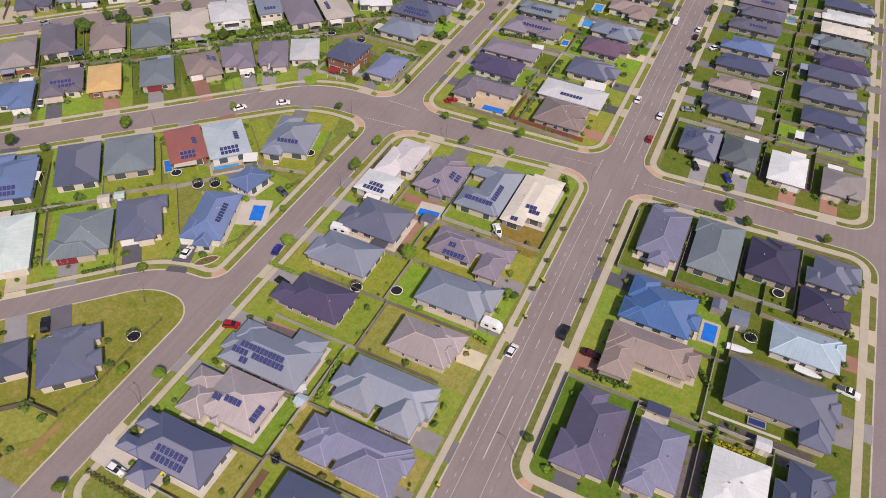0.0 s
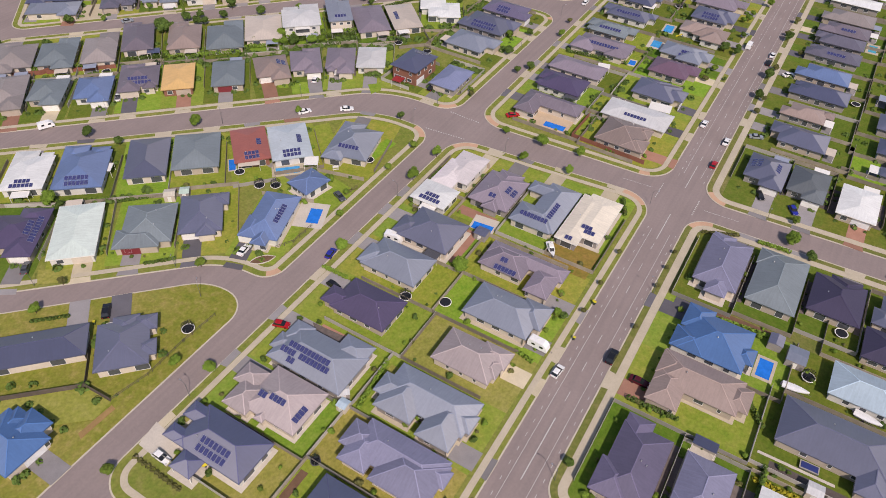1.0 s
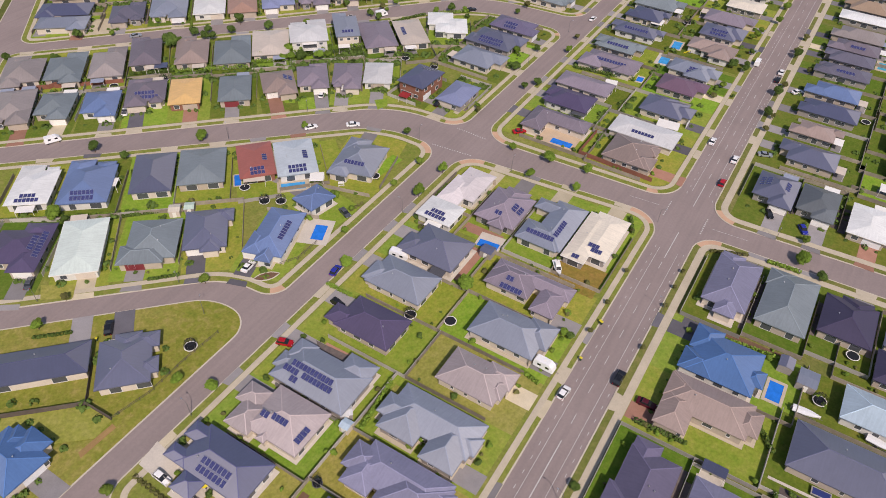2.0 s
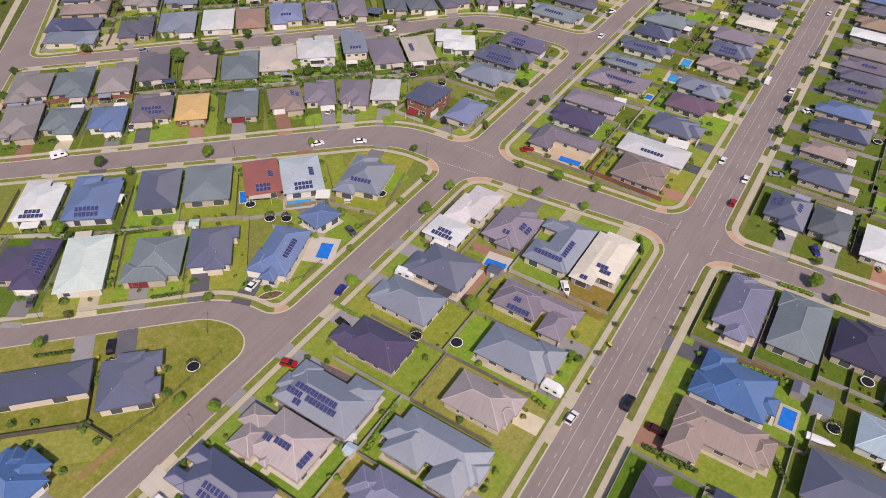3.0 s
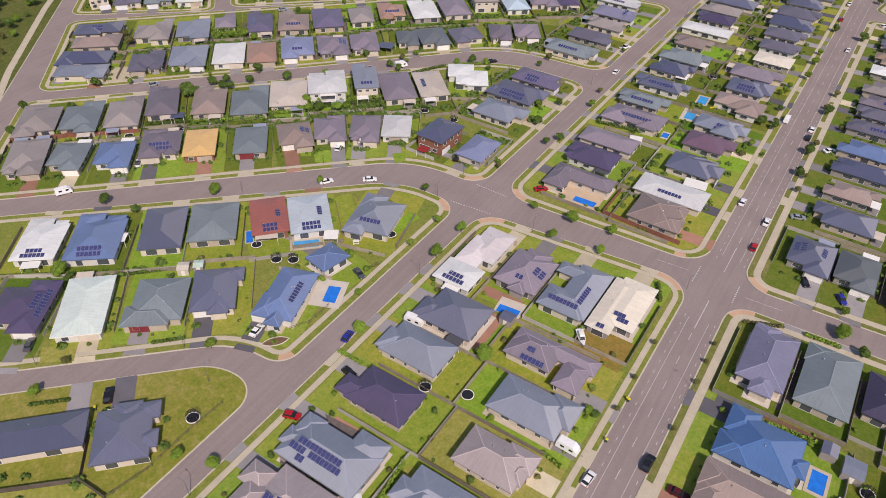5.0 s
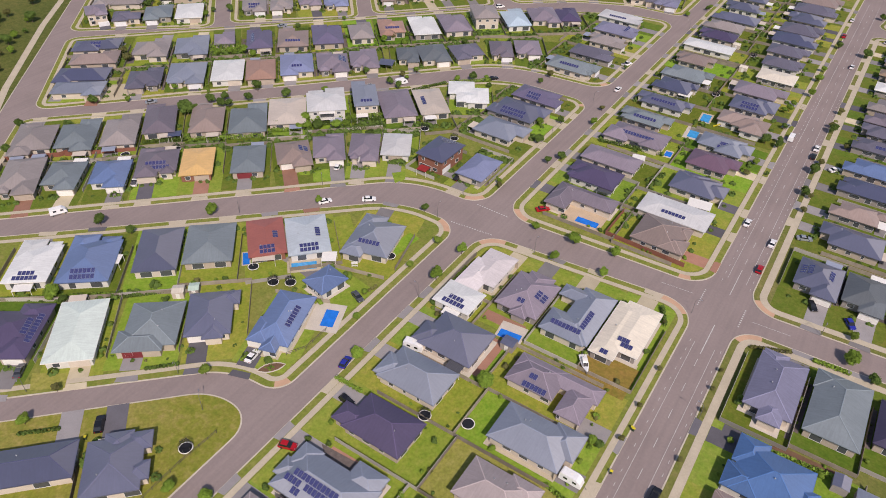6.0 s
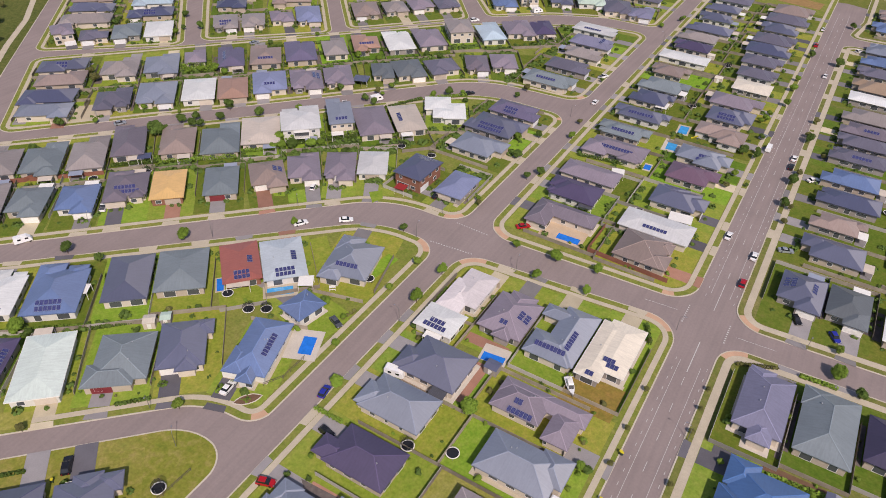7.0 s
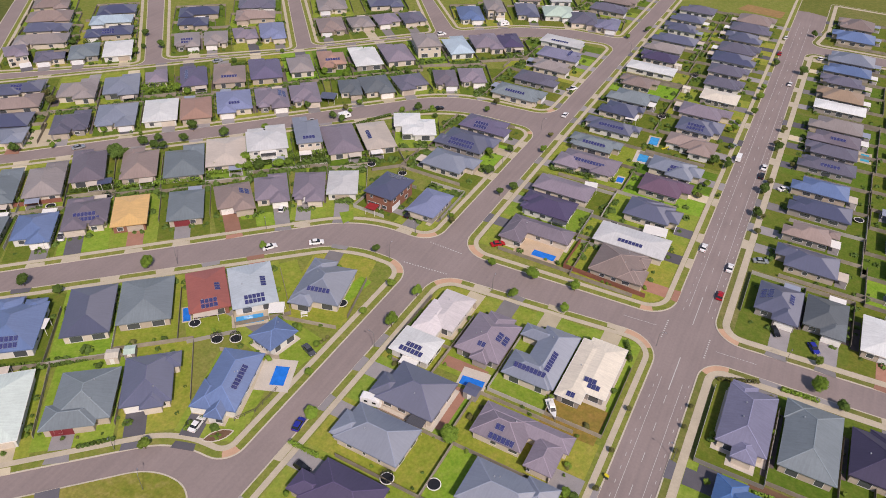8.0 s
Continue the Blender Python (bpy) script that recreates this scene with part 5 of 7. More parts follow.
tree(-191.0, 263.9, 3.4, "m")
tree(-176.1, 280.4, 3.4, "d")
tree(-169.4, 281.7, 3.0, "d")
tree(-331.3, 230.2, 3.4, "o")
tree(-320.0, 225.5, 3.4, "d")
tree(-322.9, 230.4, 3.4, "d")
tree(-296.8, 240.3, 3.4, "d")
tree(-287.8, 233.8, 3.4, "m")
tree(-283.4, 245.5, 4.2, "d")
tree(-289.9, 240.5, 3.0, "d")
tree(-301.5, 252.8, 3.4, "d")
tree(-91.0, 56.4, 3.0, "m")
tree(-99.0, 53.5, 2.8, "m")
tree(-90.2, 27.5, 2.7, "l")
tree(-12.4, 78.1, 2.0, "d")
tree(-138.5, 46.5, 3.0, "m")
tree(-29.4, 113.6, 2.4, "d")
tree(-141.0, 56.1, 2.5, "o")
tree(-138.8, 46.8, 3.4, "l")
tree(40.0, 172.0, 2.5, "l")
tree(-169.8, 74.2, 4.2, "m")
tree(-165.9, 74.9, 3.4, "d")
tree(-243.2, 250.3, 2.5, "d")
tree(-222.3, 199.0, 2.5, "m")
tree(-170.0, 236.8, 2.5, "m")
tree(-13.2, 144.1, 1.7, "o")
tree(-26.0, 142.8, 1.7, "o")
tree(-26.0, 129.4, 1.7, "o")
tree(-13.2, 151.0, 1.7, "o")
tree(-13.2, 136.4, 1.7, "o")
tree(-26.0, 118.1, 1.7, "o")
tree(-13.2, 120.2, 1.7, "o")
tree(-30.5, 159.2, 1.7, "o")
tree(-26.0, 250.3, 1.7, "d")
tree(-10.5, 243.5, 2.5, "o")
tree(-6.1, 285.4, 2.5, "o")
tree(-10.9, 234.3, 2.5, "o")
tree(-11.8, 268.2, 2.7, "o")
tree(-108.9, 235.3, 2.9, "d")
tree(-101.0, 223.9, 2.9, "d")
tree(-89.3, 217.6, 3.0, "d")
tree(-120.0, 191.8, 2.0, "m")
tree(-13.8, 299.5, 2.5, "o")
tree(-33.4, 246.7, 2.2, "m")
tree(-27.5, 275.2, 2.9, "d")
tree(-31.8, 275.7, 2.5, "d")
tree(-138.2, 250.5, 2.5, "d")
tree(-98.7, 300.8, 2.2, "d")
tree(-240.0, 174.5, 2.5, "m")
tree(-167.8, 227.9, 3.4, "d")
tree(-97.0, 379.7, 2.5, "m")
tree(-91.0, 393.8, 2.9, "d")
tree(-90.3, 396.3, 2.5, "m")
tree(-217.1, 179.8, 3.4, "d")
tree(-222.4, 164.3, 4.6, "d")
tree(-245.6, 131.2, 3.8, "d")
tree(-246.5, 108.3, 4.2, "d")
tree(-259.7, 121.1, 4.2, "d")
tree(-257.0, 148.2, 2.5, "m")
tree(-166.2, 260.9, 2.5, "d")
tree(-110.9, 295.2, 2.5, "d")
tree(-231.9, 270.8, 2.5, "m")
tree(-153.1, 282.6, 2.5, "d")
tree(-31.8, 301.4, 2.5, "m")
tree(-36.0, 246.2, 3.0, "o")
tree(-32.0, 245.7, 2.2, "o")

SHRUBS = {k: [crown_mesh(300 + i + ord(k), LEAF[k], 4, 34, 0.5) for i in range(2)] for k in "mdlo"}


def shrub(x, y, h, kind):
    e = part("shrub", tree_rnd.choice(SHRUBS[kind]), None, at=pose(x, y, LAND - 0.3 * h, 0, 0, tree_rnd.uniform(0, 360)) @ Matrix.Diagonal((h * 1.1, h * 1.1, h * 1.15, 1)))
    tagged(e, f"rounded {TREE_WORD[kind]} garden shrub in a yard bed", "shrub", "garden shrubs")


def hedge(x0, y0, x1, y1, h=1.2, kind="m", step=0.8):
    """A clipped hedge: a row of leafy clumps in one mesh."""
    n = max(2, int(math.hypot(x1 - x0, y1 - y0) / step))
    s = Shape()
    rnd = random.Random(int(x0 * 7 + y0))
    for k in range(n):
        cx, cy = x0 + (x1 - x0) * k / (n - 1), y0 + (y1 - y0) * k / (n - 1)
        for _ in range(40):
            d = Vector((rnd.gauss(0, 1), rnd.gauss(0, 1), rnd.gauss(0, 1))).normalized()
            p = Vector((cx, cy, h * 0.5)) + Vector((d.x * 0.55, d.y * 0.55, d.z * h * 0.5))
            q = (d + Vector((rnd.gauss(0, 0.5), rnd.gauss(0, 0.5), 0.2))).normalized().to_track_quat("Z", "Y")
            z = rnd.uniform(0.15, 0.3)
            s.face([p + q @ Vector((z, 0, 0)), p + q @ Vector((0, z, 0.03)), p + q @ Vector((-z, 0, 0)), p + q @ Vector((0, -z, 0.03))])
    ob = part("hedge", s, LEAF[kind], at=Matrix.Translation((0, 0, LAND)))
    tagged(ob, f"clipped {TREE_WORD[kind]} hedge in a garden bed", "hedge", "garden hedges")


# ---- vehicles ----


def loft(profile_lo, profile_hi, half_lo, half_hi):
    """A body from a lower and an upper outline along x (x, z), with half widths."""
    s = Shape()
    n = len(profile_lo)
    for sy in (-1, 1):
        for i in range(n - 1):
            a, b = profile_lo[i], profile_lo[i + 1]
            c, d = profile_hi[i + 1], profile_hi[i]
            q = [(a[0], sy * half_lo, a[1]), (b[0], sy * half_lo, b[1]), (c[0], sy * half_hi, c[1]), (d[0], sy * half_hi, d[1])]
            s.face(q if sy < 0 else q[::-1])
    for i in range(n - 1):
        d, c = profile_hi[i], profile_hi[i + 1]
        s.face([(d[0], -half_hi, d[1]), (c[0], -half_hi, c[1]), (c[0], half_hi, c[1]), (d[0], half_hi, d[1])])
    for i in (0, n - 1):
        a, d = profile_lo[i], profile_hi[i]
        s.face([(a[0], -half_lo, a[1]), (a[0], half_lo, a[1]), (d[0], half_hi, d[1]), (d[0], -half_hi, d[1])])
    return s


def wheel_mesh(r=0.32, w=0.2):
    s = Shape()
    s.tube([(0, -w / 2, 0), (0, -w / 2 + 0.03, 0), (0, w / 2 - 0.03, 0), (0, w / 2, 0)], r, r, 12)
    return s.data("wheel", "rubber")


WHEEL = wheel_mesh()


def car(x, y, heading, colour, kind):
    on_land = home_block(x, y)
    z = LAND + 0.05 if on_land else 0.03
    word = dict(sedan="sedan car", hatch="hatchback car", suv="four-wheel-drive car", ute="utility truck", van="delivery van", caravan="touring caravan")[kind]
    shade_word = dict(navy="dark blue").get(colour, colour)
    e = thing("caravan" if kind == "caravan" else "car", pose(x, y, z, 0, 0, heading), f"parked {shade_word} {word} with dark windows", "caravan" if kind == "caravan" else "car", "parked vehicles")
    pm = "paint_" + {"navy": "grey"}.get(colour, colour)
    if kind in ("caravan", "van"):
        L, W, H = (5.2, 2.2, 2.5) if kind == "caravan" else (5.0, 1.95, 2.2)
        h = L / 2
        lo = [(-h, 0.45), (-h + 0.3, 0.4), (h - 1.2, 0.4), (h, 0.5)]
        hi = [(-h + 0.12, H - 0.15), (-h + 0.4, H), (h - 1.3, H), (h - 0.35, H - 0.75)]
        part("body", loft(lo, hi, W / 2, W / 2 - 0.1), pm, e)
        for sx in (-0.28, 0.12):
            for sy in (-1, 1):
                part("window", Shape().box(sx * L, sy * (W / 2 - 0.03) - 0.03, 1.25, sx * L + 0.9, sy * (W / 2 - 0.03) + 0.03, 1.8), "car_glass", e)
        part("roof_vent", Shape().box(-0.3, -0.25, H, 0.2, 0.25, H + 0.1), "trim_white", e)
        wx = (0.0,) if kind == "caravan" else (-1.7, 1.7)
        if kind == "caravan":
            part("drawbar", Shape().tube([(h - 0.3, 0, 0.5), (h + 1.1, 0, 0.45)], 0.06, 0.05, 5).tube([(h + 0.9, 0, 0.0), (h + 0.9, 0, 0.5)], 0.04, 0.04, 5), "post_steel", e)
        for a in wx:
            for sy in (-1, 1):
                part("wheel", WHEEL, None, e, at=Matrix.Translation((a, sy * (W / 2 - 0.12), 0.32)))
        return
    L, W, roof, belt = dict(sedan=(4.6, 1.8, 1.44, 0.92), hatch=(4.1, 1.76, 1.48, 0.92), suv=(4.7, 1.9, 1.75, 1.08), ute=(5.1, 1.88, 1.7, 1.05))[kind]
    h = L / 2
    lo = [(-h, 0.42), (-h + 0.5, 0.28), (0, 0.26), (h - 0.5, 0.28), (h, 0.42)]
    hi = [(-h + 0.06, belt - 0.04), (-h + 0.55, belt + 0.02), (0, belt), (h - 1.15, belt - 0.04), (h - 0.08, belt - 0.24)]
    part("body", loft(lo, hi, W / 2, W / 2 - 0.07), pm, e)
    back, front = dict(sedan=(-h + 0.75, h - 1.25), hatch=(-h + 0.15, h - 1.1), suv=(-h + 0.15, h - 1.25), ute=(-0.75, h - 1.35))[kind]
    g = loft([(back, belt), (back + 0.4, belt), (front - 0.6, belt), (front, belt - 0.03)], [(back + 0.42, roof - 0.07), (back + 0.6, roof - 0.06), (front - 0.9, roof - 0.06), (front - 0.75, roof - 0.09)], W / 2 - 0.09, W / 2 - 0.24)
    part("greenhouse_glass", g, "car_glass", e)
    part("roof", loft([(back + 0.45, roof - 0.065), (front - 0.78, roof - 0.085)], [(back + 0.55, roof), (front - 0.9, roof - 0.02)], W / 2 - 0.22, W / 2 - 0.3), pm, e)
    if kind == "ute":
        part("tray", Shape().box(-h + 0.1, -W / 2 + 0.14, belt + 0.02, -0.85, W / 2 - 0.14, belt + 0.06), "trim_dark", e)
    for sy in (-1, 1):
        part("headlight", Shape().box(h - 0.2, sy * 0.62 - 0.17, 0.58, h - 0.03, sy * 0.62 + 0.17, 0.7), "aluminium", e)
        part("tail_light", Shape().box(-h + 0.0, sy * 0.68 - 0.13, 0.62, -h + 0.1, sy * 0.68 + 0.13, 0.8), "paint_red", e)
        for a in (-0.29, 0.29):
            part("wheel", WHEEL, None, e, at=Matrix.Translation((a * L, sy * (W / 2 - 0.11), 0.32)))


car(-24.0, 98.2, 85, "white", "hatch")
car(-103.4, 120.9, -22, "navy", "sedan")
car(-83.8, 35.2, -1, "white", "hatch")
car(-111.3, 89.4, 99, "white", "sedan")
car(-91.3, 100.9, 100, "blue", "hatch")
car(-83.4, 92.0, -7, "black", "hatch")
car(-86.2, 75.1, 20, "red", "hatch")
car(-112.4, 185.9, 91, "black", "hatch")
car(-199.4, 116.8, 129, "blue", "sedan")
car(-197.5, 122.1, 131, "white", "ute")
car(-149.7, 167.7, 115, "white", "hatch")
car(-140.1, 149.9, 58, "white", "sedan")
car(-24.1, 217.6, 89, "white", "sedan")
car(-15.0, 211.3, 89, "white", "sedan")
car(-15.1, 196.7, 89, "red", "hatch")
car(-28.3, 289.5, 70, "silver", "sedan")
car(-24.6, 281.3, 89, "white", "van")
car(-15.1, 279.3, 89, "white", "sedan")
car(-15.0, 272.5, 89, "black", "sedan")
car(-6.8, 267.0, 48, "white", "sedan")
car(-7.4, 219.5, 22, "silver", "sedan")
car(-93.7, 280.6, 91, "white", "sedan")
car(-140.9, 258.5, 58, "black", "sedan")
car(-169.6, 232.2, 63, "white", "caravan")
car(-80.6, 186.5, 45, "red", "sedan")
car(-14.8, 108.8, 89, "black", "suv")
car(-7.0, 105.5, 1, "maroon", "sedan")
car(48.3, 121.4, -7, "white", "ute")
car(-153.4, 54.6, 130, "navy", "sedan")
car(-238.5, 161.6, 62, "silver", "sedan")
car(-6.7, 403.6, 56, "white", "hatch")
car(-16.3, 363.9, 89, "white", "sedan")
car(-25.5, 399.7, 89, "red", "sedan")
car(-25.7, 424.5, 89, "white", "sedan")
car(-202.8, 98.0, 63, "white", "van")
car(-158.3, 362.1, 50, "white", "caravan")
car(-250.4, 247.2, 62, "silver", "sedan")
car(-179.8, 332.5, 54, "white", "suv")
car(-99.9, 305.7, 65, "white", "ute")
car(-124.5, 55.6, 135, "black", "suv")
car(-80.3, 114.6, 10, "white", "caravan")
car(-30.9, 102.5, -2, "white", "caravan")
car(0.8, 188.9, -56, "black", "hatch")
car(10.8, 187.4, -58, "blue", "hatch")
car(-129.3, 159.0, 40, "white", "sedan")

# ---- pools, trampolines, sheds, lamps ----


def pool(x, y, w, d, rot, water, pave, margin=1.0, off=(0, 0), coping="concrete"):
    e = thing("swimming_pool", pose(x, y, LAND + 0.06, 0, 0, rot), "blue in-ground swimming pool with pale paved surround", "pool", "backyard pools")
    s = Shape()
    a, b = w / 2, d / 2
    pw, pd = pave
    ox, oy = off
    x0, x1, y0, y1 = ox - pw / 2, ox + pw / 2, oy - pd / 2, oy + pd / 2
    for q in ((x0, y0, x1, -b), (x0, b, x1, y1), (x0, -b, -a, b), (a, -b, x1, b)):
        if q[2] - q[0] > 0.02 and q[3] - q[1] > 0.02:
            s.box(q[0], q[1], -0.1, q[2], q[3], 0.05)
    part("surround", s, coping, e)
    part("water", Shape().box(-a + 0.003, -b + 0.003, -0.1, a - 0.003, b - 0.003, -0.0), water, e)


pool(-104.6, 110.6, 3.5, 6.2, 23, "pool_blue", (8.4, 10.4), off=(-0.9, 0.2), coping="pale_paving")
pool(-62.4, 132.2, 5.9, 2.9, 6, "pool_blue", (7.2, 5.8), off=(0, 1.4), coping="pale_paving")
pool(-124.3, 122.6, 7.2, 3.3, 44, "pool_bright", (9.5, 5.2), off=(0, 0.1))
pool(-140.1, 115.5, 1.9, 5.4, 45, "pool_blue", (2.6, 6.2))
pool(-66.2, 188.8, 7.2, 2.9, 2, "pool_blue", (14.0, 9.6), off=(-2.2, 2.2), coping="sand_paving")
pool(16.8, 125.0, 3.2, 5.8, 0, "pool_blue", (4.6, 7.4))
pool(-56.0, 278.3, 3.4, 6.6, 4, "pool_bright", (4.8, 8.2))
pool(-56.2, 263.7, 3.6, 7.0, 4, "pool_bright", (6.4, 9.6), coping="pale_paving")
pool(17.5, 307.6, 3.0, 6.4, 0, "pool_aqua", (4.8, 9.0))
pool(-59.0, 243.6, 2.4, 3.6, 4, "pool_blue", (2.8, 5.2), coping="pale_paving")
fence_line(-60.0, 251.0, -59.6, 285.0, "fence_timber")
pool(-191.0, 166.4, 6.0, 2.4, 42, "pool_aqua", (7.6, 4.0))


def ring_shape(r0, r1, z0, z1, n=20):
    s = Shape()
    for k in range(n):
        a0, a1 = 6.28319 * k / n, 6.28319 * (k + 1) / n
        p = [(r * math.cos(a), r * math.sin(a)) for r, a in ((r0, a0), (r1, a0), (r1, a1), (r0, a1))]
        s.face([(*q, z1) for q in p])
        s.face([(*p[1], z0), (*p[2], z0), (*p[2], z1), (*p[1], z1)])
        s.face([(*p[3], z0), (*p[0], z0), (*p[0], z1), (*p[3], z1)])
    return s


def trampoline(x, y, r=1.75, net=False, pad="trim_white"):
    e = thing("trampoline", pose(x, y, LAND, 0, 0, 0), "round black backyard trampoline with a padded rim" + (" and dark safety net" if net else ""), "trampoline", "trampolines")
    part("rim_pad", ring_shape(r - 0.2, r, 0.78, 0.86), pad, e)
    part("mat", Shape().prism([((r - 0.19) * math.cos(k * 0.3142), (r - 0.19) * math.sin(k * 0.3142)) for k in range(20)], 0.79, 0.82), "tramp_mat", e)
    for k in range(6):
        a = k * 1.0472
        part("leg", Shape().tube([((r - 0.1) * math.cos(a), (r - 0.1) * math.sin(a), 0.0), ((r - 0.12) * math.cos(a), (r - 0.12) * math.sin(a), 0.8 if not net else 2.3)], 0.03, 0.03, 5), "post_steel", e)
    if net:
        s = Shape()
        for k in range(24):
            a0, a1 = 6.28319 * k / 24, 6.28319 * (k + 1) / 24
            p = [((r - 0.2) * math.cos(a), (r - 0.2) * math.sin(a)) for a in (a0, a1)]
            for q in range(7):
                if (k + q) % 2 == 0:
                    z = 0.9 + 0.2 * q
                    s.face([(*p[0], z), (*p[1], z), (*p[1], z + 0.2), (*p[0], z + 0.2)])
        part("safety_net", s, "tramp_mat", e)


for x, y, net in ((-106.3, 139.6, 0), (-126.0, 112.0, 1), (-122.0, 114.6, 1), (-56.5, 102.2, 0), (-65.9, 98.5, 1), (-103.8, 62.1, 1), (30.4, 145.5, 0), (17.8, 259.2, 0), (26.0, 127.4, 1), (-135.2, 113.6, 0), (-52.6, 214.9, 0), (-58.5, 299.4, 1), (-55.9, 348.5, 1), (-214.0, 131.0, 0), (-202.6, 143.6, 1)):
    trampoline(x, y, 1.6, bool(net))


def shed(x, y, w, d, h, rot, wall, roof):
    e = thing("garden_shed", pose(x, y, LAND, 0, 0, rot), f"small pale metal garden shed with pitched roof", "shed", "garden sheds")
    part("wall", Shape().box(-w / 2, -d / 2, 0, w / 2, d / 2, h), wall, e)
    s = Shape()
    o = 0.12
    for sy in (-1, 1):
        q = [(-w / 2 - o, sy * (d / 2 + o), h - 0.02), (w / 2 + o, sy * (d / 2 + o), h - 0.02), (w / 2 + o, 0, h + 0.35), (-w / 2 - o, 0, h + 0.35)]
        s.face(q if sy < 0 else q[::-1], [(p[0], p[1]) for p in q])
    for sx in (-1, 1):
        s.face([(sx * w / 2, -d / 2, h), (sx * w / 2, d / 2, h), (sx * w / 2, 0, h + 0.33)])
    part("roof", s, roof, e)
    part("door", Shape().box(-0.5, -d / 2 - 0.03, 0.05, 0.5, -d / 2 + 0.005, 1.85), "trim_white", e)


for a in ((-143.7, 94.4, 3.0, 3.2, 2.2, 40, "brick_cream", "roof_cream"), (-141.2, 97.6, 2.6, 3.0, 2.0, 40, "brick_grey", "roof_greengrey"), (-60.6, 128.6, 3.4, 3.2, 2.2, 0, "brick_grey", "roof_slate"),
          (17.2, 133.4, 3.6, 3.2, 2.2, 90, "brick_grey", "roof_slate"), (22.4, 131.2, 4.2, 5.0, 2.3, 0, "brick_grey", "roof_bluegrey"), (-59.6, 64.4, 2.2, 2.4, 2.0, 0, "brick_cream", "roof_paleblue"),
          (-55.8, 330.7, 3.2, 3.0, 2.2, 0, "brick_cream", "roof_cream"), (-65.1, 353.9, 3.2, 3.0, 2.2, 0, "brick_cream", "roof_cream"), (32.3, 98.1, 3.0, 3.0, 2.2, 0, "brick_cream", "roof_whitegrey")):
    shed(*a)


def lamp_post(x, y, heading, arms=1):
    z = LAND if home_block(x, y) else 0.02
    e = thing("street_lamp", pose(x, y, z, 0, 0, heading) @ Matrix.Diagonal((0.82, 0.82, 0.82, 1)), "slim grey steel street lamp with curved arm", "street lamp", "street lamps")
    part("pole", Shape().tube([(0, 0, 0), (0, 0, 3.0), (0, 0, 5.4)], 0.09, 0.06, 7), "post_steel", e)
    for sx in (1, -1)[:arms]:
        arm = part("arm", Shape().tube([(0, 0, 5.3), (sx * 0.25, 0, 6.0), (sx * 0.8, 0, 6.5), (sx * 1.4, 0, 6.6)], 0.05, 0.04, 6), "post_steel", e)
        part("lamp_head", Shape().box(sx * 1.65 - 0.3, -0.14, 6.53, sx * 1.65 + 0.3, 0.14, 6.66), "aluminium", arm)


for a in ((-106.0, 164.0, 90), (-105.7, 179.0, 270), (-72.8, 165.9, 90), (-158.2, 130.3, 135), (-122.3, 75.6, 315), (-13.3, 134.2, 180), (-13.3, 73.4, 180, 1), (5.1, 179.2, 270), (-90.0, 48.9, 180), (-109.2, 71.5, 135), (-146.9, 52.0, 315), (-192.2, 113.2, 135),
          (-25.9, 168.0, 0), (-97.5, 264.0, 0), (-89.8, 360.4, 180), (-147.2, 157.0, 315), (-89.8, 130.5, 180), (-98.6, 228.8, 0), (-13.6, 240.0, 180), (-26.0, 300.0, 0)):
    lamp_post(*a)


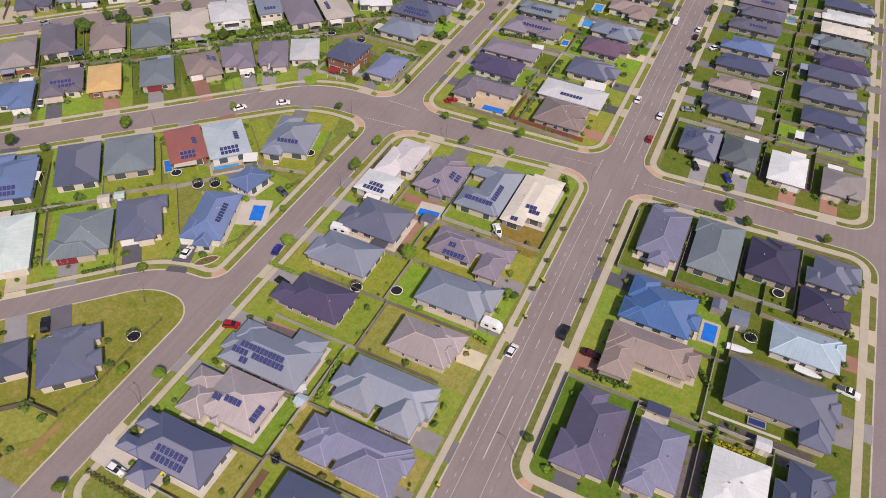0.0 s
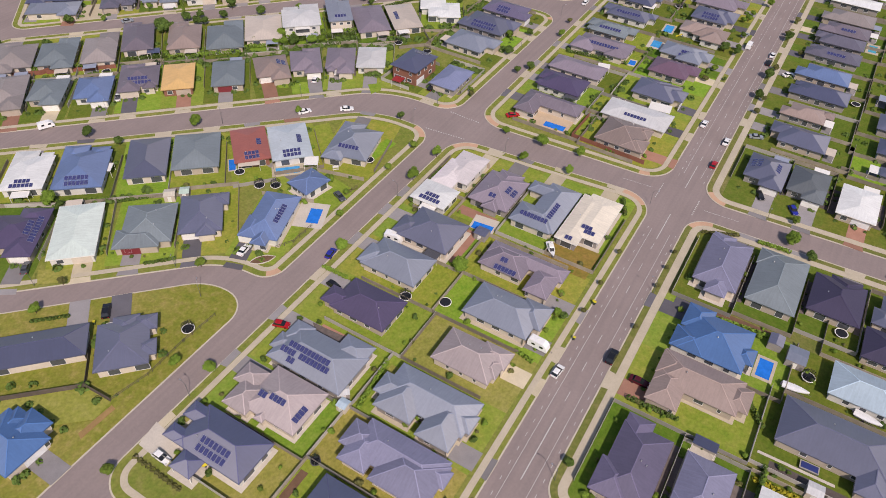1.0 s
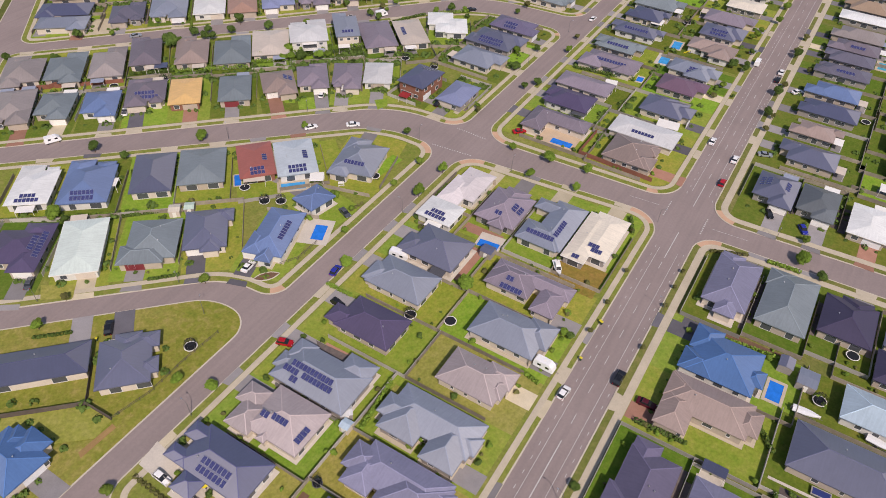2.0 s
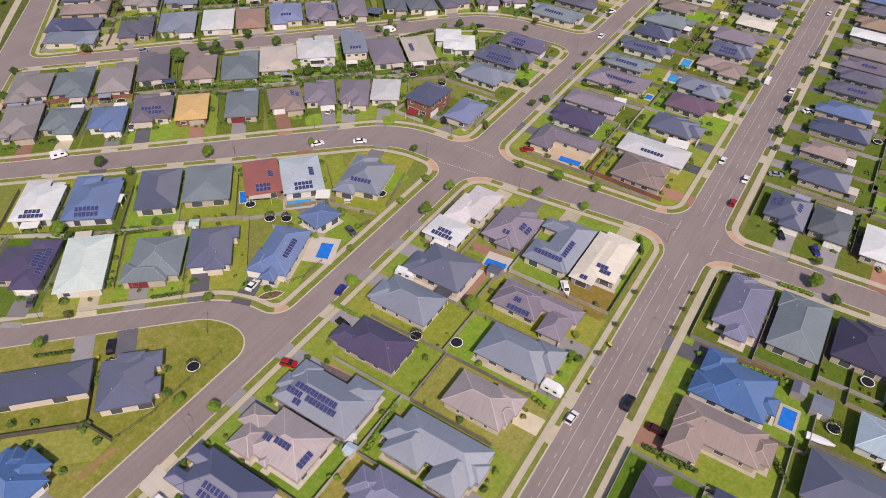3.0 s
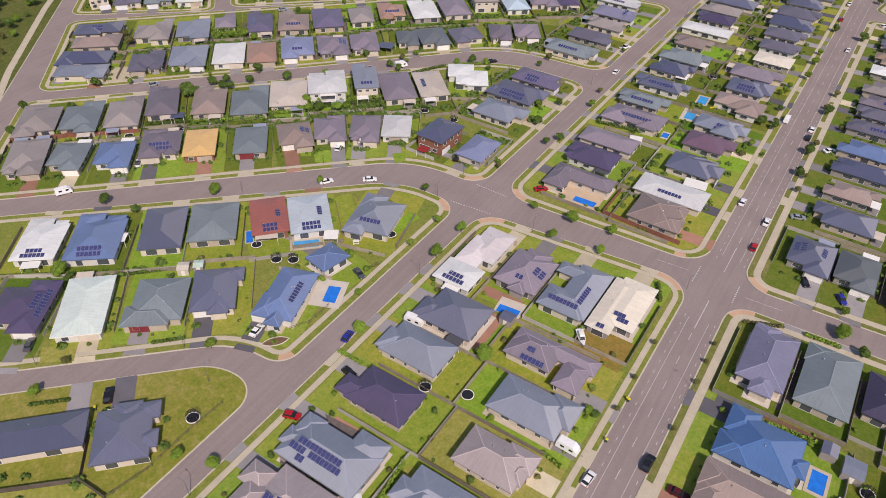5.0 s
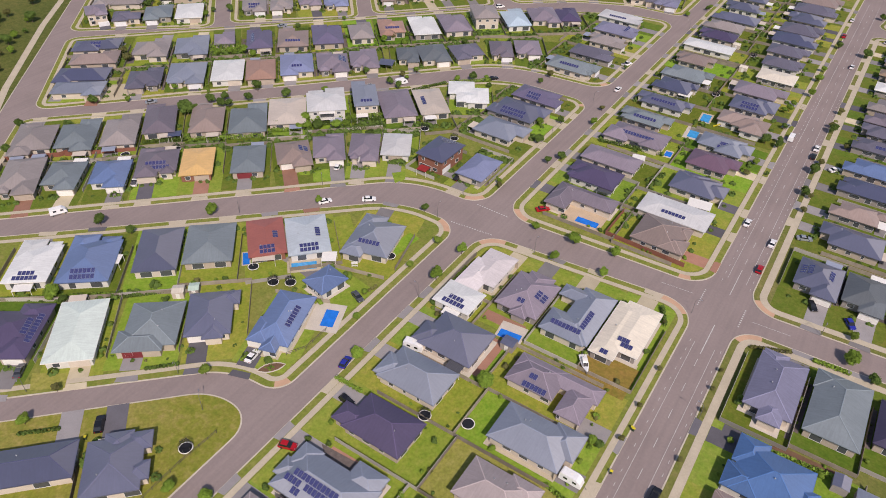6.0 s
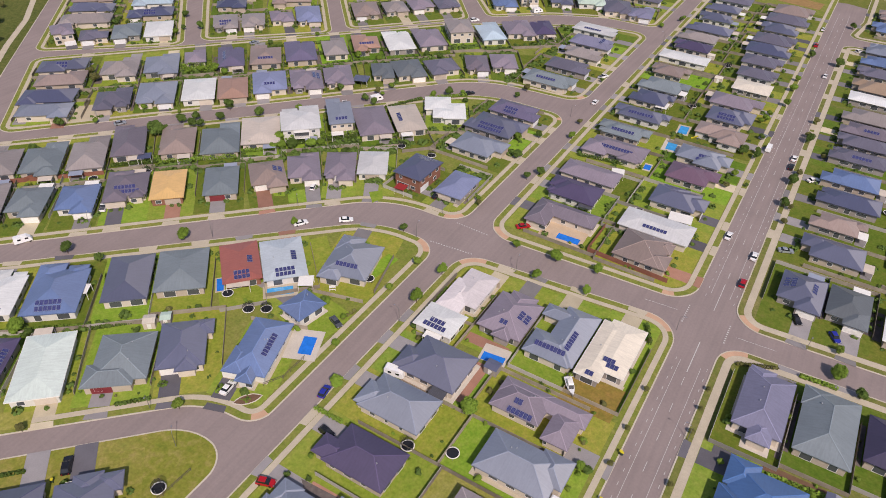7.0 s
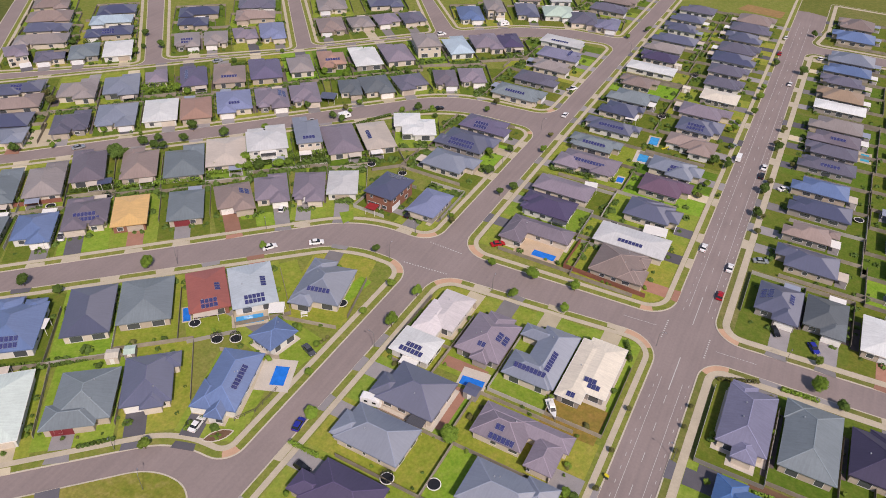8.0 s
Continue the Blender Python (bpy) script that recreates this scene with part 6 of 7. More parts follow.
def boat(x, y, heading, cabin=True):
    e = thing("boat", pose(x, y, LAND, 0, 0, heading), "white fibreglass motor boat on a trailer" + (" with a pale cabin" if cabin else " under a pale cover"), "boat", "boats on trailers")
    s = Shape()
    st = [(-2.9 + 5.9 * k / 12, 0.98 * (1 - max(0.0, (k - 4) / 8.0) ** 2.2) + 0.02, 0.5 + 0.25 * max(0.0, (k - 7) / 5.0) ** 2, 1.2 + 0.22 * (k / 12) ** 2) for k in range(13)]
    for (xa, wa, ka, da), (xb, wb, kb, db) in zip(st, st[1:]):
        for sy in (-1, 1):
            for (fa, za), (fb, zb) in zip(((0.0, 0.0), (0.7, 0.25), (0.94, 0.6)), ((0.7, 0.25), (0.94, 0.6), (1.0, 1.0))):
                q = [(xa, sy * wa * fa, ka + (da - ka) * za), (xb, sy * wb * fa, kb + (db - kb) * za), (xb, sy * wb * fb, kb + (db - kb) * zb), (xa, sy * wa * fb, ka + (da - ka) * zb)]
                s.face(q if sy < 0 else q[::-1])
            s.face([(xa, 0, da + 0.12), (xb, 0, db + 0.12), (xb, sy * wb, db), (xa, sy * wa, da)][::sy])
    s.face([(st[0][0], -0.98, 1.2), (st[0][0], -0.69, 0.68), (st[0][0], 0, 0.5), (st[0][0], 0.69, 0.68), (st[0][0], 0.98, 1.2), (st[0][0], 0, 1.32)])
    part("hull", s, "paint_white", e)
    if cabin:
        part("cabin", loft([(-1.5, 1.25), (-0.8, 1.27), (0.5, 1.3), (1.1, 1.3)], [(-1.4, 2.1), (-0.8, 2.2), (0.2, 2.15), (0.45, 1.95)], 0.75, 0.62), "trim_white", e)
        part("windscreen", loft([(0.46, 1.9), (1.14, 1.32)], [(0.52, 1.98), (1.2, 1.4)], 0.6, 0.6), "car_glass", e)
    part("outboard_motor", Shape().box(-3.3, -0.18, 0.7, -2.95, 0.18, 1.5).box(-3.2, -0.06, 0.2, -3.05, 0.06, 0.69), "trim_dark", e)
    tr = Shape().box(-2.6, -0.75, 0.4, 2.2, -0.65, 0.5).box(-2.6, 0.65, 0.4, 2.2, 0.75, 0.5).box(-2.6, -0.64, 0.41, -2.5, 0.64, 0.49).tube([(2.0, 0, 0.45), (3.6, 0, 0.45)], 0.05, 0.05, 5)
    part("trailer", tr, "post_steel", e)
    for sy in (-1, 1):
        part("wheel", WHEEL, None, e, at=Matrix.Translation((-0.6, sy * 0.95, 0.32)))


def wheelie_bin(x, y, heading, lid="bin_yellow"):
    e = thing("wheelie_bin", pose(x, y, LAND + 0.02, 0, 0, heading), "dark green wheelie bin with yellow lid on the verge", "bin", "wheelie bins")
    part("body", loft([(-0.24, 0.04), (0.24, 0.04)], [(-0.33, 0.95), (0.33, 0.95)], 0.22, 0.29), "bin_green", e)
    part("lid", loft([(-0.36, 0.96), (0.36, 0.96)], [(-0.3, 1.08), (0.3, 1.04)], 0.31, 0.26), lid, e)
    for sy in (-1, 1):
        part("wheel", Shape().tube([(-0.27, sy * 0.27 - 0.03, 0.1), (-0.27, sy * 0.27 + 0.03, 0.1)], 0.1, 0.1, 8), "rubber", e)


def awning(x, y, w, d, rot, mat, label="flat white patio roof on steel posts beside a house", high=2.5):
    """A free-standing patio roof with ribbed sheets, a fascia and four posts."""
    e = thing("patio_roof", pose(x, y, LAND, 0, 0, rot), label, "patio roof", "patio roofs")
    s = Shape().box(-w / 2, -d / 2, high, w / 2, d / 2, high + 0.06)
    k = -w / 2 + 0.2
    while k < w / 2 - 0.1:
        s.box(k, -d / 2 + 0.02, high + 0.06, k + 0.09, d / 2 - 0.02, high + 0.1)
        k += 0.5
    part("roof_sheet", s, mat, e)
    for sx in (-1, 1):
        for sy in (-1, 1):
            part("post", Shape().box(sx * (w / 2 - 0.12) - 0.05, sy * (d / 2 - 0.12) - 0.05, 0, sx * (w / 2 - 0.12) + 0.05, sy * (d / 2 - 0.12) + 0.05, high), "trim_white", e)


def yard(pts, mat, label):
    """A bare or differently grown piece of land inside a fenced lot."""
    k = yard_count[0] = yard_count[0] + 1
    tagged(part("ground_cover", Shape().prism(pts, LAND - 0.05, LAND + 0.066 + 0.001 * (k % 5)), mat), label, "ground", kind="structure")


yard_count = [0]


def gazebo(x, y, w, d, rot, colour):
    e = thing("gazebo", pose(x, y, LAND, 0, 0, rot), "open garden gazebo with a small hipped metal roof on posts", "gazebo")
    roof, caps = Shape(), []
    hip(roof, caps, 0, 0, w, d, 2.45)
    rf = part("roof", roof, "roof_" + colour, e)
    for piece in caps:
        part("ridge_cap", piece, "ridge_" + colour, rf)
    for sx in (-1, 1):
        for sy in (-1, 1):
            part("post", Shape().box(sx * (w / 2 - 0.3) - 0.07, sy * (d / 2 - 0.3) - 0.07, 0, sx * (w / 2 - 0.3) + 0.07, sy * (d / 2 - 0.3) + 0.07, 2.5), "trim_white", e)
    part("slab", Shape().box(-w / 2 - 0.6, -d / 2 - 0.6, -0.03, w / 2 + 0.6, d / 2 + 0.6, 0.075), "pale_paving", e)


def garden_table(x, y, rot):
    e = thing("garden_table", pose(x, y, LAND + 0.03, 0, 0, rot), "white outdoor table with two benches on a lawn", "table")
    part("tabletop", Shape().box(-0.9, -0.45, 0.7, 0.9, 0.45, 0.76), "trim_white", e)
    for sx in (-0.75, 0.75):
        for sy in (-0.35, 0.35):
            part("leg", Shape().box(sx - 0.04, sy - 0.04, 0, sx + 0.04, sy + 0.04, 0.7), "trim_white", e)
    for sy in (-0.85, 0.85):
        part("bench", Shape().box(-0.9, sy - 0.15, 0.4, 0.9, sy + 0.15, 0.45).box(-0.8, sy - 0.1, 0, -0.72, sy + 0.1, 0.4).box(0.72, sy - 0.1, 0, 0.8, sy + 0.1, 0.4), "trim_white", e)


def spa_pool(x, y, rot):
    e = thing("spa_pool", pose(x, y, LAND + 0.03, 0, 0, rot), "dark blue covered spa pool with a grey rim on grass", "spa pool")
    part("shell", Shape().box(-1.9, -0.95, 0, 1.9, 0.95, 0.55), "trim_dark", e)
    part("cover", Shape().box(-1.7, -0.75, 0.55, 1.7, 0.75, 0.63), "tarp_blue", e)
    part("rim", Shape().box(-1.95, -1.0, 0.5, -1.72, 1.0, 0.6).box(1.72, -1.0, 0.5, 1.95, 1.0, 0.6).box(-1.72, -1.0, 0.5, 1.72, -0.77, 0.6).box(-1.72, 0.77, 0.5, 1.72, 1.0, 0.6), "fence_steel", e)


def slide(x, y, heading):
    e = thing("playground_slide", pose(x, y, LAND, 0, 0, heading), "small yellow plastic slide on a backyard lawn", "slide")
    c = Shape()
    prof = [(-1.5, 0.15), (-0.9, 0.3), (0.4, 1.1), (0.9, 1.25)]
    for (xa, za), (xb, zb) in zip(prof, prof[1:]):
        c.face([(xa, -0.3, za), (xb, -0.3, zb), (xb, 0.3, zb), (xa, 0.3, za)])
        for sy in (-1, 1):
            c.face([(xa, sy * 0.3, za), (xb, sy * 0.3, zb), (xb, sy * 0.36, zb + 0.2), (xa, sy * 0.36, za + 0.2)])
    part("chute", c, "bin_yellow", e)
    part("ladder", Shape().box(0.9, -0.3, 0, 1.0, -0.22, 1.3).box(0.9, 0.22, 0, 1.0, 0.3, 1.3).box(0.92, -0.21, 0.4, 0.98, 0.21, 0.46).box(0.92, -0.21, 0.8, 0.98, 0.21, 0.86), "paint_blue", e)


awning(-123.5, 181.5, 3.7, 3.5, 4, "porch_red", "bright red porch roof in front of a brick house")
awning(-183.8, 241.0, 6.5, 5.9, 22, "roof_slate", "dark shade roof on steel posts behind a house")
awning(-177.4, 71.0, 4.9, 2.9, 40, "trim_white")
awning(-134.2, 116.9, 6.4, 3.3, 43, "brick_cream")
awning(-78.3, 128.6, 4.6, 2.6, 4, "trim_white")
awning(-67.4, 113.5, 4.1, 2.7, 2, "trim_dark", "dark shade roof on steel posts behind a house")
awning(-167.8, 92.3, 4.0, 4.0, 35, "trim_white")
awning(-119.2, 127.8, 4.2, 4.3, 35, "trim_white")
awning(-39.3, 215.6, 7.3, 5.0, 6, "trim_white")
awning(-65.9, 231.0, 4.4, 3.8, 15, "trim_white")
awning(-68.4, 289.2, 4.7, 5.6, 3, "trim_white")
awning(-67.6, 206.1, 4.8, 4.9, 6, "trim_dark", "dark shade roof on steel posts behind a house")
wheelie_bin(-25.1, 122.5, 0)
wheelie_bin(-24.6, 109.1, 5)
wheelie_bin(-24.9, 60.5, -8)
wheelie_bin(-24.7, 122.3, 0)
wheelie_bin(-39.8, 109.4, 20)
wheelie_bin(-38.9, 109.2, 40)
wheelie_bin(-124.1, 51.7, 130)
gazebo(-77.2, 36.5, 5.6, 5.0, 0, "denim")
trampoline(-139.8, 206.1, 1.6, True)
trampoline(-127.1, 206.6, 1.6, True)
garden_table(-112.8, 131.2, 40)
spa_pool(30.6, 103.9, 2)
boat(39.3, 122.6, -8, False)
slide(-50.3, 274.0, 20)
yard([(-78.0, 77.8), (-71.3, 77.9), (-71.2, 80.5), (-80.7, 79.9)], "shade_and_paving", "dark paved court in front of a house")
yard([(-254.4, 151.5), (-248.2, 160.0), (-260.0, 166.0), (-265.0, 160.5)], "drive_tan", "pale sandy bare yard beside a house")
yard([(-90.4, 34.9), (-81.7, 34.3), (-82.4, 39.4), (-91.3, 40.6)], "pale_paving", "pale concrete forecourt beside a garage")
yard([(-118.4, 20.0), (-102.8, 34.1), (-103.4, 38.8), (-111.2, 38.6), (-125.2, 25.1)], "dry_lawn", "dry yellow grass of an unkept lot")
yard([(-146.7, 52.7), (-140.5, 57.6), (-143.8, 60.8), (-150.8, 56.0)], "dry_lawn", "dry brown grass in front of a house")
yard([(-43.5, 129.0), (-30.0, 129.0), (-30.0, 140.0), (-36.5, 140.0), (-43.5, 137.2)], "dry_soil", "bare orange-brown soil behind a house")
fence_line(-103.2, 72.4, -101.7, 68.9, "fence_dark", 1.15, True)
fence_line(-101.7, 68.9, -102.2, 58.9, "fence_dark", 1.15, True)
fence_line(-102.2, 58.9, -101.8, 48.0, "fence_dark", 1.15, True)
fence_line(-101.8, 48.0, -103.5, 38.9, "fence_dark", 1.15, True)
fence_line(-103.5, 38.9, -111.0, 38.5, "fence_dark", 1.5)
fence_line(-111.0, 38.5, -122.7, 27.3, "fence_dark", 1.5)
fence_line(-122.7, 27.3, -127.3, 22.8, "fence_dark", 1.5)
# the dark boards here also carry the shadow line between the two houses
fence_line(-111.0, 38.5, -119.7, 47.2, "fence_dark", 1.5)
fence_line(-58.7, 201.5, -59.0, 186.3, "fence_red", 1.6)
fence_line(-59.0, 186.3, -33.9, 185.1, "fence_red", 1.6)
fence_line(-244.1, 105.7, -231.6, 117.9, "fence_red", 1.7)
fence_line(-231.6, 117.9, -230.4, 124.9, "fence_red", 1.7)

# ---- the reserve west of the estate ----


def ribbon(pts, width, z, mat, label, name="pavement"):
    s = Shape()
    for (ax, ay), (bx, by) in zip(pts, pts[1:]):
        u = Vector((bx - ax, by - ay)).normalized()
        v = Vector((-u.y, u.x)) * width / 2
        s.face([(ax - v.x, ay - v.y, z), (bx - v.x, by - v.y, z), (bx + v.x, by + v.y, z), (ax + v.x, ay + v.y, z)])
    tagged(part(name, s, mat), label, "path", kind="structure")


ribbon([(-262, 98), (-275.5, 119.5), (-294.5, 136), (-318, 159.5), (-341, 182.5), (-362, 206), (-385, 226)], 2.8, LAND + 0.03, "concrete", "pale concrete shared path through rough grass")
reserve_rnd = random.Random(11)
for k in range(110):
    u, v = reserve_rnd.uniform(-10, 170), 10 + 85 * reserve_rnd.random() ** 1.3
    tree(-290 - 0.69 * u - 0.72 * v, 137 + 0.72 * u - 0.69 * v, reserve_rnd.uniform(2.6, 6.0), reserve_rnd.choice("ddoom"), "bush_tree")
boat(-42.0, 133.6, -54)
boat(24.0, 122.3, 4, False)

# ---- garden planting ----
FAR_SHRUBS = Shape()
shrub_rnd = random.Random(21)
planted = 0
for hx, hy, hw, hd, hr, *_ in HOUSES:
    c, s = math.cos(radians(hr)), math.sin(radians(hr))
    for k in range(26 if hx < -98 and hy > 160 else 12 if hx < -98 or (hy > 185 and hx < -14) else 9):
        if k < 3:
            lx, ly = shrub_rnd.uniform(-hw / 2, hw / 2), -hd / 2 - shrub_rnd.uniform(0.2, 1.0)
        elif k < 5 or k > 8:
            lx, ly = shrub_rnd.uniform(-hw / 2 - 1.5, hw / 2 + 1.5), hd / 2 + shrub_rnd.uniform(3.0, 7.5)
        else:
            lx, ly = shrub_rnd.choice([-1, 1]) * (hw / 2 + 0.7), shrub_rnd.uniform(-hd / 2, hd / 2)
        gx, gy = hx + c * lx - s * ly, hy + s * lx + c * ly
        ring = home_block(gx, gy)
        if ring is None or not in_ring(gx, gy, INNER[BLOCKS.index(ring)]) or any(in_ring(gx, gy, f) for f in FOOT) or any(math.hypot(gx - qx, gy - qy) < 5.5 for qx, qy in POOL_SPOTS):
            continue
        size, kind = shrub_rnd.uniform(0.6, 1.9) * (1.15 if k > 8 else 0.9), shrub_rnd.choice("mmddol")
        if math.hypot(gx + 45, gy - 90) < 100 and planted < 280:
            planted += 1
            shrub(gx, gy, size, kind)
        else:
            for _ in range(26):
                d = Vector((shrub_rnd.gauss(0, 1), shrub_rnd.gauss(0, 1), abs(shrub_rnd.gauss(0, 1)))).normalized()
                p = Vector((gx, gy, LAND)) + d * size * shrub_rnd.uniform(0.5, 0.8)
                q = (d + Vector((shrub_rnd.gauss(0, 0.4), shrub_rnd.gauss(0, 0.4), 0.3))).normalized().to_track_quat("Z", "Y")
                z = size * 0.3
                FAR_SHRUBS.face([p + q @ Vector((z, 0, 0)), p + q @ Vector((0, z, 0.05)), p + q @ Vector((-z, 0, 0)), p + q @ Vector((0, -z, 0.05))])
tagged(part("shrubbery", FAR_SHRUBS, "leaf_dark"), "dark green garden shrubs in far yards", "shrub", kind="stuff")

# ---- paving, beds and bare yards ----


def patch(x, y, w, d, rot, mat, label, category="paving", z=0.045):
    ob = part("paving", Shape().box(-w / 2, -d / 2, -0.05, w / 2, d / 2, z), mat, at=pose(x, y, LAND, 0, 0, rot))
    tagged(ob, label, category, kind="structure")

patch(-63.7, 122.5, 4.1, 13.7, 0, "drive_brick", "red-brown paved path beside a house")
patch(-66.1, 135.8, 11.7, 3.4, 0, "drive_brick", "red-brown paved court behind a house")
patch(-33.8, 139.4, 5.9, 3.8, 0, "drive_tan", "pale paved patio behind a house")
patch(9.5, 136.3, 13.7, 1.9, 0, "mulch", "dark red-brown mulch bed along a fence")
patch(-73.8, 114.7, 13.4, 1.3, 0, "drive_brick", "red-brown paved strip beside a house")
patch(-56.4, 78.0, 2.0, 3.5, 0, "dry_lawn", "dry grass patch")
patch(10.2, 92.9, 5.0, 4.5, 0, "pale_paving", "white concrete patio slab beside a house")
patch(-5.3, 134.5, 5.1, 3.4, 0, "drive_dark", "dark paved court beside a house")
hedge(-186.5, 174.9, -158.9, 204.6, 2.4, "m")
hedge(-185.3, 173.6, -157.8, 203.2, 1.8, "d")
hedge(-204.0, 149.9, -184.9, 167.2, 2.0, "m")
hedge(-256.9, 209.0, -244.5, 216.6, 3.2, "m")
hedge(-254.6, 206.8, -242.4, 214.4, 2.4, "m")
hedge(-182.9, 64.2, -158.0, 84.4, 1.1, "m")
hedge(-215.7, 140.1, -205.0, 150.2, 1.6, "d")
hedge(-238.0, 97.9, -228.2, 114.5, 1.3, "m")
hedge(-246.5, 242.1, -221.1, 269.1, 1.6, "d")
hedge(-218.4, 253.9, -192.0, 277.9, 1.8, "d")
hedge(-153.1, 244.2, -141.1, 255.7, 1.6, "m")
hedge(-171.7, 216.1, -156.7, 229.0, 1.3, "m")
hedge(21.6, 95.1, 30.8, 95.6, 0.9, "y")
hedge(-103.0, 123.5, -102.2, 127.3, 0.6, "o")
hedge(23.0, 97.3, 22.7, 82.9, 1.6, "m")
hedge(-208.0, 151.6, -177.9, 178.3, 1.6, "m")
hedge(-187.4, 155.8, -180.7, 165.9, 1.2, "d")
hedge(-156.1, 202.0, -138.0, 219.7, 1.6, "d")
hedge(-240.8, 309.3, -219.3, 346.5, 1.6, "d")
hedge(-317.9, 230.2, -308.1, 252.1, 2.0, "d")
hedge(-9.0, 164.1, -0.4, 167.8, 0.8, "o")
hedge(5.6, 168.2, 13.4, 168.6, 1.3, "m")
hedge(-33.0, 164.4, -30.3, 158.9, 1.6, "d")
hedge(-129.5, 72.2, -124.7, 77.3, 0.7, "d")
hedge(-58.5, 79.4, -56.9, 66.3, 1.6, "m")
hedge(-137.0, 44.3, -131.4, 49.8, 0.6, "d")
hedge(-86.1, 148.2, -85.2, 130.7, 1.0, "d")
hedge(-157.8, 82.3, -146.2, 94.5, 0.8, "d")
hedge(22.7, 98.6, 23.0, 84.4, 1.8, "d")
hedge(13.4, 94.0, 19.1, 92.4, 1.0, "o")
hedge(3.3, 134.1, 16.8, 135.3, 1.2, "m")
hedge(14.8, 114.5, 19.8, 108.4, 1.6, "d")
hedge(-240.9, 190.4, -226.6, 180.0, 1.5, "l")
hedge(-112.7, 87.4, -111.1, 93.0, 0.9, "m")
hedge(-163.2, 226.7, -155.0, 243.1, 1.2, "d")
hedge(-217.4, 280.0, -189.5, 274.2, 1.4, "m")
hedge(-47.1, 158.9, -41.5, 159.9, 1.4, "d")
hedge(-89.7, 96.0, -82.6, 96.0, 1.2, "m")

# ---- yards of the nearer houses ----
patch(-74.6, 79.6, 7.0, 2.6, 1, "drive_brick", "brown paved court behind a house")
shed(-61.6, 66.9, 2.6, 2.4, 2.1, 45, "brick_grey", "roof_whitegrey")
hedge(-88.6, 32.6, -76.0, 32.2, 0.4, "o", 1.1)
tree(-76.5, 52.1, 2.0, "l", "garden_tree")
trampoline(-56.6, 50.9, 1.1, True, "trim_dark")
patch(-57.4, 44.8, 1.8, 7.0, 0, "mulch", "dark red-brown mulch strip along a fence")
patch(10.7, 94.6, 5.2, 4.4, 0, "pale_paving", "white concrete patio slab behind a house", z=0.06)
awning(10.5, 96.4, 5.0, 2.6, 0, "roof_navy", "dark navy ribbed patio roof behind a house")
hedge(-7.4, 100.0, 3.3, 100.4, 1.4, "d")
hedge(-34.4, 98.4, -30.3, 97.5, 1.0, "m")
tree(-31.1, 113.8, 2.6, "m", "garden_tree")
shrub(-45.9, 67.9, 1.3, "l")
shrub(-44.6, 70.6, 1.2, "m")
shrub(-43.4, 69.8, 1.1, "l")


def parasol(x, y):
    e = thing("parasol", pose(x, y, LAND + 0.06, 0, 0, 0), "open yellow garden parasol on a paved terrace", "parasol")
    part("pole", Shape().tube([(0, 0, 0), (0, 0, 2.35)], 0.03, 0.03, 6), "post_steel", e)
    cs = Shape()
    for k in range(8):
        a0, a1 = k * 0.7854, (k + 1) * 0.7854
        cs.face([(1.2 * math.cos(a0), 1.2 * math.sin(a0), 2.0), (1.2 * math.cos(a1), 1.2 * math.sin(a1), 2.0), (0, 0, 2.4)])
        cs.face([(1.2 * math.cos(a0), 1.2 * math.sin(a0), 1.85), (1.2 * math.cos(a1), 1.2 * math.sin(a1), 1.85), (1.2 * math.cos(a1), 1.2 * math.sin(a1), 2.0), (1.2 * math.cos(a0), 1.2 * math.sin(a0), 2.0)])
    part("canopy", cs, "bin_yellow", e)
    part("base", Shape().box(-0.3, -0.3, 0, 0.3, 0.3, 0.08), "trim_dark", e)


parasol(-75.0, 38.6)


def garden_bed(x, y, w, d, rot):
    """A planted bed with a pale stone edge."""
    e = thing("garden_bed", pose(x, y, LAND, 0, 0, rot), "flower bed with a pale stone edge on a front lawn", "garden bed")
    ring = [(w / 2 * math.cos(k * 0.5236) * (1.12 if k % 3 == 0 else 0.95), d / 2 * math.sin(k * 0.5236)) for k in range(12)]
    part("edging", band(ring, inset(ring, 0.22), -0.02, 0.16), "pale_paving", e)
    part("soil", Shape().prism(inset(ring, 0.21), -0.02, 0.08), "mulch", e)
    rnd = random.Random(3)
    for k in range(9):
        a, r = rnd.uniform(0, 6.28), rnd.uniform(0.1, 0.75)
        sz = rnd.uniform(0.5, 0.9)
        part("plant", rnd.choice(SHRUBS[rnd.choice("mdl")]), None, e, at=Matrix.Translation((r * w * 0.42 * math.cos(a), r * d * 0.4 * math.sin(a), -0.2)) @ Matrix.Diagonal((sz, sz, sz * 0.8, 1)))


garden_bed(-105.2, 89.6, 6.4, 3.0, 52)
yard([(-56, 459), (-32, 456), (-31, 468), (-52, 471)], "dirt", "bare red-brown soil at the end of the road")
yard([(-150.5, 300.8), (-139.6, 294.6), (-129.0, 305.5), (-134.5, 311.0)], "deep_green_lawn", "vivid green mown backyard lawn")
yard([(-133.0, 144.5), (-121.8, 134.5), (-119.0, 140.2), (-129.5, 149.5)], "lawn", "bright green mown side lawn")
yard([(-111.0, 137.5), (-105.5, 140.5), (-104.6, 152.0), (-108.5, 152.5)], "lawn", "bright green mown side lawn")

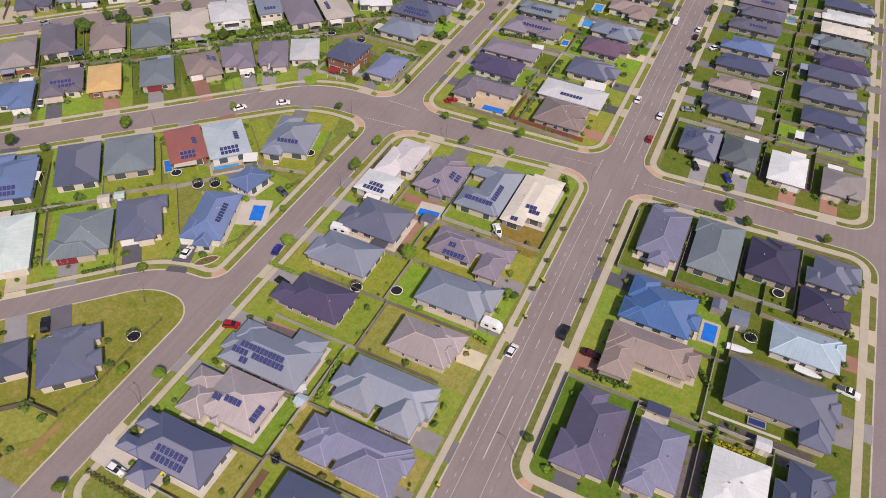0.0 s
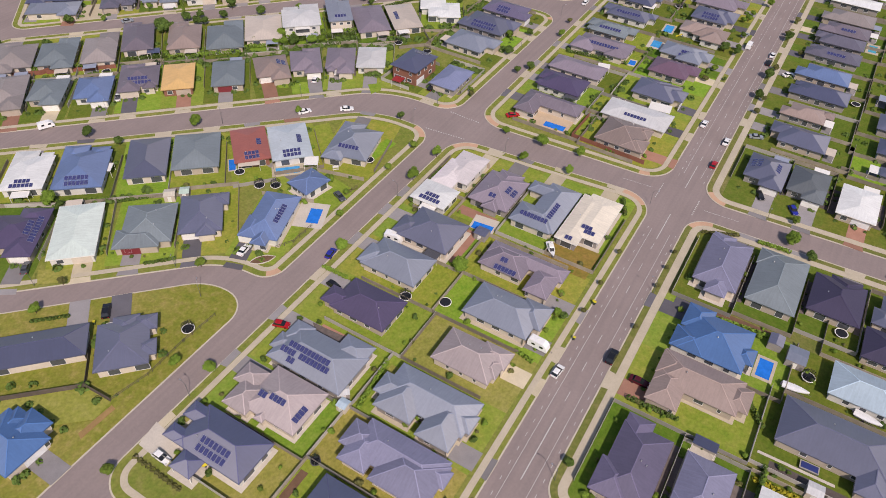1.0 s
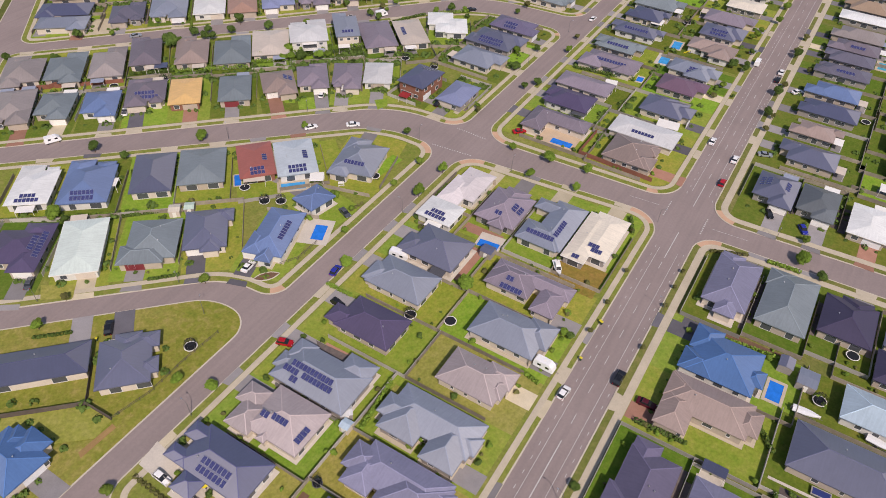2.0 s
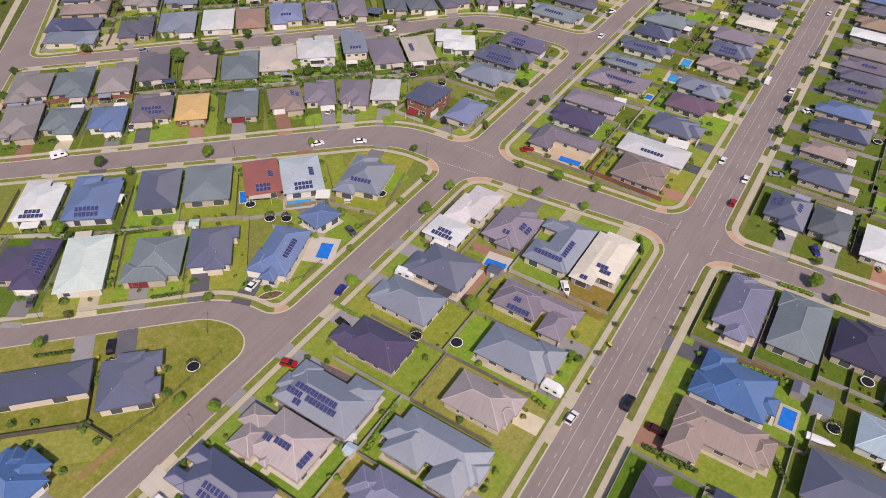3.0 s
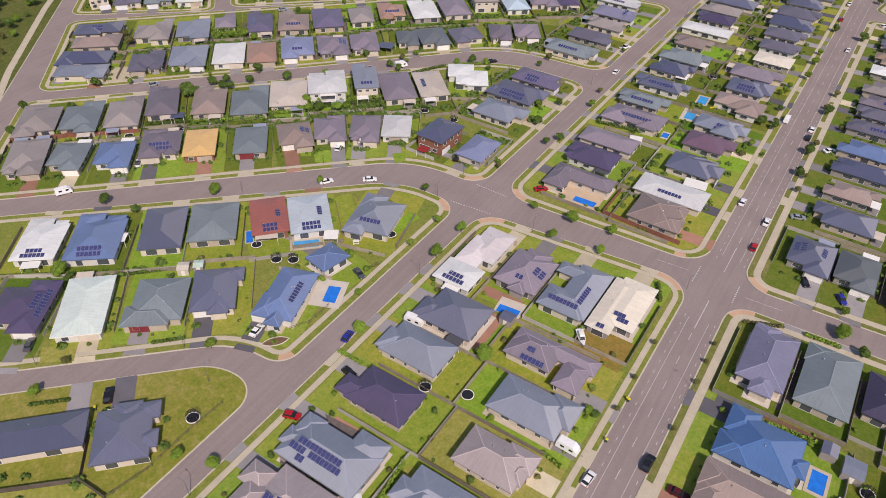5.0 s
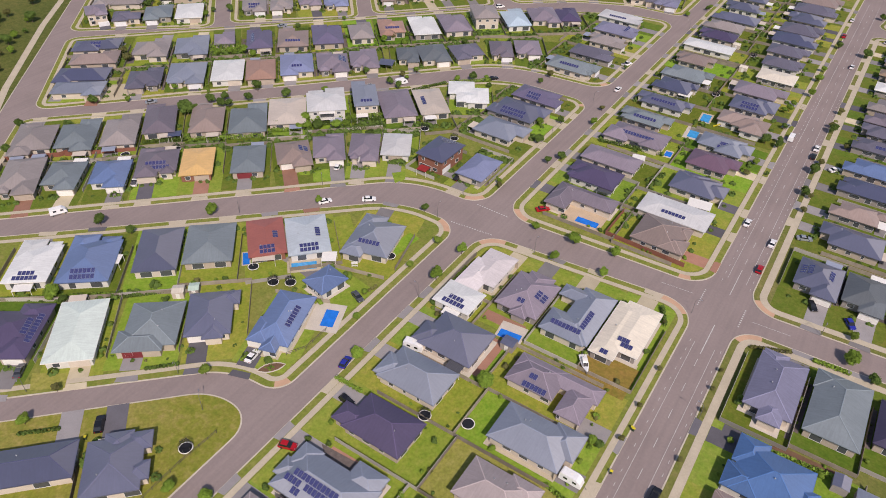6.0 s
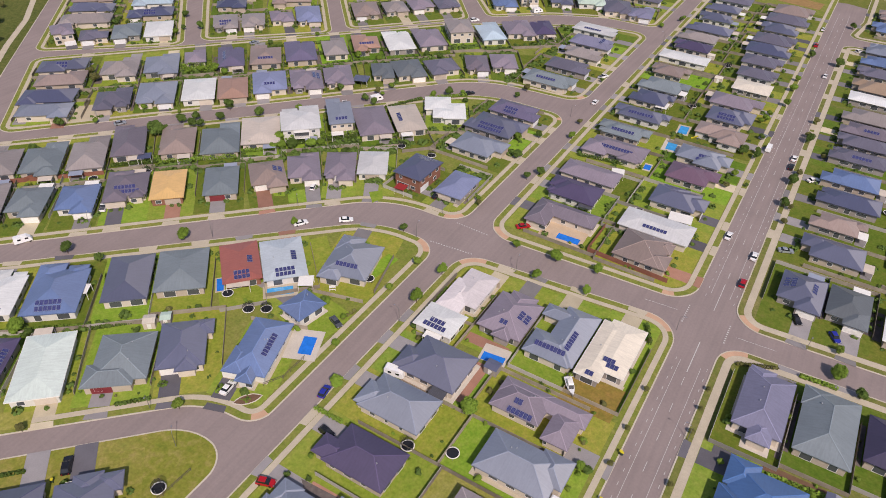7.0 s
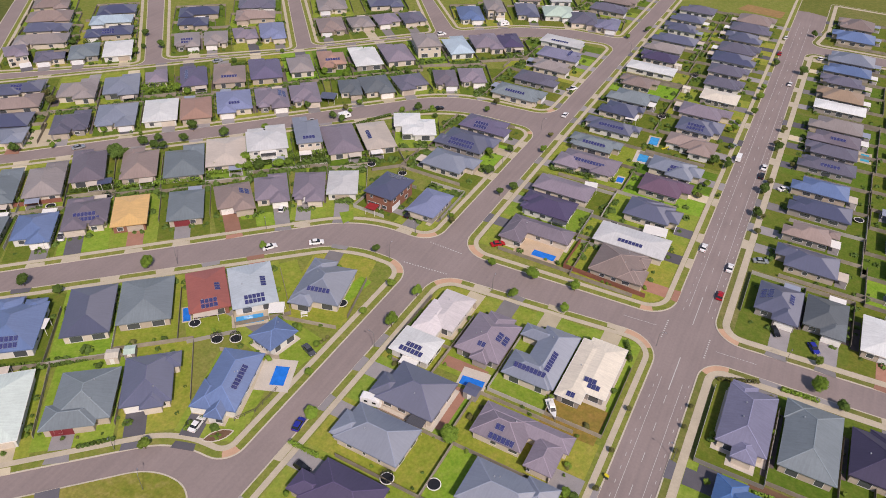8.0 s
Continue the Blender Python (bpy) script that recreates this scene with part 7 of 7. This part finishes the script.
# ---- planting and yards of the middle rows ----
hedge(-83.0, 237.4, -60.5, 241.2, 1.5, "d")
for x, y, h, kind in ((-100.6, 240.8, 3.3, "d"), (-101.2, 222.9, 3.4, "d"), (-99.6, 191.6, 2.2, "m"), (-30.0, 309.5, 2.8, "m"), (-28.6, 287.4, 2.6, "d"), (-31.1, 254.6, 2.8, "l"),
                      (-179.1, 185.2, 4.6, "m"), (-176.0, 188.0, 4.4, "m"), (-170.1, 193.4, 4.2, "m"), (-182.0, 178.4, 3.6, "m"), (-185.0, 175.4, 3.4, "l"), (-207.0, 154.6, 3.4, "m"), (-200.2, 160.8, 3.2, "d")):
    tree(x, y, h, kind, "garden_tree")
hedge(-156.2, 201.5, -145.6, 212.0, 2.0, "m")
hedge(-162.2, 190.2, -153.4, 199.0, 1.8, "d")
hedge(-235.8, 117.3, -231.4, 121.5, 2.0, "m")
hedge(-229.0, 124.0, -224.4, 128.8, 2.0, "m")
yard([(-156.0, 161.8), (-150.8, 156.6), (-146.2, 160.2), (-151.6, 165.4)], "lawn", "bright green mown front lawn")
yard([(-160.2, 158.9), (-157.2, 156.9), (-154.6, 159.0), (-157.2, 161.6)], "lawn", "bright green mown front lawn")
yard([(-132.8, 176.0), (-128.2, 171.6), (-126.8, 175.6), (-129.6, 179.2)], "lawn", "bright green mown front lawn")
awning(-208.8, 148.4, 4.6, 3.8, 44, "roof_navy", "dark navy ribbed patio roof behind a house")
fence_line(-230.6, 119.0, -214.0, 135.2, "fence_red", 1.5)


def balcony(x, y, rot):
    """An upper-floor balcony on two posts; flat dark panels stand for the shaded openings behind it."""
    e = thing("balcony", pose(x, y, LAND, 0, 0, rot), "white balcony with dark rails on the back of a house", "balcony")
    part("recess", Shape().box(-2.6, -0.04, 0.2, 2.6, 0.0, 2.3).box(-2.6, -0.04, 2.75, 2.6, 0.0, 4.9), "window_glass", e)
    part("slab", Shape().box(-2.8, -1.9, 2.45, 2.8, -0.05, 2.65), "trim_white", e)
    part("roof", Shape().box(-2.9, -2.0, 5.05, 2.9, -0.05, 5.2), "trim_white", e)
    for sx in (-2.7, 2.7):
        part("post", Shape().box(sx - 0.09, -1.9, 0, sx + 0.09, -1.72, 2.44).box(sx - 0.09, -1.9, 2.66, sx + 0.09, -1.72, 5.04), "trim_white", e)
    rail = Shape().box(-2.6, -1.84, 3.55, 2.6, -1.78, 3.62)
    for k in range(14):
        rail.box(-2.6 + 0.4 * k - 0.015, -1.82, 2.66, -2.6 + 0.4 * k + 0.015, -1.8, 3.54)
    part("railing", rail, "trim_dark", e)


bx, by = -178.4 - math.sin(radians(-137)) * 8.6, 195.6 + math.cos(radians(-137)) * 8.6
balcony(bx, by, 43)
yard([(-102.9, 30.0), (-101.4, 29.4), (-101.2, 38.2), (-102.6, 38.4)], "dirt", "bare orange-brown earth along a fence")
yard([(45.2, 106.2), (49.8, 106.6), (49.9, 112.4), (46.0, 110.0)], "drive_grey", "grey concrete forecourt of a house")
fence_line(-104.9, 94.6, -102.4, 99.0, "fence_dark", 1.2, True)
fence_line(-102.4, 99.0, -102.3, 107.0, "fence_dark", 1.2, True)
ribbon([(20.5, 102.3), (28.0, 102.4), (36.0, 102.5)], 0.7, LAND + 0.075, "pale_paving", "narrow pale concrete garden path")
